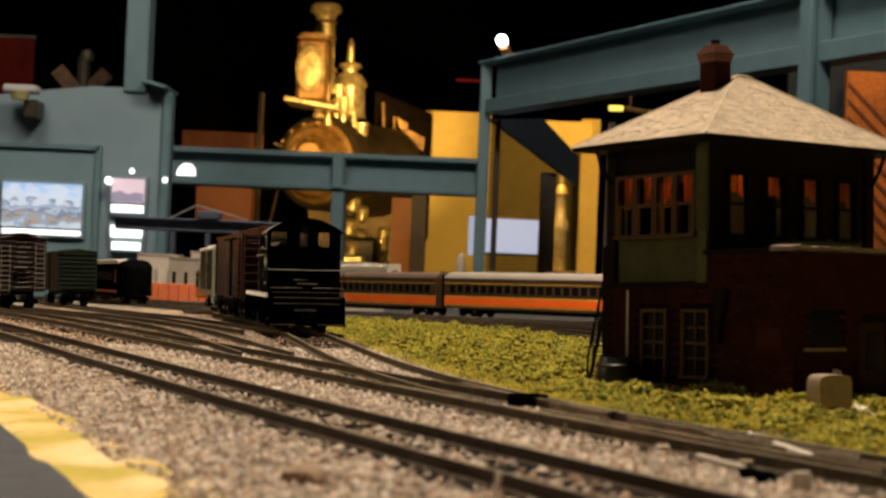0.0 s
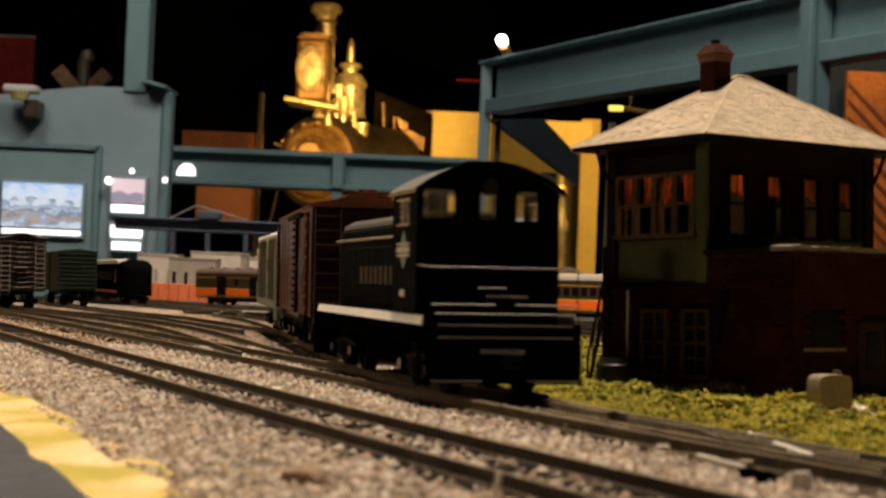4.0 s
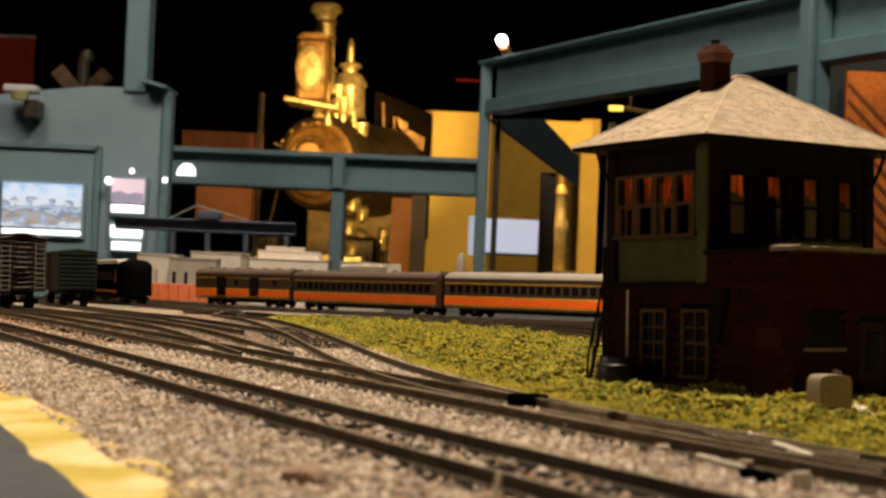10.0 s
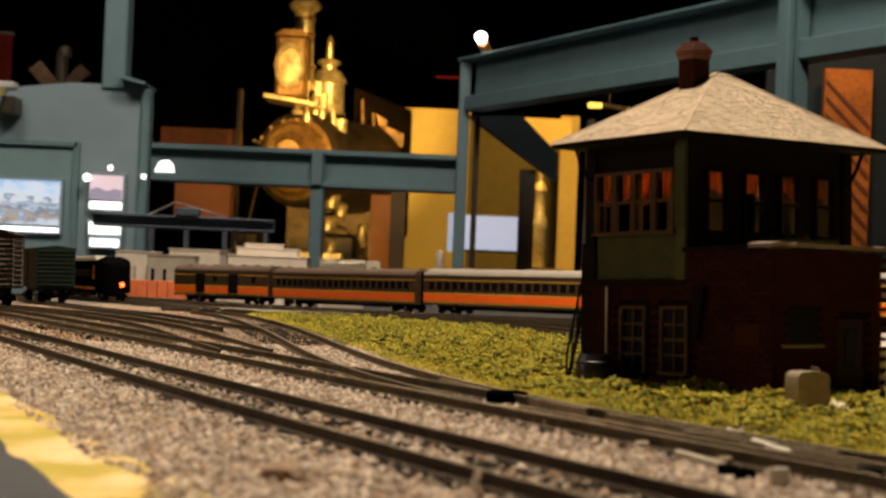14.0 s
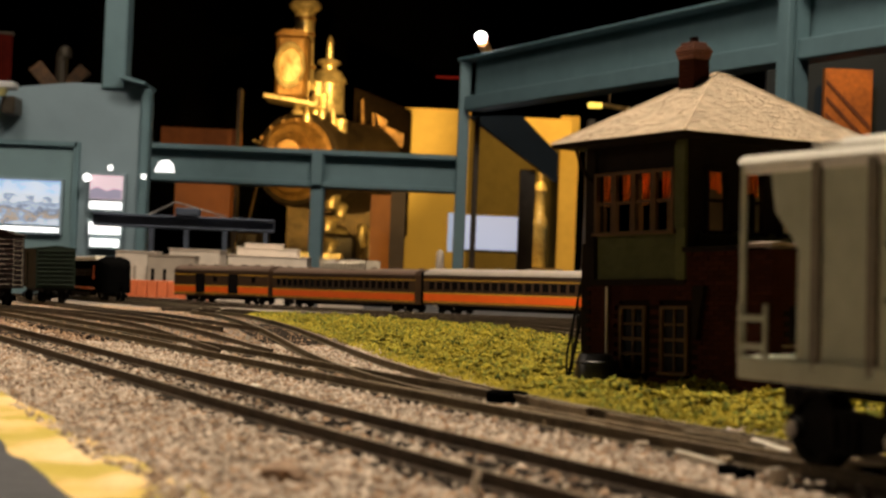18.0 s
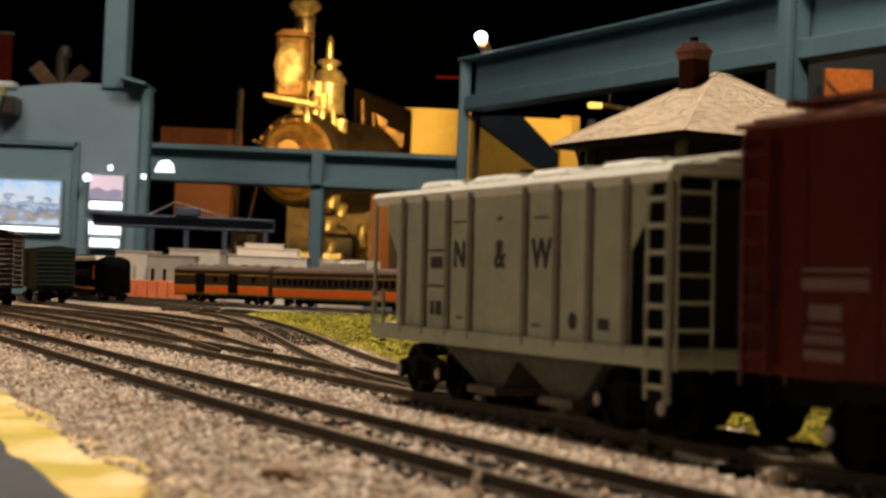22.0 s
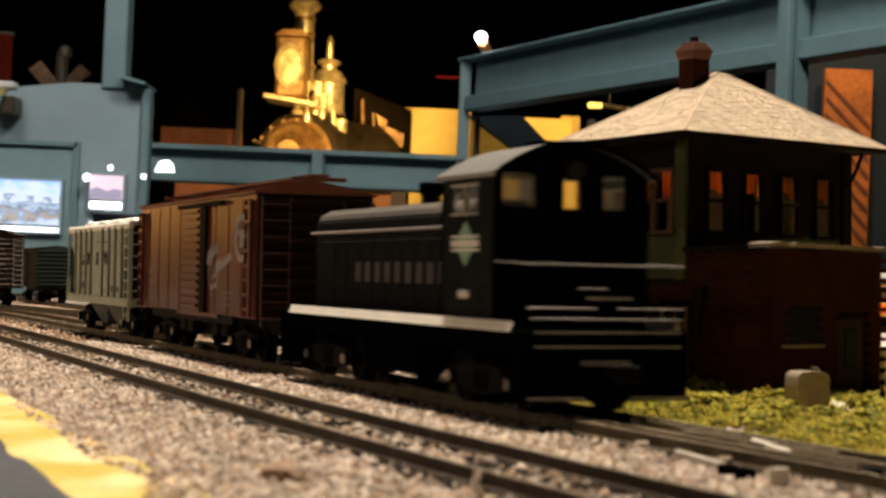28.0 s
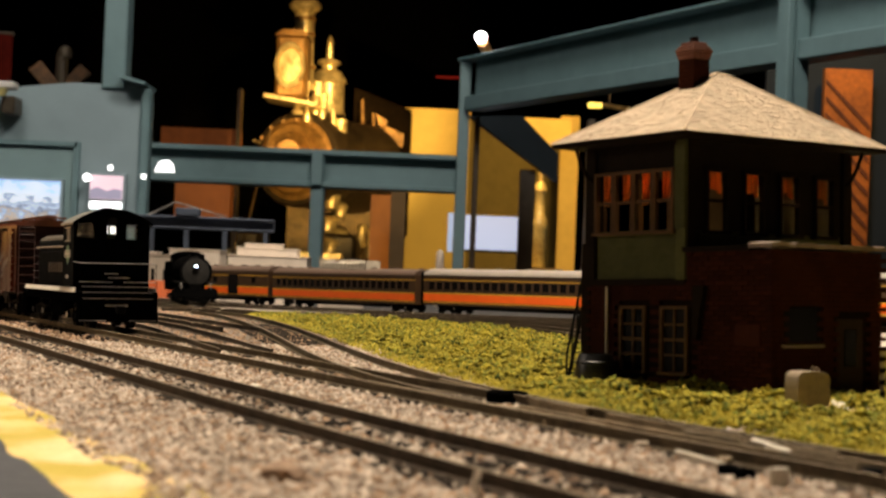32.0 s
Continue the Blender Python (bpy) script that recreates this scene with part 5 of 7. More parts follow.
for u, v, w, h in ((106, 70, 3, 66), (128, 60, 2.5, 50), (146, 22, 7, 28), (158, 10, 5, 20), (66, 34, 5, 60), (74, 10, 6, 34)):
    part("pipe_run", rod(bm_new(), (E(u, 0)[0], ed + 1.9 if u > 100 else ed + 0.1, E(0, v)[1]), (E(u - 4, 0)[0], ed + 1.9 if u > 100 else ed + 0.1, E(0, v + h)[1]), w * U, 10), M_GOLD if u < 100 or w > 4 else M_BRONZE, eng, k=1.0)
b = bm_new()
lathe(b, [(30 * U, 0), (27 * U, 8 * U), (26 * U, 58 * U), (30 * U, 62 * U), (28 * U, 68 * U), (20 * U, 82 * U), (12 * U, 86 * U), (12 * U, 92 * U), (20 * U, 96 * U), (18 * U, 102 * U), (6 * U, 106 * U), (5 * U, 134 * U), (6 * U, 136 * U), (2 * U, 150 * U)], 24)
dome = part("sand_dome", b, M_GOLD, eng, "gold-lit dome and bell", k=1.0, smooth=True)
dome.matrix_basis = pose(E(41, 0)[0], ed + 1.3, E(0, 96)[1]) @ Matrix.Diagonal((1.15, 1.15, 1.0, 1))
for x, z0, z1, w, d in ((30, 62, 118, 8, 0.1), (44, 56, 92, 7, 0.0), (18, 66, 100, 6, -0.1), (2, 78, 100, 9, -0.15), (58, 52, 84, 9, 0.4)):
    b = bm_new()
    lathe(b, [(w * U, z0 * U), (w * U * 1.25, (z0 + 6) * U), (w * U * 0.8, (z0 + z1) / 2 * U), (w * U * 1.1, (z1 - 6) * U), (w * U * 0.7, z1 * U)], 14)
    part("steam_fitting", b, M_GOLD, eng, k=1.0, smooth=True).matrix_basis = pose(E(x, 0)[0], ed + d, EZ)
for x, z, r, d in ((66, -70, 15, 0.2), (82, -86, 12, 0.4), (62, -112, 17, 0.1), (84, -132, 14, 0.2), (70, -150, 19, 0.0)):
    b = bm_new()
    lathe(b, [(r * 0.5 * U, 14 * U), (r * U, 10 * U), (r * 0.85 * U, -4 * U), (r * U, -10 * U), (r * 0.6 * U, -16 * U)], 14)
    part("pipe_joint", b, M_GOLD, eng, k=1.0, smooth=True).matrix_basis = pose(E(x, 0)[0], ed + d, E(0, z)[1], 12, 8, 0)
b = bm_new()
prism(b, [(E(84, 0)[0], E(0, 162)[1]), (E(120, 0)[0], E(0, 150)[1]), (E(196, 0)[0], E(0, 122)[1]), (E(196, 0)[0], E(0, -120)[1]), (E(84, 0)[0], E(0, -60)[1])], ed + 2.2, ed + 3.0, "y")
part("boiler_jacket", b, M_JACKET, eng, k=1.0)

for k in range(9):
    a = radians(10 + 20 * k)
    b = bm_new()
    rod(b, (E(70 * math.cos(a), 0)[0], ed - 0.05, E(0, 70 * math.sin(a))[1]), (E(70 * math.cos(a), 0)[0], ed - 0.12, E(0, 70 * math.sin(a))[1]), 3 * U, 8)
    part("door_bolt", b, M_BRONZE, eng, k=1.0)
for s in (-1, 1):
    b = bm_new()
    box(b, E(s * 85 - 30, 0)[0], E(s * 85 + 30, 0)[0], ed - 0.1, ed + 1.2, E(0, -230)[1], E(0, -130)[1], 0.06)
    part("cylinder_block", b, M_BOILER, eng, k=1.0)
    part("stay_rod", rod(bm_new(), (E(s * 45, 0)[0], ed - 0.1, E(0, 50)[1]), (E(s * 70, 0)[0], ed - 1.2, E(0, -160)[1]), 1.6 * U, 8), M_IRON, eng, k=1.0)
    part("handrail", rod(bm_new(), (E(s * 76, 0)[0], ed, E(0, 30)[1]), (E(s * 76 + 120, 0)[0], ed + 4, E(0, 30)[1]), 2 * U, 8), M_GOLD, eng, k=1.0)
part("buffer_beam", box(bm_new(), E(-100, 0)[0], E(100, 0)[0], ed - 1.3, ed - 1.0, E(0, -200)[1], E(0, -165)[1], 0.02), M_GOLD, eng, k=1.0)
for k in range(9):
    u = -100 + k * 25
    part("pilot_slat", rod(bm_new(), (E(u, 0)[0], ed - 1.2, E(0, -200)[1]), (E(u * 0.3, 0)[0], ed - 2.3, E(0, -290)[1]), 4 * U, 6), M_IRON, eng, k=1.0)
# Added plate, paler than the jacket, fills the engine's lit lower side.
M_FILLPLATE = material("dull_olive_iron", (0.12, 0.078, 0.03), 0.55, 0.2, 4, 0.7, 0.4)
part("running_skirt", prism(bm_new(), [(E(-30, 0)[0], E(0, -70)[1]), (E(190, 0)[0], E(0, -60)[1]), (E(190, 0)[0], E(0, -230)[1]), (E(-30, 0)[0], E(0, -230)[1])], ed + 1.6, ed + 1.8, "y"), M_FILLPLATE, eng, "dull olive plate added below the boiler", k=1.0)
for u, v, w, h in ((112, -150, 10, 44), (128, -170, 7, 60), (104, -190, 12, 30), (140, -120, 6, 40)):
    part("valve_gear", lathe(bm_new(), [(w * U, 0), (w * 1.2 * U, 5 * U), (w * 0.7 * U, h * 0.5 * U), (w * U, (h - 6) * U), (w * 0.5 * U, h * U)], 14), M_GOLD, eng, k=1.0, smooth=True).matrix_basis = pose(E(u, 0)[0], ed + 1.3, E(0, v)[1], 0, 6, 0)
b = bm_new()
box(b, E(95, 0)[0], E(230, 0)[0], ed + 5.5, ed + 7.5, E(0, -100)[1], E(0, 85)[1], 0.05)
part("cab", b, M_BOILER, eng, k=1.0)
part("frame", box(bm_new(), E(-90, 0)[0], E(120, 0)[0], ed - 0.9, ed + 7, E(0, -330)[1], E(0, -200)[1]), M_IRON, eng, k=1.0)

# a tall gold shape on a plinth, added behind the glass
g2 = hall_thing("engine_exhibit", "tall gold shape added behind the glass", "exhibit")
b = bm_new()
k2 = 0.004
lathe(b, [(13 * k2, 0), (12 * k2, 26 * k2), (14 * k2, 34 * k2), (13 * k2, 62 * k2), (15 * k2, 66 * k2), (13 * k2, 80 * k2), (9 * k2, 88 * k2), (8 * k2, 120 * k2), (11 * k2, 126 * k2), (8 * k2, 138 * k2), (4 * k2, 142 * k2), (4 * k2, 160 * k2)], 20)
o2 = part("exhibit_body", b, M_BRASS, g2, k=1.0, smooth=True)
o2.matrix_basis = pose(0.617, 11.0, 0.099)
part("plinth", box(bm_new(), 0.499, 0.739, 10.8, 11.3, FZ, 0.102, 0.02), M_IRON, g2, k=1.0)

# hall lights, sources unseen: gold wash on the engine, cool wash on the steel and the gable
lamp("engine_spot", "SPOT", (-0.6, 15.0, 0.2), (-1.9, 24.0, 2.2), 5600, (1.0, 0.56, 0.14), 0.12, 26, 0.5)
lamp("engine_spot_side", "SPOT", (1.6, 15.0, 3.6), (-1.75, 24.5, 2.3), 9000, (1.0, 0.58, 0.16), 0.15, 16, 0.6)
# Two fills added to brighten the ochre wall and what stands behind the glass.
lamp("ochre_wall_spot", "SPOT", (2.0, 20.0, 5.0), (0.6, 27.0, 0.5), 1900, GOLD, 0.3, 46, 0.7)
lamp("glass_room_lamp", "SPOT", (0.3, 9.9, 2.4), (0.4, 12.5, 0.0), 330, GOLD, 0.2, 110, 0.7)
lamp("steel_wash", "AREA", (0.5, 4.0, 3.6), (0.2, 9.0, 0.8), 96, COOL, 1.2)
lamp("gable_wash", "AREA", (-2.2, 4.6, 3.2), (-2.2, 7.6, 0.6), 41, COOL, 1.0)

# weak warm fills added, sources unseen, on the wood panelling and the orange door, and a dim red sign high in the dark
lamp("panel_lamp", "SPOT", (-3.4, 17.0, 3.0), (-3.6, 20.0, 1.2), 50, (1.0, 0.5, 0.15), 0.2, 50, 0.6)
lamp("orange_door_lamp", "SPOT", (1.9, 6.6, 2.0), (1.8, 7.6, 0.4), 56, (1.0, 0.55, 0.17), 0.1, 80, 0.7)
rs = hall_thing("exit_sign", "dim red lit sign high on the dark wall", "sign")
part("sign_box", box(bm_new(), -0.155, 0.1, 15, 15.1, 1.77, 1.81, 0.004), M_HALL, rs, k=1.0)
part("sign_face", box(bm_new(), -0.135, 0.09, 14.99, 15.005, 1.78, 1.802), material("dim_red_sign", (0.12, 0.004, 0.002), 0.9, glow=0.6), rs, k=1.0)

# ---- model town at the back of the table ----


def model_block(u0, u1, z0, z1, y0, y1, mat, label, steps=()):
    t = hall_thing("model_building", label, "model building", "model town")
    b = bm_new()
    box(b, u0, u1, y0, y1, z0, z1, 0.001)
    wall = part("wall", b, mat, t, k=1.0)
    b = bm_new()
    box(b, u0 - 0.001, u1 + 0.001, y0 - 0.001, y1, z1, z1 + 0.002)
    part("roof", b, mat, t, k=1.0)
    n = max(2, int((u1 - u0) / 0.02))
    for k in range(n):
        x = u0 + (u1 - u0) * (k + 0.5) / n
        part("window", box(bm_new(), x - 0.003, x + 0.003, y0 - 0.0012, y0 + 0.001, z0 + (z1 - z0) * 0.45, z0 + (z1 - z0) * 0.72), M_MODELG if mat is M_MODELW else M_WINDOW, wall, k=1.0)
    return t


BZ = -0.045
model_block(-0.504, -0.411, BZ, 0.053, 3.1, 3.2, M_MODELW, "low white model building")
model_block(-0.396, -0.250, BZ, 0.046, 3.1, 3.2, M_MODELW, "long white stepped model building")
model_block(-0.384, -0.271, BZ, 0.061, 3.13, 3.2, M_MODELW, "white model building storey set back")
model_block(-0.373, -0.303, BZ, 0.069, 3.16, 3.2, M_MODELW, "top storey of the white model building")
model_block(-0.526, -0.442, BZ, 0.040, 3.0, 3.06, M_MODELG, "grey model building with small panes")
model_block(-0.593, -0.521, BZ, 0.045, 3.05, 3.12, M_MODELW, "pale plaster model town building")
model_block(-0.213, -0.136, BZ, 0.044, 2.9, 2.95, M_MODELG, "low grey model building with small panes")
wallr = hall_thing("red_barrier", "orange-red low barrier wall along the back of the yard", "barrier")
for k in range(8):
    u0 = -0.505 + k * 0.0165
    part("barrier_panel", box(bm_new(), u0, u0 + 0.0155, 2.7, 2.71, -0.06, -0.002, 0.0008), M_REDWALL, wallr, k=1.0)
b = bm_new()
lathe(b, [(0.008, BZ), (0.008, 0.056), (0.0065, 0.068), (0.003, 0.074)], 14)
solid("model_silo", b, M_MODELG, "small grey model silo with a domed cap", "model silo", k=1.0, smooth=True, m=LEAN @ pose(-0.006, 3.2, 0))

# slate-blue model gantry
gn = hall_thing("model_gantry", "slate-blue model bridge gantry on posts", "model bridge")
gz0, gz1 = 0.093, 0.135
part("girder", beam(bm_new(), -0.796, -0.385, gz0 + 0.012, gz1, 3.8, 3.84, 0.006, 0.01), M_BLUE, gn, k=1.0)
for u in (-0.661, -0.582, -0.495, -0.403):
    part("post", box(bm_new(), u - 0.005, u + 0.005, 3.8, 3.82, -0.12, gz0 + 0.012), M_BLUE, gn, k=1.0)
b = bm_new()
box(b, -0.607, -0.556, 3.79, 3.84, gz1, 0.149 + 0.004, 0.002)
part("cabin", b, M_BLUE, gn, k=1.0)
for u0, v0, u1, v1 in ((-0.680, 0.129, -0.611, 0.166), (-0.611, 0.166, -0.495, 0.137)):
    part("stay", rod(bm_new(), (u0, 3.81, v0), (u1, 3.81, v1), 0.0016, 6), M_GREY_LINE, gn, k=1.0)
b = bm_new()
box(b, -1.6, 1.6, 3.0, 4.2, -0.16, -0.12)
solid("back_table", b, M_FLOOR, "dark back shelf of the layout", "table", kind="structure", k=1.0)

# ---- rolling stock: x is forward, the seen side is -y, z = 0 on the rail head ----


def wheelset_truck(parent, x, big=5.3, base=10.5, light=False):
    """A four-wheel truck under a car at x."""
    t = new("truck")
    t.parent, t.empty_display_size = parent, 0.005
    t.matrix_basis = pose(x * MM, 0, 0)
    for s in (-1, 1):
        b = bm_new()
        prism(b, [(-base - 2.5, 4.2), (-base - 2.5, 7.0), (-3, 8.4), (3, 8.4), (base + 2.5, 7.0), (base + 2.5, 4.2), (base - 2.5, 3.8), (3, 2.6), (-3, 2.6), (-base + 2.5, 3.8)], s * 11.0, s * 12.6, "y")
        for k in (-1, 1):
            rod(b, (k * base, s * 12.4, 5.2), (k * base, s * 13.6, 5.2), 1.7, 8)
        for k in (-2.2, 0, 2.2):
            rod(b, (k, s * 12.6, 3.2), (k, s * 12.6, 7.4), 0.8, 6)
        part("side_frame", b, M_UNDER, t)
        for k in (-1, 1):
            part("journal_cap", rod(bm_new(), (k * base, s * 13.5, 5.2), (k * base, s * 14.0, 5.2), 1.2, 8), M_STEEL, t, "bright journal cap")
    for k in (-1, 1):
        for s in (-1, 1):
            lip = [(1.0, 0), (big + 0.7, 0), (big + 0.7, 0.6), (big, 0.9), (big, 3.0), (big - 1.0, 3.0), (big - 1.4, 2.3), (1.6, 2.2), (1.4, 3.0), (0.2, 3.0)]
            wheel = part("wheel", lathe(bm_new(), lip, 18), M_STEEL if light else M_UNDER, t)
            wheel.matrix_basis = pose(k * base * MM, s * 7.0 * MM, big * MM, -90 * s, 0, 0)
        part("axle", rod(bm_new(), (k * base, -9, big), (k * base, 9, big), 1.0, 8), M_UNDER, t)
    return t


def coupler(parent, x, s):
    b = bm_new()
    box(b, min(x, x + s * 7), max(x, x + s * 7), -1.2, 1.2, 7.4, 9.6, 0.3)
    box(b, min(x + s * 6, x + s * 10), max(x + s * 6, x + s * 10), -2.2, 1.4, 6.8, 10.2, 0.5)
    part("coupler", b, M_UNDER, parent)


def ladder(parent, x, y, z0, z1, n, w, axis, mat, name="ladder", thick=0.45):
    """Rungs and stiles; axis x for a side ladder, y for an end ladder; centre x, y."""
    b = bm_new()
    for s in (-1, 1):
        p = (x + s * w / 2, y) if axis == "x" else (x, y + s * w / 2)
        rod(b, (*p, z0), (*p, z1), thick, 6)
    frame_ = part(name, b, mat, parent)
    hx, hy = (w / 2, thick) if axis == "x" else (thick, w / 2)
    rung = mesh_of("rung", box(bm_new(), -hx, hx, -hy, hy, -thick, thick), mat, MM)
    for k in range(n):
        part("rung", rung, mat, frame_).matrix_basis = pose(x * MM, y * MM, (z0 + (z1 - z0) * (k + 0.5) / n) * MM)
    return frame_


def boxcar():
    t = thing("boxcar", "brown-red model boxcar with ribbed door and white lettering", "boxcar", "switching train")
    L, Wd, Z0, Z1 = 74.7, 16.9, 12.6, 47.6
    part("body", box(bm_new(), -L, L, -Wd, Wd, Z0, Z1, 0.3), M_BOXCAR, t)
    for s in (-1, 1):
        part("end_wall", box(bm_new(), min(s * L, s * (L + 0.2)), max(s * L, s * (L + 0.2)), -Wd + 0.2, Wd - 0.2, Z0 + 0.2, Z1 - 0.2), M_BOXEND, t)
    b = bm_new()
    prism(b, [(-Wd - 0.8, Z1 - 0.4), (-Wd - 0.8, Z1 + 0.3), (0, Z1 + 3.6), (Wd + 0.8, Z1 + 0.3), (Wd + 0.8, Z1 - 0.4)], -L - 1.0, L + 1.0)
    roof = part("roof", b, M_BOXROOF, t)
    for k in range(15):
        x = -L + 4 + k * (2 * L - 8) / 14
        b = bm_new()
        prism(b, [(-Wd - 0.9, Z1 + 0.2), (-Wd - 0.9, Z1 + 0.7), (0, Z1 + 4.1), (Wd + 0.9, Z1 + 0.7), (Wd + 0.9, Z1 + 0.2), (0, Z1 + 3.5)], x - 0.5, x + 0.5)
        part("roof_rib", b, M_BOXROOF, roof)
    rw = part("running_board", box(bm_new(), -L - 3, L + 3, -2.9, 2.9, Z1 + 4.6, Z1 + 5.3), M_BOXROOF, t)
    for x in (-L - 1.5, L + 1.5):
        part("board_bracket", box(bm_new(), x - 0.8, x + 0.8, -8, 8, Z1 + 3.4, Z1 + 4.5), M_BOXROOF, rw)
    for x in (-45, 0, 45):
        part("board_saddle", box(bm_new(), x - 0.6, x + 0.6, -2.5, 2.5, Z1 + 3.2, Z1 + 4.6), M_BOXROOF, rw)
    for s in (-1, 1):
        part("side_sill", box(bm_new(), -L + 22, L - 22, min(s * Wd, s * (Wd + 0.3)), max(s * Wd, s * (Wd + 0.3)), Z0 - 2.4, Z0 + 0.2), M_UNDER, t)
        # ribbed door
        door = part("door", box(bm_new(), -7.5, 14, min(s * Wd, s * (Wd + 0.8)), max(s * Wd, s * (Wd + 0.8)), Z0 + 0.5, Z1 - 2.5, 0.1), M_BOXCAR, t, "ribbed sliding door")
        for k in range(13):
            z = Z0 + 1.8 + k * 2.42
            part("door_rib", box(bm_new(), -6.9, 13.4, min(s * (Wd + 0.7), s * (Wd + 1.6)), max(s * (Wd + 0.7), s * (Wd + 1.15)), z, z + 1.0, 0.2), M_BOXCAR, door)
        part("door_track", box(bm_new(), -14, 41, min(s * Wd, s * (Wd + 1.4)), max(s * Wd, s * (Wd + 1.4)), Z1 - 2.4, Z1 - 1.2), M_UNDER, t)
        # Dark strip drawn as the black opening of the part-open door.
        part("door_post", box(bm_new(), 14.4, 20.6, min(s * Wd, s * (Wd + 0.9)), max(s * Wd, s * (Wd + 0.9)), Z0 + 0.3, Z1 - 2.4), M_UNDER, t)
        part("door_rail", box(bm_new(), -14, 38, min(s * Wd, s * (Wd + 1.0)), max(s * Wd, s * (Wd + 1.0)), Z0 - 0.8, Z0 + 0.3), M_BOXCAR, t)
        for x in (-L + 5, L - 5):
            ladder(t, x, s * (Wd + 1.0), Z0 + 0.5, Z1 - 2, 8, 5.5, "x", M_BOXCAR)
        for x in range(-60, 61, 15):
            if not -9 < x < 20:
                part("side_seam", box(bm_new(), x - 0.25, x + 0.25, min(s * Wd, s * (Wd + 0.15)), max(s * Wd, s * (Wd + 0.15)), Z0 + 0.5, Z1 - 1), M_BOXCAR, t)
    for s in (-1, 1):
        for k in range(9):
            z = Z0 + 3 + k * 3.7
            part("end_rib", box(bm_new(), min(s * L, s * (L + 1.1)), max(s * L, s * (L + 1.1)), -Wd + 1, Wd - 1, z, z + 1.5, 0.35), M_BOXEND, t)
        ladder(t, s * (L + 1.6), -Wd + 5, Z0 - 2, Z1 - 1, 8, 8, "y", M_ENDRUNG, "end_ladder", thick=0.24)
        ladder(t, s * (L + 1.6), Wd - 5, Z0 + 1, Z1 - 2, 7, 8, "y", M_ENDRUNG, "end_ladder", thick=0.24)
        part("brake_platform", box(bm_new(), min(s * L, s * (L + 4)), max(s * L, s * (L + 4)), 2, 11, Z0 + 12, Z0 + 12.8), M_BOXROOF, t)
        coupler(t, s * L, s)
        for y in (-Wd + 2, Wd - 2):
            part("sill_step", rod(bm_new(), (s * (L - 4), y, Z0), (s * (L - 4), y, Z0 - 5), 0.5, 6), M_UNDER, t)
    part("underframe", box(bm_new(), -L + 2, L - 2, -9, 9, Z0 - 4.6, Z0 + 0.2), M_UNDER, t)
    for s in (-1, 1):
        part("truss_rod", rod(bm_new(), (-34, s * 8, Z0 - 6.5), (34, s * 8, Z0 - 6.5), 0.5, 6), M_UNDER, t)
    for x in (-30, -20, 12, 24):
        part("brake_box", box(bm_new(), x - 4, x + 4, -12, -6, Z0 - 6.8, Z0 - 2, 0.4), M_UNDER, t)
    part("brake_cylinder", rod(bm_new(), (-14, -6, 8.4), (-4, -6, 8.4), 2.6, 12), M_UNDER, t)
    for x in (-48, 48):
        wheelset_truck(t, x)
    # lettering on the seen side: ring emblem, script bars, number bars
    y = -Wd - 0.22
    b = bm_new()
    n = 28
    rings = []
    for r, rz in ((7.5, 7.0), (5.3, 5.0)):
        rings.append([b.verts.new((60.0 + r * math.cos(2 * math.pi * k / n), y, 35.1 + rz * math.sin(2 * math.pi * k / n))) for k in range(n)])
    for k in range(n):
        b.faces.new((rings[0][k], rings[0][(k + 1) % n], rings[1][(k + 1) % n], rings[1][k]))
    box(b, 55.2, 64.8, y, y + 0.1, 36.0, 37.4)
    box(b, 57.8, 62.2, y, y + 0.1, 32.4, 36.0)
    part("ring_emblem", b, M_LETTER, t, "faded white ring emblem")
    def stroke(bm, pts, w, lift=0.0):
        """A painted line of width w through points (x, z) on the side."""
        for (x0, z0), (x1, z1) in zip(pts, pts[1:]):
            d = Vector((x1 - x0, z1 - z0)).normalized() * (w / 2)
            bm.faces.new([bm.verts.new((u + 1.5, y - lift, v)) for u, v in ((x0 - d.x - d.y, z0 - d.y + d.x), (x0 - d.x + d.y, z0 - d.y - d.x), (x1 + d.x + d.y, z1 + d.y - d.x), (x1 + d.x - d.y, z1 + d.y + d.x))])

    b = bm_new()
    rs = random.Random(4)
    for x0, z0, n, step, rise, h0, h1 in ((19.6, 27.6, 9, 1.5, 0.32, 4.6, 2.8), (29.5, 24.2, 12, 1.55, 0.28, 4.4, 1.7)):
        pts = []
        for k in range(n):
            x, h = x0 + k * step, h0 + (h1 - h0) * k / n
            z = z0 + (x - x0) * rise
            pts += [(x, z + rs.uniform(-0.2, 0.5)), (x + step * 0.6, z + h * rs.uniform(0.7, 1.05))]
        stroke(b, pts, 0.95)
        stroke(b, [(x0 - 0.6, z0), (x0 + n * step, z0 + n * step * rise)], 0.7, 0.02)
    stroke(b, [(24.6, 28.5), (23.2, 26.5), (22.6, 24), (23.0, 22), (24.4, 20.8), (26.6, 20.6), (29, 21.6), (31.6, 21.0), (32.6, 23), (32.2, 25.4), (29.6, 24.4), (26.4, 23.4)], 1.3, 0.04)
    part("script_lettering", b, M_LETTER, t, "unreadable white script lettering")
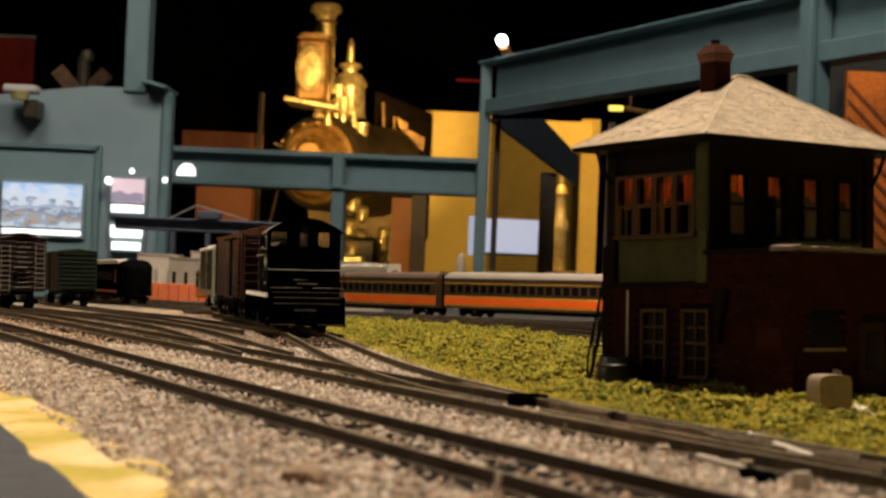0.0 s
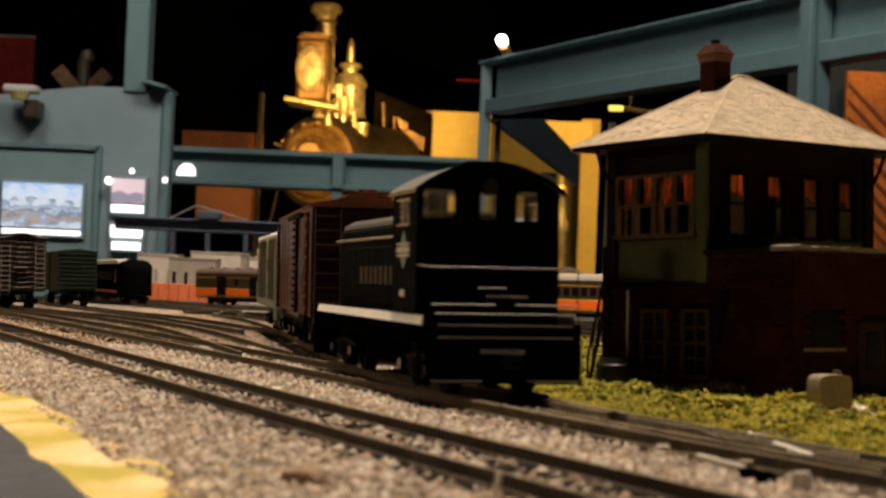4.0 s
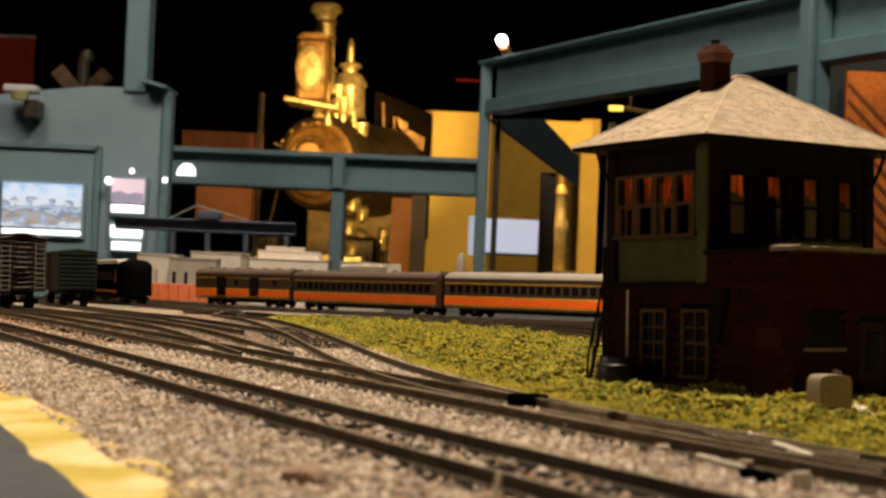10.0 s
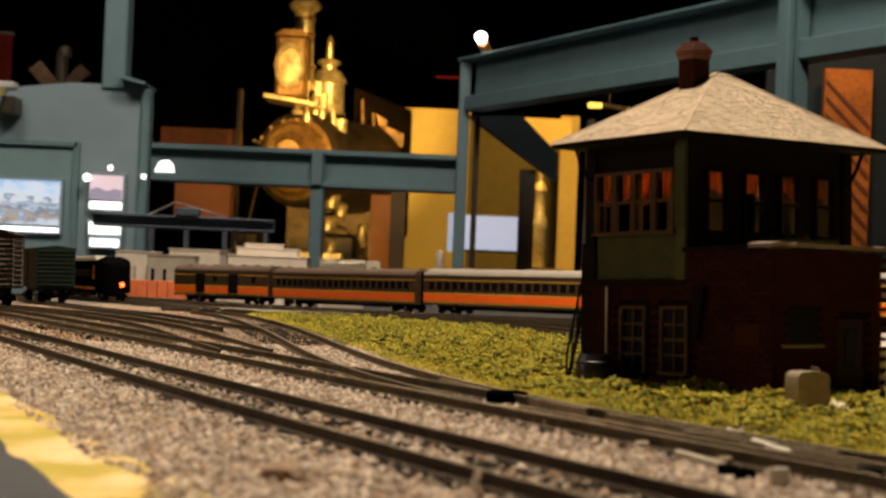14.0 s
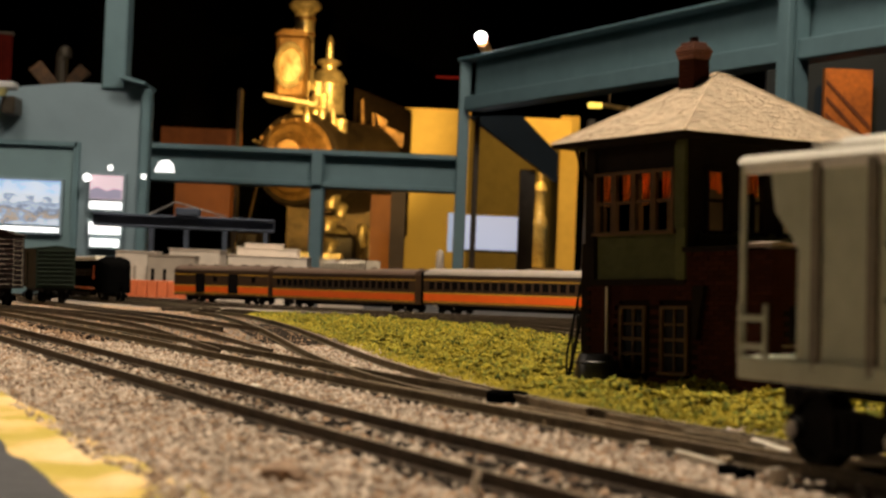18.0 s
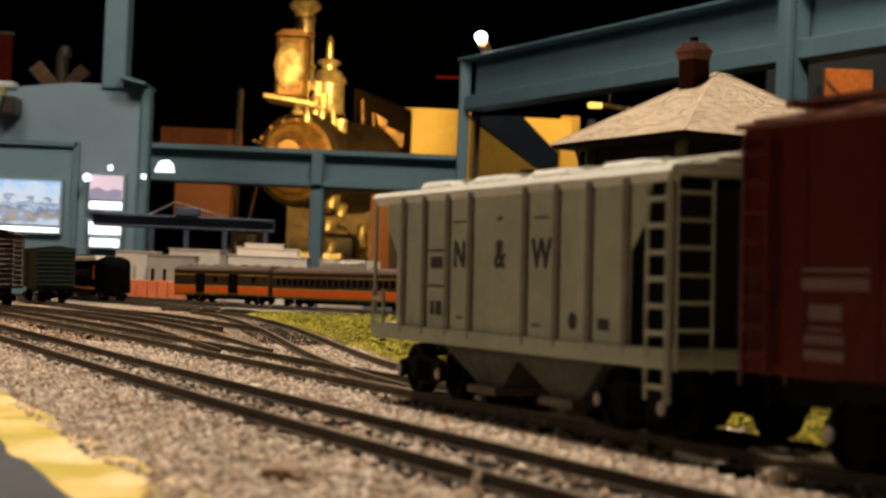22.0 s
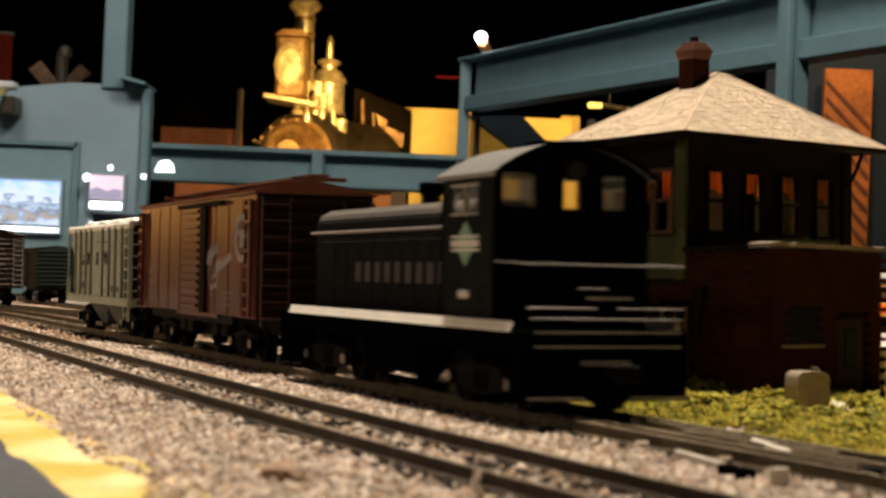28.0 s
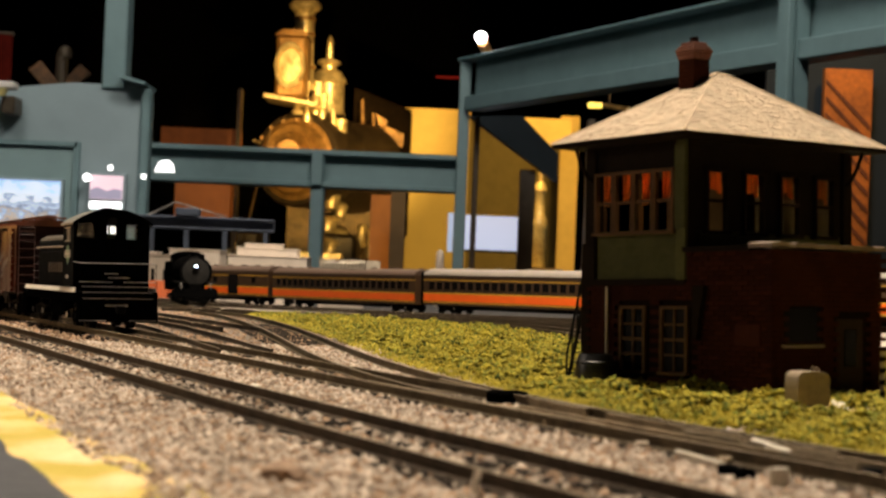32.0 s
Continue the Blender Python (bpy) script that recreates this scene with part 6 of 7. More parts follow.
    for x0, x1, z0, z1 in ((-60.5, -46.5, 27.0, 27.5), (-60.5, -46.5, 24.6, 26.2), (-59, -52, 20.6, 22.6), (-59, -52, 19.2, 19.6), (-60, -51.5, 17.4, 18.6), (-60, -51.5, 15.2, 16.6), (38.5, 50, 18.9, 19.8), (39.5, 47, 17.2, 18.2), (38.5, 50, 15.4, 16.2)):
        b = bm_new()
        b.faces.new([b.verts.new(p) for p in ((x0, y, z0), (x1, y, z0), (x1, y, z1), (x0, y, z1))])
        part("data_bar", b, M_FAINT, t, "small unreadable white data bar")
    return t


def hopper():
    t = thing("covered_hopper", "light grey two-bay covered hopper car with black initials", "hopper car", "switching train")
    L, Wd, Z0, Z1 = 63.3, 16.6, 12.4, 42.2
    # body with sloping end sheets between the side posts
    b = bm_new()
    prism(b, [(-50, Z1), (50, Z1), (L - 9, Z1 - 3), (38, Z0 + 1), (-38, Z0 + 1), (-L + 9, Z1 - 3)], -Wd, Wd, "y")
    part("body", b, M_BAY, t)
    for s in (-1, 1):
        b = bm_new()
        for x0, x1 in ((-50, 50),):
            prism(b, [(-57, Z1 - 0.2), (57, Z1 - 0.2), (55.5, Z1 - 7), (50.4, Z1 - 12), (50.4, Z0 + 2), (-50.4, Z0 + 2), (-50.4, Z1 - 12), (-55.5, Z1 - 7)], s * Wd, s * (Wd + 0.3), "y")
        part("side_sheet", b, M_HOPPER, t)
        for x in (-46, -34.5, -22.5, -11.5, 12.5, 25, 37, 49.5):
            part("side_rib", box(bm_new(), x - 0.9, x + 0.9, min(s * (Wd + 0.2), s * (Wd + 1.0)), max(s * (Wd + 0.2), s * (Wd + 1.0)), Z0 + 1, Z1 - 0.4, 0.15), M_HOPRIB, t)
        part("side_sill", box(bm_new(), -L, L, min(s * (Wd - 1), s * (Wd + 1.0)), max(s * (Wd - 1), s * (Wd + 1.0)), Z0 - 0.6, Z0 + 2.6, 0.2), M_HOPPER, t)
        part("top_chord", box(bm_new(), -L, L, min(s * (Wd - 1), s * (Wd + 0.7)), max(s * (Wd - 1), s * (Wd + 0.7)), Z1 - 1.4, Z1 + 0.4, 0.2), M_ROOFPALE, t)
        for e in (-1, 1):
            part("corner_post", box(bm_new(), min(e * L, e * (L - 1.0)), max(e * L, e * (L - 1.0)), min(s * (Wd + 0.1), s * (Wd + 0.8)), max(s * (Wd + 0.1), s * (Wd + 0.8)), Z0 - 6 if e == 1 else Z0, Z1, 0.15), M_HOPPER, t)
            ladder(t, e * (L - 3.6), s * (Wd + 0.9), Z0 - 5.5 if e == 1 else Z0 + 2, Z1 - 2 if e == 1 else Z0 + 10, 8 if e == 1 else 2, 6.0, "x", M_HOPPER, thick=0.42)
    for e in (-1, 1):
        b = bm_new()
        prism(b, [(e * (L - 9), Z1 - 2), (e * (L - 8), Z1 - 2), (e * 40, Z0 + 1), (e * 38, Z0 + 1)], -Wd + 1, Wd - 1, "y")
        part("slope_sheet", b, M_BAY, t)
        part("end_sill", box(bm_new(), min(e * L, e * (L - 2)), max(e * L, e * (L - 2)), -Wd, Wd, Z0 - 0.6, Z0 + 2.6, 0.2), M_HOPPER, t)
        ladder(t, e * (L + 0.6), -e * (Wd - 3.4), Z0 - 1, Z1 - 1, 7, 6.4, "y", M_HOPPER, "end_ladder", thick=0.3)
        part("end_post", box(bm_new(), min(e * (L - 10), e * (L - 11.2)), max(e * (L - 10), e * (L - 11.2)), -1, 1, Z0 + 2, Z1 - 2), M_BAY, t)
        coupler(t, e * L, e)
    b = bm_new()
    prism(b, [(-Wd - 1.2, Z1 + 0.1), (-Wd - 0.3, Z1 + 1.2), (0, Z1 + 2.2), (Wd + 0.3, Z1 + 1.2), (Wd + 1.2, Z1 + 0.1)], -L - 0.3, L + 0.3)
    part("roof", b, M_ROOFPALE, t)
    rw = part("running_board", box(bm_new(), -L - 3, L + 3, -2.6, 2.6, Z1 + 3.4, Z1 + 4.0), M_ROOFPALE, t)
    for k in range(5):
        x = -L + 10 + k * (2 * L - 20) / 4
        part("board_saddle", box(bm_new(), x - 0.5, x + 0.5, -2.2, 2.2, Z1 + 1.6, Z1 + 3.4), M_HOPRIB, rw)
    for x in (-40, -13, 13, 40):
        for s in (-1, 1):
            h = part("roof_hatch", box(bm_new(), x - 7.5, x + 7.5, s * 8.8 - 4.5, s * 8.8 + 4.5, Z1 + 1.0, Z1 + 3.1, 0.95), M_ROOFPALE, t)
            part("hatch_batten", box(bm_new(), x - 8.5, x + 8.5, s * 8.8 - 0.6, s * 8.8 + 0.6, Z1 + 2.9, Z1 + 3.4), M_HOPPER, h)
    for x in (-16, 16):
        b = bm_new()
        v0 = [b.verts.new((x + dx, dy, Z0)) for dx, dy in ((-20, -13), (20, -13), (20, 13), (-20, 13))]
        v1 = [b.verts.new((x + dx, dy, 3.6)) for dx, dy in ((-5, -10), (5, -10), (5, 10), (-5, 10))]
        b.faces.new(v0[::-1]), b.faces.new(v1)
        for k in range(4):
            b.faces.new((v0[k], v0[(k + 1) % 4], v1[(k + 1) % 4], v1[k]))
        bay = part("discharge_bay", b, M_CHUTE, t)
        part("outlet_gate", box(bm_new(), x - 6.5, x + 6.5, -12.5, 12.5, 2.4, 4.0, 0.2), M_HOPRIB, bay)
    part("centre_sill", box(bm_new(), -L + 1, L - 1, -3, 3, Z0 - 3.4, Z0), M_UNDER, t)
    for x in (-45, 45):
        wheelset_truck(t, x, light=False)
    face = Wd + 0.45
    for ch, x in (("N", -17.0), ("&", 1.5), ("W", 18.8)):
        words("initial_letter", ch, 7.8 * MM, M_INK, t, pose(x * MM, -face * MM, 29.5 * MM, 90, 0, 0), 0.95)
    for x0, x1, z0, z1 in ((-32.6, -24.4, 30.4, 30.9), (-31.6, -25.4, 27.0, 29.4), (-32.6, -24.4, 23.2, 23.7), (-31.4, -29.2, 17.6, 20.4), (-28.6, -25.6, 17.6, 20.4), (-20.5, -14, 36, 36.4), (15.5, 22, 36, 36.4), (0.5, 2.5, 36, 36.8), (-18, -15, 17.2, 17.7), (15, 19, 16.8, 17.3), (40, 44, 17, 19)):
        b = bm_new()
        b.faces.new([b.verts.new(p) for p in ((x0, -face, z0), (x1, -face, z0), (x1, -face, z1), (x0, -face, z1))])
        part("data_bar", b, M_INK, t, "small unreadable black data bar")
    b = bm_new()
    rod(b, (31, -face + 0.1, 18.2), (31, -face - 0.05, 18.2), 1.5, 14)
    part("round_label", b, M_INK, t)
    return t


def switcher():
    """End-cab switching engine; x = 0 at the cab's end wall, the hood runs to -x."""
    t = thing("switcher_engine", "black end-cab diesel switcher engine with white sill stripe", "locomotive", "switching train")
    cab0, CW, EV, PK = -26.0, 16.5, 45.4, 51.8
    # underframe
    part("frame", box(bm_new(), -131, 15, -17.2, 17.2, 12.4, 16.0, 0.4), M_BLACK, t)
    for s in (-1, 1):
        part("sill_stripe", prism(bm_new(), [(s * 17.2, 15.5), (s * 18.0, 15.5), (s * 17.3, 17.5), (s * 17.2, 17.5)], -122, 9.9), M_WHITE, t, "white sill stripe")
        part("side_skirt", box(bm_new(), -122, 9, min(s * 16.2, s * 17.1), max(s * 16.2, s * 17.1), 11.4, 15.2), M_BLACK, t)
    # hood with rounded shoulders
    b = bm_new()
    prism(b, [(-11.2, 16), (-11.2, 38.0), (-10.2, 40.0), (-7.5, 41.2), (7.5, 41.2), (10.2, 40.0), (11.2, 38.0), (11.2, 16)], -121, cab0 + 0.3)
    hood = part("hood", b, M_DARK, t, "charcoal hood with rounded top")
    part("hood_top", prism(bm_new(), [(-10.9, 38.9), (-10.4, 40.0), (-7.6, 41.5), (7.6, 41.5), (10.4, 40.0), (10.9, 38.9)], -120.5, cab0 + 0.2), M_HOODTOP, hood, "hood top greyed for the light from above")
    part("radiator_grille", box(bm_new(), -122, -120.6, -8, 8, 22, 38, 0.2), M_BLACK, hood)
    for k in range(8):
        part("grille_bar", box(bm_new(), -122.6, -121.8, -7.6, 7.6, 23 + k * 1.9, 23.8 + k * 1.9), M_BLACK, hood)
    for s in (-1, 1):
        for k in range(9):
            x = -114 + k * 8.8
            part("hood_door", box(bm_new(), x, x + 8.2, min(s * 11.1, s * 11.6), max(s * 11.1, s * 11.6), 18.5, 33.5, 0.15), M_DARK, hood)
        for k in range(9):
            x = -90 + k * 6.4
            part("name_bar", box(bm_new(), x, x + 3.6, min(s * 11.55, s * 11.7), max(s * 11.55, s * 11.7), 23.8, 28.4), M_DIMBAR, hood, "dim grey unreadable letter bar")
        b = bm_new()
        rod(b, (-121, s * 12.6, 35.6), (cab0 - 1, s * 12.6, 35.6), 0.38, 6)
        for k in range(6):
            x = -119 + k * 16.8
            rod(b, (x, s * 11.1, 35.6), (x, s * 12.6, 35.6), 0.3, 5)
        part("handrail", b, M_GREY_LINE, t, "grey handrail along the hood")
    b = bm_new()
    lathe(b, [(2.6, 40), (2.3, 44), (2.3, 48), (2.8, 48.6), (2.8, 51)], 14)
    st = part("exhaust_pipe", b, M_BLACK, t)
    st.matrix_basis = pose(-50 * MM, 0, 0)
    st2 = part("exhaust_pipe", st.data, M_BLACK, t)
    st2.matrix_basis = pose(-72 * MM, 0, -0.004)
    b = bm_new()
    rod(b, (-46, -5, 40.5), (-46, -5, 44.0), 1.2, 8), rod(b, (-48, -5, 44), (-44, -5, 44.5), 1.0, 8, 1.6)
    part("horn", b, M_BLACK, t)
    # cab: walls with real window openings
    holes_end = [(-15.7, -7.6), (-2.6, 1.8), (5.8, 11.6)]
    zw0, zw1 = 38.4, 45.8

    def arch(y):
        return EV + (PK - EV) * (1 - (abs(y) / CW) ** 2.0)

    def wall_x(x0, x1, holes, name, z0=16.0):
        b = bm_new()
        cuts = sorted({-CW, CW, *[q for h in holes for q in h]})
        for a, c in zip(cuts, cuts[1:]):
            n = 4
            for i in range(n):
                y0, y1 = a + (c - a) * i / n, a + (c - a) * (i + 1) / n
                top0, top1 = arch(y0) - 0.3, arch(y1) - 0.3
                if (a, c) in holes:
                    box(b, x0, x1, y0, y1, z0, zw0)
                    prism(b, [(y0, zw1), (y1, zw1), (y1, top1), (y0, top0)], x0, x1)
                else:
                    prism(b, [(y0, z0), (y1, z0), (y1, top1), (y0, top0)], x0, x1)
        bmesh.ops.remove_doubles(b, verts=b.verts, dist=0.001)
        return part(name, b, M_BLACK, t)

    wall_x(-1.0, 0.0, holes_end, "cab_end_wall")
    wall_x(cab0, cab0 + 1.0, [(-15.7, -4.2), (-3.4, 3.4), (4.2, 15.7)], "cab_hood_wall")
    for s in (-1, 1):
        y0, y1 = sorted((s * (CW - 1), s * CW))
        x0, x1 = cab0 + 1.0, -1.0
        h0, h1 = cab0 + 5, -8.0
        for u0, u1, v0, v1 in ((x0, x1, 16, 37.4), (x0, h0, 37.4, EV), (h1, x1, 37.4, EV), (h0, h1, 43.6, EV)):
            part("cab_side_panel", box(bm_new(), u0, u1, y0, y1, v0, v1), M_DARK, t, "charcoal cab side panel")
        b = bm_new()
        for zz in (37.4, 43.2):
            box(b, h0, h1, y0 - 0.2, y1 + 0.2, zz, zz + 0.5)
        box(b, (h0 + h1) / 2 - 0.3, (h0 + h1) / 2 + 0.3, y0 - 0.1, y1 + 0.1, 37.4, 43.6)
        part("side_sash", b, M_GREY_LINE, t)
        pane = part("pane", box(bm_new(), h0, h1, (y0 + y1) / 2 - 0.1, (y0 + y1) / 2 + 0.1, 37.6, 43.4), M_CABPANE, t)
        pane.visible_shadow = False
        # green diamond emblem with a pale band, and number bars
        yy = s * (CW + 0.12)
        b = bm_new()
        b.faces.new([b.verts.new(p) for p in ((-13.6, yy, 36.4), (-8.4, yy, 31.9), (-13.6, yy, 27.4), (-18.8, yy, 31.9))])
        part("diamond_emblem", b, M_GREEN_SIGN, t, "green diamond emblem")
        b = bm_new()
        yb = s * (CW + 0.2)
        for z0, z1 in ((33.0, 33.5), (30.4, 30.9), (31.3, 32.6)):
            b.faces.new([b.verts.new(p) for p in ((-20.4, yb, z0), (-6.8, yb, z0), (-6.8, yb, z1), (-20.4, yb, z1))])
        part("emblem_band", b, M_WHITE, t, "pale band across the emblem")
        b = bm_new()
        b.faces.new([b.verts.new(p) for p in ((-16.5, yb, 21.2), (-11.5, yb, 21.2), (-11.5, yb, 22.8), (-16.5, yb, 22.8))])
        part("number_bars", b, M_WHITE, t, "pale number bars")
    for a, c in holes_end:
        pane = part("pane", box(bm_new(), -0.7, -0.5, a, c, zw0, zw1), M_CABPANE, t)
        pane.visible_shadow = False
        b = bm_new()
        for y in (a, c - 0.4):
            box(b, -0.3, 0.25, y, y + 0.4, zw0, zw1)
        box(b, -0.3, 0.25, a, c, zw0, zw0 + 0.4), box(b, -0.3, 0.25, a, c, zw1 - 0.4, zw1)
        part("end_sash", b, M_BLACK, t)
    b = bm_new()
    out = [(-CW - 0.9 + (2 * CW + 1.8) * k / 20) for k in range(21)]
    prof = [(y, EV + (PK - EV) * (1 - (abs(y) / (CW + 0.9)) ** 2.0)) for y in out]
    prism(b, prof + [(y, z - 0.9) for y, z in reversed(prof)], cab0 - 1.2, 1.4)
    roof = part("cab_roof", b, material("grey_cab_roof", (0.2, 0.195, 0.185), 0.42, 0, 150, 0.3, 0.1), t, "grey arched cab roof", smooth=True)
    # Black rim added so that the roof's front edge reads as unlit.
    part("roof_rim", prism(bm_new(), [(y, z + 0.12) for y, z in prof] + [(y, z - 1.1) for y, z in reversed(prof)], 1.4, 2.0), M_BLACK, roof, "black roof rim for the unlit front edge")
    part("roof_vent", box(bm_new(), -18, -10, -2, 2, PK - 0.2, PK + 0.9, 0.2), M_BLACK, roof)
    part("cab_floor", box(bm_new(), cab0, -1, -CW + 1, CW - 1, 15.8, 16.6), M_BLACK, t)
    part("end_headlight", rod(bm_new(), (-0.4, 0, 46.2), (1.6, 0, 46.2), 1.9, 14), M_DARK, t)
    part("cab_door", box(bm_new(), -0.1, 0.4, -2.9, 2.9, 17, 33, 0.1), M_BLACK, t)
    # end platform, rails, steps and pilot
    for y0, y1, z in ((-16.4, 16.4, 28.0), (-16.4, -2.2, 20.0), (2.2, 16.4, 20.0), (-15.5, 15.8, 18.0), (-6.0, 0.0, 23.6)):
        part("end_handrail", rod(bm_new(), (14.2, y0, z), (14.2, y1, z), 0.2, 6), M_GREY_LINE, t, "grey end platform handrail")
    for y in (-16.4, -2.2, 2.2, 16.4):
        part("rail_post", rod(bm_new(), (14.2, y, 16), (14.2, y, 28), 0.16, 6), M_BLACK, t)
    for s in (-1, 1):
        part("side_handrail", rod(bm_new(), (14.2, s * 16.4, 28), (0.3, s * 16.4, 28.5), 0.16, 6), M_GREY_LINE, t)
    for e, x in ((1, 15), (-1, -131)):
        part("pilot", box(bm_new(), min(x, x - e * 2), max(x, x - e * 2), -16.8, 16.8, 3.0, 14.5, 0.4), M_BLACK, t)
        coupler(t, x, e)
        for s in (-1, 1):
            b = bm_new()
            for k in range(3):
                box(b, min(x - e * 1, x - e * 9), max(x - e * 1, x - e * 9), min(s * 13, s * 17.4), max(s * 13, s * 17.4), 3.0 + k * 4, 3.7 + k * 4)
            for q in (x - e * 1, x - e * 9):
                box(b, q - 0.3, q + 0.3, min(s * 16.9, s * 17.4), max(s * 16.9, s * 17.4), 2.6, 15)
            part("step", b, M_BLACK, t)
            b = bm_new()
            box(b, min(x, x + e * 0.5), max(x, x + e * 0.5), min(s * 5, s * 16.4), max(s * 5, s * 16.4), 3.4, 3.9)
            part("step_edge", b, M_GREY_LINE, t)
    b = bm_new()
    for z in (12.8, 15.4):
        box(b, 15.0, 15.4, -15, 15, z, z + 0.4)
    box(b, 15.0, 15.6, -4.5, 4.5, 21.6, 22.2), box(b, 15.0, 16.2, -5.5, 4.0, 9.6, 10.5)
    part("pilot_trim", b, M_GREY_LINE, t)
    part("fuel_tank", box(bm_new(), -78, -46, -13, 13, 4.2, 12.0, 1.5), M_BLACK, t)
    for x in (-106, -14):
        wheelset_truck(t, x, 5.7, 14)
    return t


def maroon_car():
    """Steel boxcar seen end-on: corrugated end, two ladders and a raised running board."""
    t = thing("maroon_boxcar", "dark maroon boxcar with a corrugated end and rungs painted pale as lit", "boxcar", "standing cars")
    L, Wd, Z0, Z1 = 73, 17.0, 12.5, 50
    part("body", box(bm_new(), -L, L, -Wd, Wd, Z0, Z1, 0.3), M_SLAT, t)
    b = bm_new()
    prism(b, [(-Wd - 0.8, Z1 - 0.2), (-Wd - 0.8, Z1 + 0.6), (0, Z1 + 3.4), (Wd + 0.8, Z1 + 0.6), (Wd + 0.8, Z1 - 0.2)], -L - 1, L + 1)
    part("roof", b, M_BOXEND, t)
    board = part("running_board", box(bm_new(), -L - 3, L + 3, -4.2, 4.2, Z1 + 4.0, Z1 + 4.8, 0.1), M_SLAT, t)
    for s in (-1, 1):
        part("board_bracket", box(bm_new(), min(s * L, s * (L + 2)), max(s * L, s * (L + 2)), -9, 9, Z1 + 2.6, Z1 + 4.0), M_BOXEND, board)
        part("roof_edge", prism(bm_new(), [(-Wd - 0.9, Z1 + 0.5), (-Wd - 0.9, Z1 + 1.0), (0, Z1 + 3.9), (Wd + 0.9, Z1 + 1.0), (Wd + 0.9, Z1 + 0.5), (0, Z1 + 3.3)], min(s * (L + 0.9), s * (L + 1.5)), max(s * (L + 0.9), s * (L + 1.5))), M_LITEDGE, t, "roof edge painted pale as lit")
        for k in range(10):
            z = Z0 + 2 + k * 3.6
            prof = [(s * L, z), (s * (L + 1.2), z + 0.7), (s * (L + 1.2), z + 1.2), (s * L, z + 2.2)]
            part("end_rib", prism(bm_new(), prof, -Wd + 1, Wd - 1, "y"), M_BOXEND, t)
            # Bright strip painted in as light on the top of each rib.
            part("worn_edge", box(bm_new(), min(s * (L + 1.1), s * (L + 1.35)), max(s * (L + 1.1), s * (L + 1.35)), -5 + (k % 3), 6.5 - (k * 2) % 5, z + 0.8, z + 1.25), M_LITEDGE, t)
        for y, z0 in ((-12.2, Z0 - 1), (12.2, Z0 + 0.9)):
            ladder(t, s * (L + 2.2), y, z0, Z1 - 2.4 + z0 - Z0, 10, 6.4, "y", M_LITEDGE, "end_ladder", thick=0.22)
        part("brake_step", box(bm_new(), min(s * L, s * (L + 4)), max(s * L, s * (L + 4)), -6, 3, Z0 + 17, Z0 + 17.7), M_LITEDGE, t)
        for x in range(-60, 61, 15):
            part("side_seam", box(bm_new(), x - 0.3, x + 0.3, min(s * Wd, s * (Wd + 0.3)), max(s * Wd, s * (Wd + 0.3)), Z0, Z1), M_SLAT, t)
        part("door", box(bm_new(), -12, 12, min(s * Wd, s * (Wd + 1)), max(s * Wd, s * (Wd + 1)), Z0 + 1, Z1 - 2, 0.1), M_SLAT, t)
        coupler(t, s * L, s)
    part("underframe", box(bm_new(), -L + 2, L - 2, -9, 9, Z0 - 3, Z0), M_UNDER, t)
    for x in (-50, 50):
        wheelset_truck(t, x)
    return t


def green_car():
    t = thing("green_boxcar", "dark green boxcar with ribbed steel end", "boxcar", "standing cars")
    L, Wd, Z0, Z1 = 73, 16.5, 12.5, 46
    part("body", box(bm_new(), -L, L, -Wd, Wd, Z0, Z1, 0.3), M_GREENCAR, t)
    b = bm_new()
    prism(b, [(-Wd - 0.8, Z1), (-Wd - 0.8, Z1 + 0.6), (0, Z1 + 3), (Wd + 0.8, Z1 + 0.6), (Wd + 0.8, Z1)], -L - 1, L + 1)
    part("roof", b, M_GREENCAR, t)
    for s in (-1, 1):
        for k in range(9):
            z = Z0 + 2 + k * 3.6
            part("end_rib", box(bm_new(), min(s * L, s * (L + 1)), max(s * L, s * (L + 1)), -Wd + 1.5, Wd - 1.5, z, z + 1.6, 0.4), M_GREENCAR, t)
        part("door", box(bm_new(), -10, 10, min(s * Wd, s * (Wd + 0.8)), max(s * Wd, s * (Wd + 0.8)), Z0 + 1, Z1 - 2), M_GREENCAR, t)
        coupler(t, s * L, s)
    part("underframe", box(bm_new(), -L + 2, L - 2, -9, 9, Z0 - 3, Z0), M_UNDER, t)
    for x in (-50, 50):
        wheelset_truck(t, x)
    return t


def coach_profile(w, z0, z1):
    """Rounded passenger-car section (y, z)."""
    n = 12
    arc = [(w * math.cos(a), z1 - 7 + 7 * math.sin(a)) for a in [math.pi * k / n for k in range(n + 1)]]
    return [(w, z0)] + arc + [(-w, z0)]


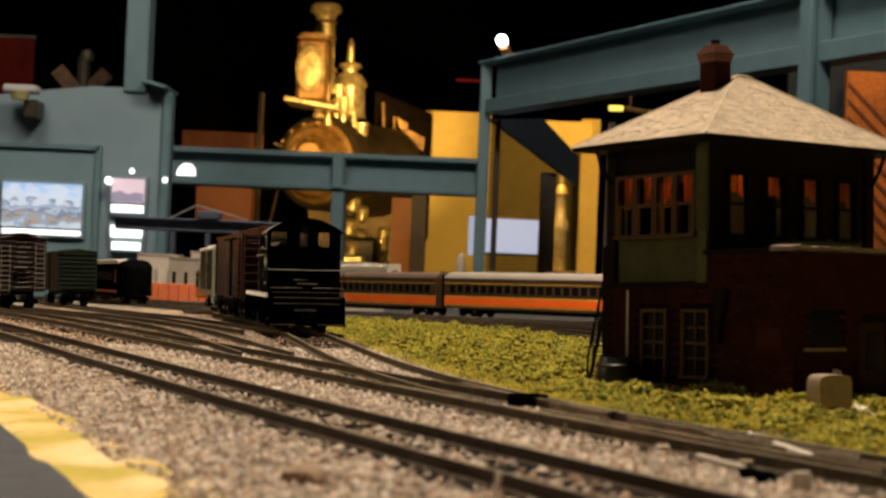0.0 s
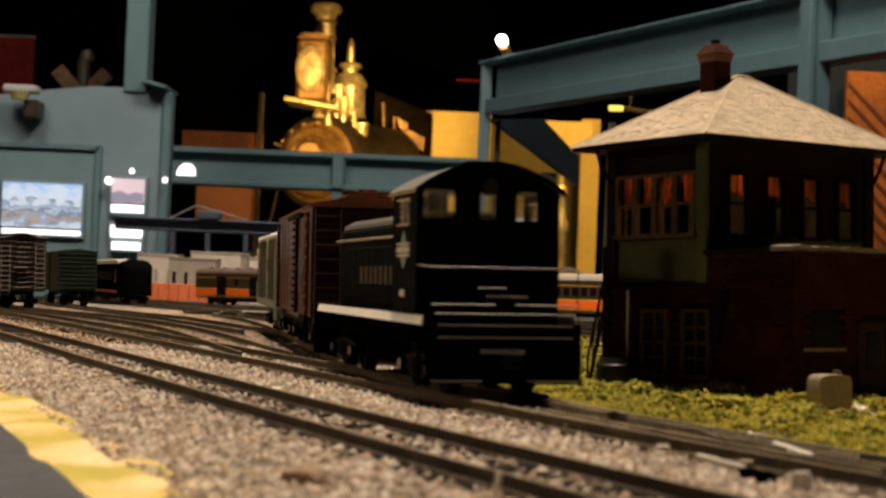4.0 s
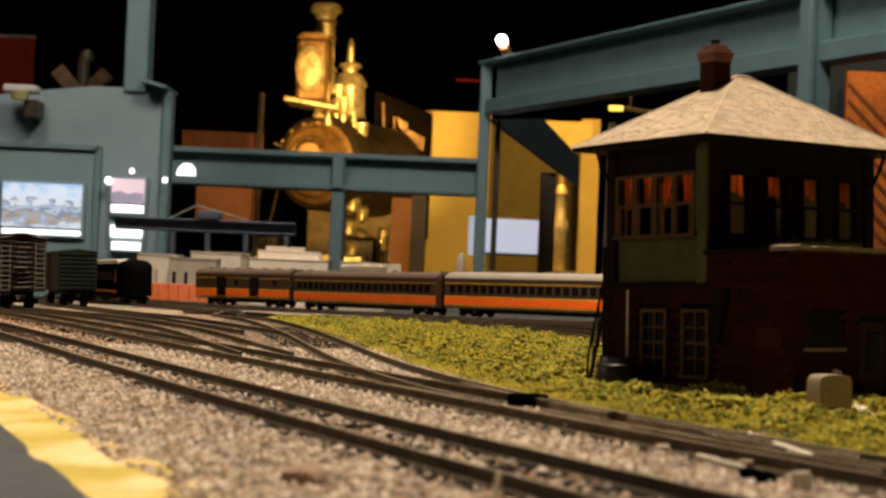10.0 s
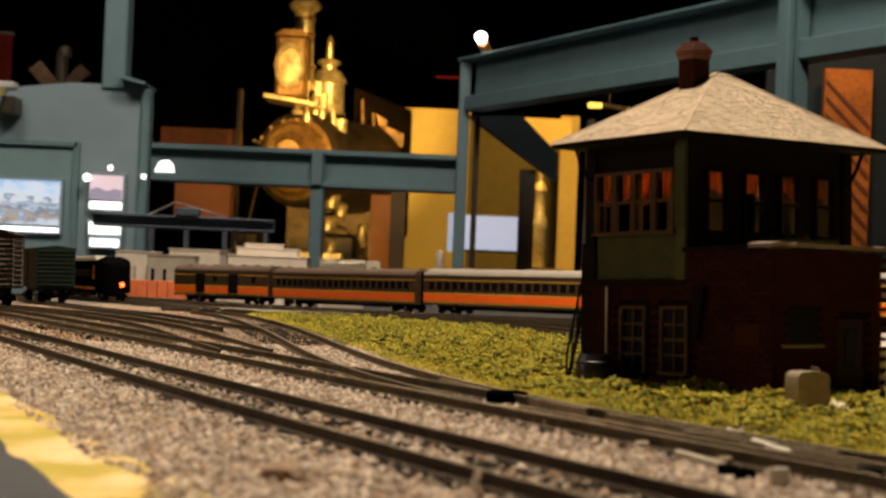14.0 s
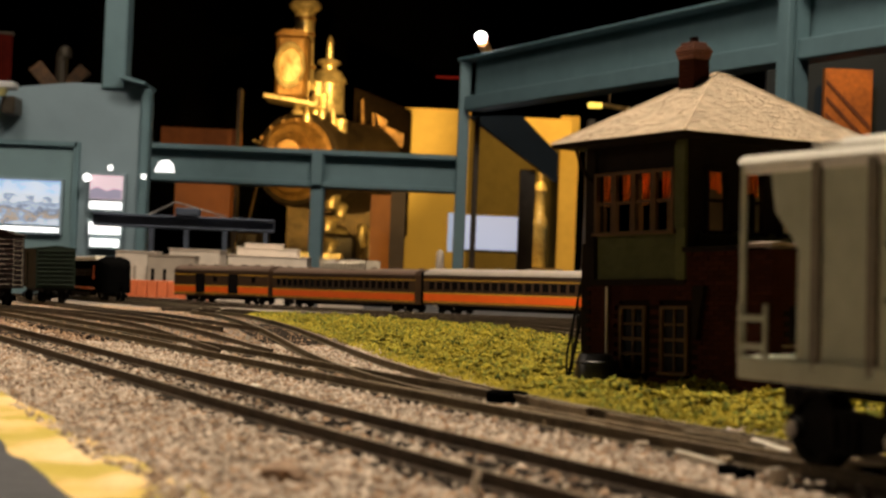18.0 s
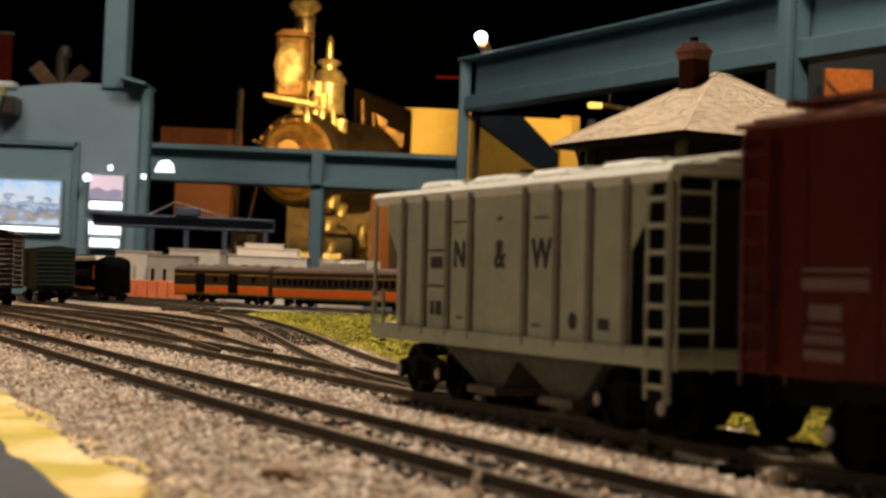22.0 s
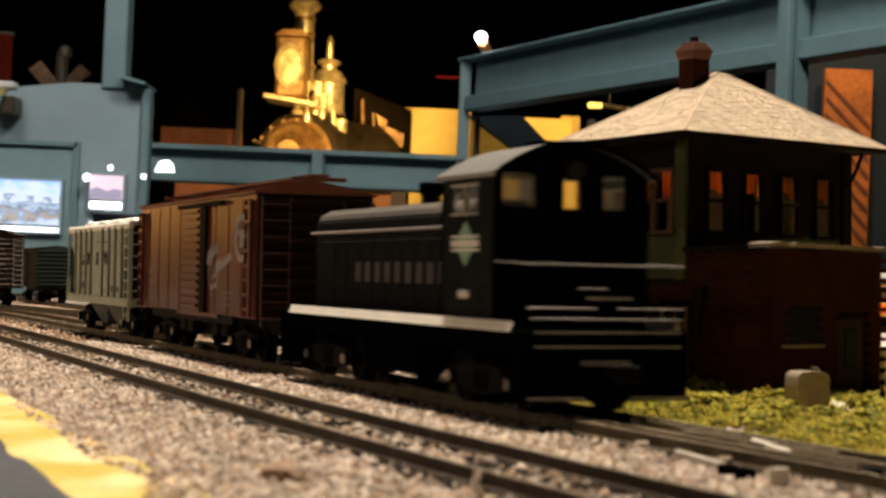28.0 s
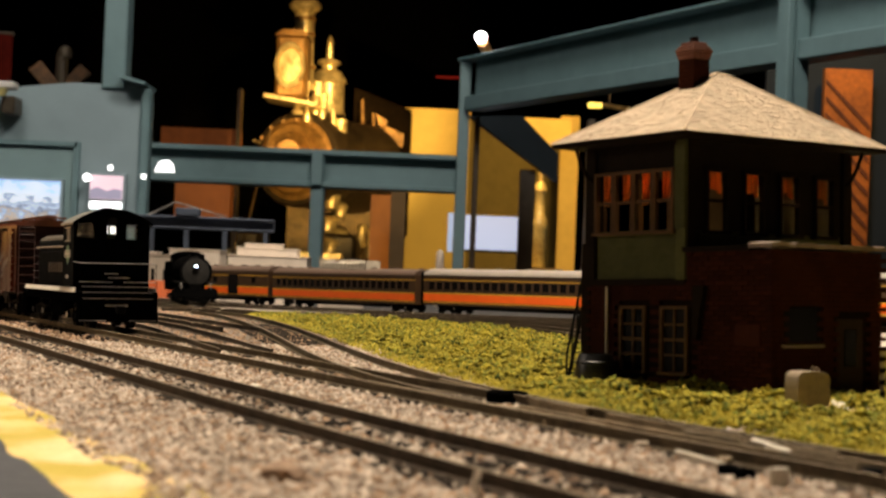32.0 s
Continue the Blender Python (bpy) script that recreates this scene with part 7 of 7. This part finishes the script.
def coach(length, roof_mat, style, label):
    t = thing("passenger_coach", label, "passenger car", "standing coaches")
    L, Wd, Z0, Z1 = length / 2, 16.8, 8.5, 47.0
    b = bm_new()
    box(b, -L, L, -Wd, Wd, Z0, Z1 - 6.8, 0.3)
    part("body", b, M_BROWN, t)
    n = 12
    b = bm_new()
    arc = [((Wd + 0.3) * math.cos(math.pi * k / n), Z1 - 7 + 7 * math.sin(math.pi * k / n)) for k in range(n + 1)]
    prism(b, arc, -L, L)
    part("roof", b, roof_mat, t, smooth=True)
    for s in (-1, 1):
        def strip(name, z0, z1, mat, d=0.25, x0=-L + 0.5, x1=L - 0.5, lab=""):
            y = sorted((s * Wd, s * (Wd + d)))
            return part(name, box(bm_new(), x0, x1, y[0], y[1], z0, z1), mat, t, lab)
        strip("orange_stripe", 12.6, 20.4, M_ORANGE, lab="orange side stripe")
        strip("pinstripe", 11.2, 12.0, M_YLINE, 0.2)
        strip("pinstripe", 20.6, 21.6, M_YLINE, 0.2)
        strip("pinstripe", 34.6, 35.3, M_YLINE, 0.2)
        if style == "baggage":
            for x in (-L * 0.42, L * 0.28):
                strip("baggage_door", 12, 36, M_WINDOW, 0.5, x - 9, x + 9)
            for x in (-L * 0.1, L * 0.7):
                strip("window", 26, 33, M_WINDOW, 0.35, x - 3.5, x + 3.5)
        else:
            k, x = 0, -L + 14
            while x < L - 14:
                strip("window", 25.0, 33.2, M_WINDOW, 0.35, x - 4.2, x + 4.2)
                x += 12.4
    for e in (-1, 1):
        part("vestibule", box(bm_new(), min(e * L, e * (L + 5)), max(e * L, e * (L + 5)), -9, 9, 9, 44, 0.5), M_UNDER, t)
    for k in range(7):
        x = -L + 12 + k * (2 * L - 24) / 6
        part("roof_vent", box(bm_new(), x - 2.5, x + 2.5, -2.5, 2.5, Z1 - 0.3, Z1 + 1.2, 0.3), roof_mat, t)
    part("skirt", box(bm_new(), -L * 0.5, L * 0.5, -14, 14, 4.5, Z0, 0.5), M_UNDER, t)
    if style == "dome":
        b = bm_new()
        prism(b, [(-10, 46), (-9.4, 52.5), (-6, 55.6), (6, 55.6), (9.4, 52.5), (10, 46)], -51, 42)
        dome = part("glass_dome", b, M_GREY_BAND, t, "pale glazed roof dome")
        for k in range(13):
            x = -50.5 + k * 7.65
            part("dome_rib", box(bm_new(), x - 0.5, x + 0.5, -10.4, 10.4, 46.5, 56.0), M_STEEL, dome)
    for x in (-L + 34, L - 34):
        wheelset_truck(t, x, 5.2, 13, light=False)
    return t


def observation_car():
    t = thing("observation_car", "dark round-ended observation car with an orange stripe", "passenger car", "standing cars")
    L, Wd, Z0, Z1 = 145, 17.0, 8.5, 46.5
    # body drawn along x with a rounded tail at +x
    sections, b = [], bm_new()
    base = coach_profile(Wd, Z0, Z1)
    for x, k in ((-L, 1), (L - 40, 1), (L - 24, 0.96), (L - 12, 0.86), (L - 5, 0.7), (L - 1, 0.5), (L, 0.3)):
        sections.append([b.verts.new((x, y * k, z if k > 0.95 else Z0 + (z - Z0) * (0.55 + 0.45 * k))) for y, z in base])
    n = len(base)
    for p, q in zip(sections, sections[1:]):
        for i in range(n):
            b.faces.new((p[i], p[(i + 1) % n], q[(i + 1) % n], q[i]))
    b.faces.new(sections[0][::-1]), b.faces.new(sections[-1])
    part("body", b, M_BLACK, t, smooth=True)
    for s in (-1, 1):
        y = sorted((s * Wd, s * (Wd + 0.3)))
        part("orange_stripe", box(bm_new(), -L, L - 42, y[0], y[1], 11.5, 13.5), M_ORANGE, t, "orange side stripe")
        part("orange_panel", box(bm_new(), L - 50, L - 47, y[0] - 0.1, y[1] + 0.1, 22, 36), M_ORANGE, t)
        for k in range(14):
            x = -L + 14 + k * 16
            part("window", box(bm_new(), x - 5, x + 5, y[0] - 0.05, y[1] + 0.05, 25, 33), M_WINDOW, t)
    part("roof_strip", box(bm_new(), -L, L - 38, -17.0, -7.0, 42.0, 46.2, 0.6), M_WHITE, t, "pale roof edge")
    part("skirt", box(bm_new(), -60, 60, -14, 14, 4.5, Z0), M_UNDER, t)
    for x in (-L + 34, L - 34):
        wheelset_truck(t, x, 5.2, 13)
    b = bm_new()
    rod(b, (L - 1.0, 3, 17), (L + 1.4, 3, 17), 3.4, 14)
    part("marker_housing", b, M_BLACK, t)
    return t


def steam_engine():
    t = thing("model_steam_engine", "black model steam locomotive with a blue-white headlamp", "locomotive")
    b = bm_new()
    lathe(b, [(13, 0.5), (15.2, 0), (15.7, -2), (15.7, -90), (16.6, -100), (16.6, -125)], 24, "x")
    bo = part("boiler", b, M_BLACK, t, smooth=True)
    bo.matrix_basis = pose(-0.012, 0, 0.031)
    b = bm_new()
    lathe(b, [(13.2, 0), (12.6, 1.2), (7, 2.4), (1, 2.8)], 24, "x")
    part("smokebox_front", b, M_DARK, t, smooth=True).matrix_basis = pose(-0.0116, 0, 0.031)
    part("headlamp_case", rod(bm_new(), (-12, 0, 37.0), (-6, 0, 37.0), 3.0, 16), M_BLACK, t)
    part("headlamp_lens", rod(bm_new(), (-6.0, 0, 37.0), (-5.6, 0, 37.0), 1.35, 16), M_HEAD, t, "glowing blue-white headlamp lens")
    b = bm_new()
    lathe(b, [(4.0, 40), (3.4, 44), (4.2, 49.5), (3.6, 50)], 16)
    part("smokestack", b, M_BLACK, t).matrix_basis = pose(-0.024, 0, 0)
    for x, h in ((-46, 50), (-70, 49.5)):
        b = bm_new()
        lathe(b, [(5, 40), (5, h - 3), (3, h - 0.5), (0.5, h)], 16)
        part("dome", b, M_BLACK, t, smooth=True).matrix_basis = pose(x * MM, 0, 0)
    for s in (-1, 1):
        part("cylinder", rod(bm_new(), (-30, s * 15.5, 11), (-12, s * 15.5, 11), 6, 14), M_BLACK, t)
        part("running_board", box(bm_new(), -120, -8, min(s * 10, s * 18), max(s * 10, s * 18), 21, 22.2), M_DARK, t)
        part("step_rail", rod(bm_new(), (-4, s * 13, 8), (-9, s * 14, 22), 0.5, 6), M_GREY_LINE, t)
    for k, x in enumerate((-45, -66, -87, -108)):
        b = bm_new()
        for s in (-1, 1):
            rod(b, (x, min(s * 7.6, s * 10.5), 9.6), (x, max(s * 7.6, s * 10.5), 9.6), 9.6, 20)
        rod(b, (x, -9, 9.6), (x, 9, 9.6), 1.2, 8)
        part("driving_wheel", b, M_UNDER, t)
    part("pilot_beam", box(bm_new(), -8, -3, -17.5, 17.5, 7.5, 15.5, 0.4), M_BLACK, t)
    b = bm_new()
    for k in range(9):
        y = -12 + 3 * k
        rod(b, (-4, y, 9), (2 - abs(y) * 0.35, y * 0.75, 2.4), 0.6, 5)
    part("pilot", b, M_BLACK, t)
    part("frame", box(bm_new(), -125, -8, -6, 6, 8, 20), M_BLACK, t)
    part("cab", box(bm_new(), -152, -126, -16.5, 16.5, 14, 49, 0.5), M_BLACK, t)
    part("cab_roof", prism(bm_new(), [(-18, 48), (-10, 51.5), (0, 52.5), (10, 51.5), (18, 48)], -156, -124), M_BLACK, t)
    wheelset_truck(t, -18, 4.6, 9)
    part("tender_body", box(bm_new(), -262, -160, -16.5, 16.5, 12, 42, 0.6), M_BLACK, t)
    part("coal_load", prism(bm_new(), [(-14, 41), (-9, 46), (0, 47.5), (9, 46), (14, 41)], -220, -164), M_UNDER, t)
    for x in (-185, -240):
        wheelset_truck(t, x, 5.2, 10.5)
    return t


BOXCAR, HOPPER, SWITCHER = boxcar(), hopper(), switcher()
STEAM = steam_engine()


def stand(car, x, y, fun):
    """Stand a car's middle on a course."""
    s = (fun(y + 40) - fun(y - 40)) / 80
    car.matrix_basis = pose(x * MM, y * MM, -drop(x, y) * MM, 0, 0, math.degrees(math.atan2(-1, -s)))


stand(maroon_car(), side_x(1277) - 11, 1277, side_x)
stand(green_car(), green_x(1502), 1502, green_x)
OBS = observation_car()
stand(OBS, view_x(1868), 1868, view_x)


def between(p, q, car, nose=0.0):
    """Stand a car with its ends at two places."""
    p, q = Vector(p), Vector(q)
    c = (p + q) / 2
    d = q - p
    z = -(drop(*p) + drop(*q)) / 2
    car.matrix_basis = pose(c.x * MM, c.y * MM, z * MM, 0, 0, math.degrees(math.atan2(d.y, d.x)))


between((-337, 2190), (-199, 2066), coach(180, M_COACHROOF, "baggage", "brown and orange model baggage coach"))
between((-193, 2058), (-16, 1828), coach(290, M_COACHROOF, "dome", "brown and orange model coach with a glazed dome"))
between((-8, 1818), (182, 1596), coach(290, M_SILVERROOF, "plain", "brown and orange model coach with a silver roof"))
between((190, 1586), (375, 1362), coach(290, M_SILVERROOF, "plain", "brown and orange model coach with a silver roof"))

# red marker lamp of the observation car: a lens on one side of a turning drum
MARK = part("marker_drum", rod(bm_new(), (0, 0, -2.6), (0, 0, 2.6), 2.6, 14), M_BLACK, OBS)
part("marker_lens", rod(bm_new(), (2.2, 0, 0), (3.0, 0, 0), 2.2, 14), M_RED, MARK, "red marker lens")


def along(fun):
    """Lengths along a course from y = 0, growing with distance: (length, y) pairs."""
    out, s, y = [(0.0, 0.0)], 0.0, 0.0
    while y < 1900:
        s += math.hypot(fun(y + 4) - fun(y), 4)
        y += 4
        out.append((s, y))
    s, y, low = 0.0, 0.0, []
    while y > -900:
        s -= math.hypot(fun(y) - fun(y - 4), 4)
        y -= 4
        low.append((s, y))
    return np.array(low[::-1] + out)


def spot(table, fun, s):
    y = float(np.interp(s, table[:, 0], table[:, 1]))
    return Vector((fun(y), y))


def car_pose(table, fun, s_front, front, rear, origin):
    """Pose of a car whose ends lie front and rear millimetres before the train's mark; origin: its zero in the same way."""
    a, b = spot(table, fun, s_front - (front - 22)), spot(table, fun, s_front - (rear + 22))
    d = (a - b).normalized()
    p = a + d * (origin - (front - 22))
    return pose(p.x * MM, p.y * MM, 0, 0, 0, math.degrees(math.atan2(d.y, d.x)))


def motions():
    out, back = along(branch_x), along(main_x)
    # seconds and millimetres from the cab's end wall to the camera's station: out by the branch, home by the straight track
    going = [(0, 811), (0.5, 756), (1, 702), (1.5, 665), (2, 631), (2.5, 579), (3, 524), (4, 413), (5, 308), (6, 192), (6.5, 144), (7, 84), (7.5, 30), (8, -24), (8.5, -69), (9, -122), (9.5, -172), (10, -224), (10.5, -262), (11, -278), (12, -282)]
    coming = [(14.5, -282), (15.5, -246), (16, -225), (16.5, -214), (17, -201.5), (17.5, -192), (18, -178), (18.5, -163), (19, -146), (19.5, -125), (20, -97.5), (20.5, -69), (21, -34), (21.5, -33), (22.5, -33.2), (23.5, -32.5), (24, 3), (24.5, 31), (25, 63), (25.5, 104), (26.5, 190), (27.5, 287), (28, 356), (28.5, 423), (29, 489), (30, 605), (31, 712), (32, 799)]
    for car, front, rear, origin in ((SWITCHER, 0, -112, 0), (BOXCAR, -156.9, -306.2, -231.55), (HOPPER, -324.5, -451.2, -387.85)):
        rows = [(t, car_pose(out, branch_x, s, front, rear, origin)) for t, s in going]
        rows += [(t, car_pose(back, main_x, s, front, rear, origin)) for t, s in coming]
        walk(car, rows)
    # the steam engine draws forward from behind the observation car
    steam = [(0, 2120), (20, 2120), (23, 2000), (24, 1948), (24.5, 1924), (25, 1900), (25.5, 1868), (28, 1771), (30, 1690), (31.5, 1615), (32, 1588)]
    rows = []
    for t, y in steam:
        s = 0.45 * (branch_x(y + 140) - branch_x(y)) / 140 + 0.55 * branch_x(y) / y
        rows.append((t, pose(branch_x(y) * MM, y * MM, -drop(branch_x(y), y) * MM, 0, 0, math.degrees(math.atan2(-1, -s)))))
    walk(STEAM, rows)
    lit = [2.05, 3.3, 5.7, 7.0, 9.5, 12.0, 14.0, 16.5, 19.0, 21.5, 24.0]
    rows, angle = [(0, 180)], 180
    for t in lit:
        rows += [(t - 0.3, angle), (t - 0.2, angle + 60), (t - 0.1, angle + 120), (t, angle + 180), (t + 0.1, angle + 240), (t + 0.2, angle + 300), (t + 0.3, angle + 360)]
        angle += 360
    rows.append((32, angle))
    walk(MARK, [(t, pose(0.1452, 0.003, 0.017, 0, 0, a)) for t, a in rows])


motions()
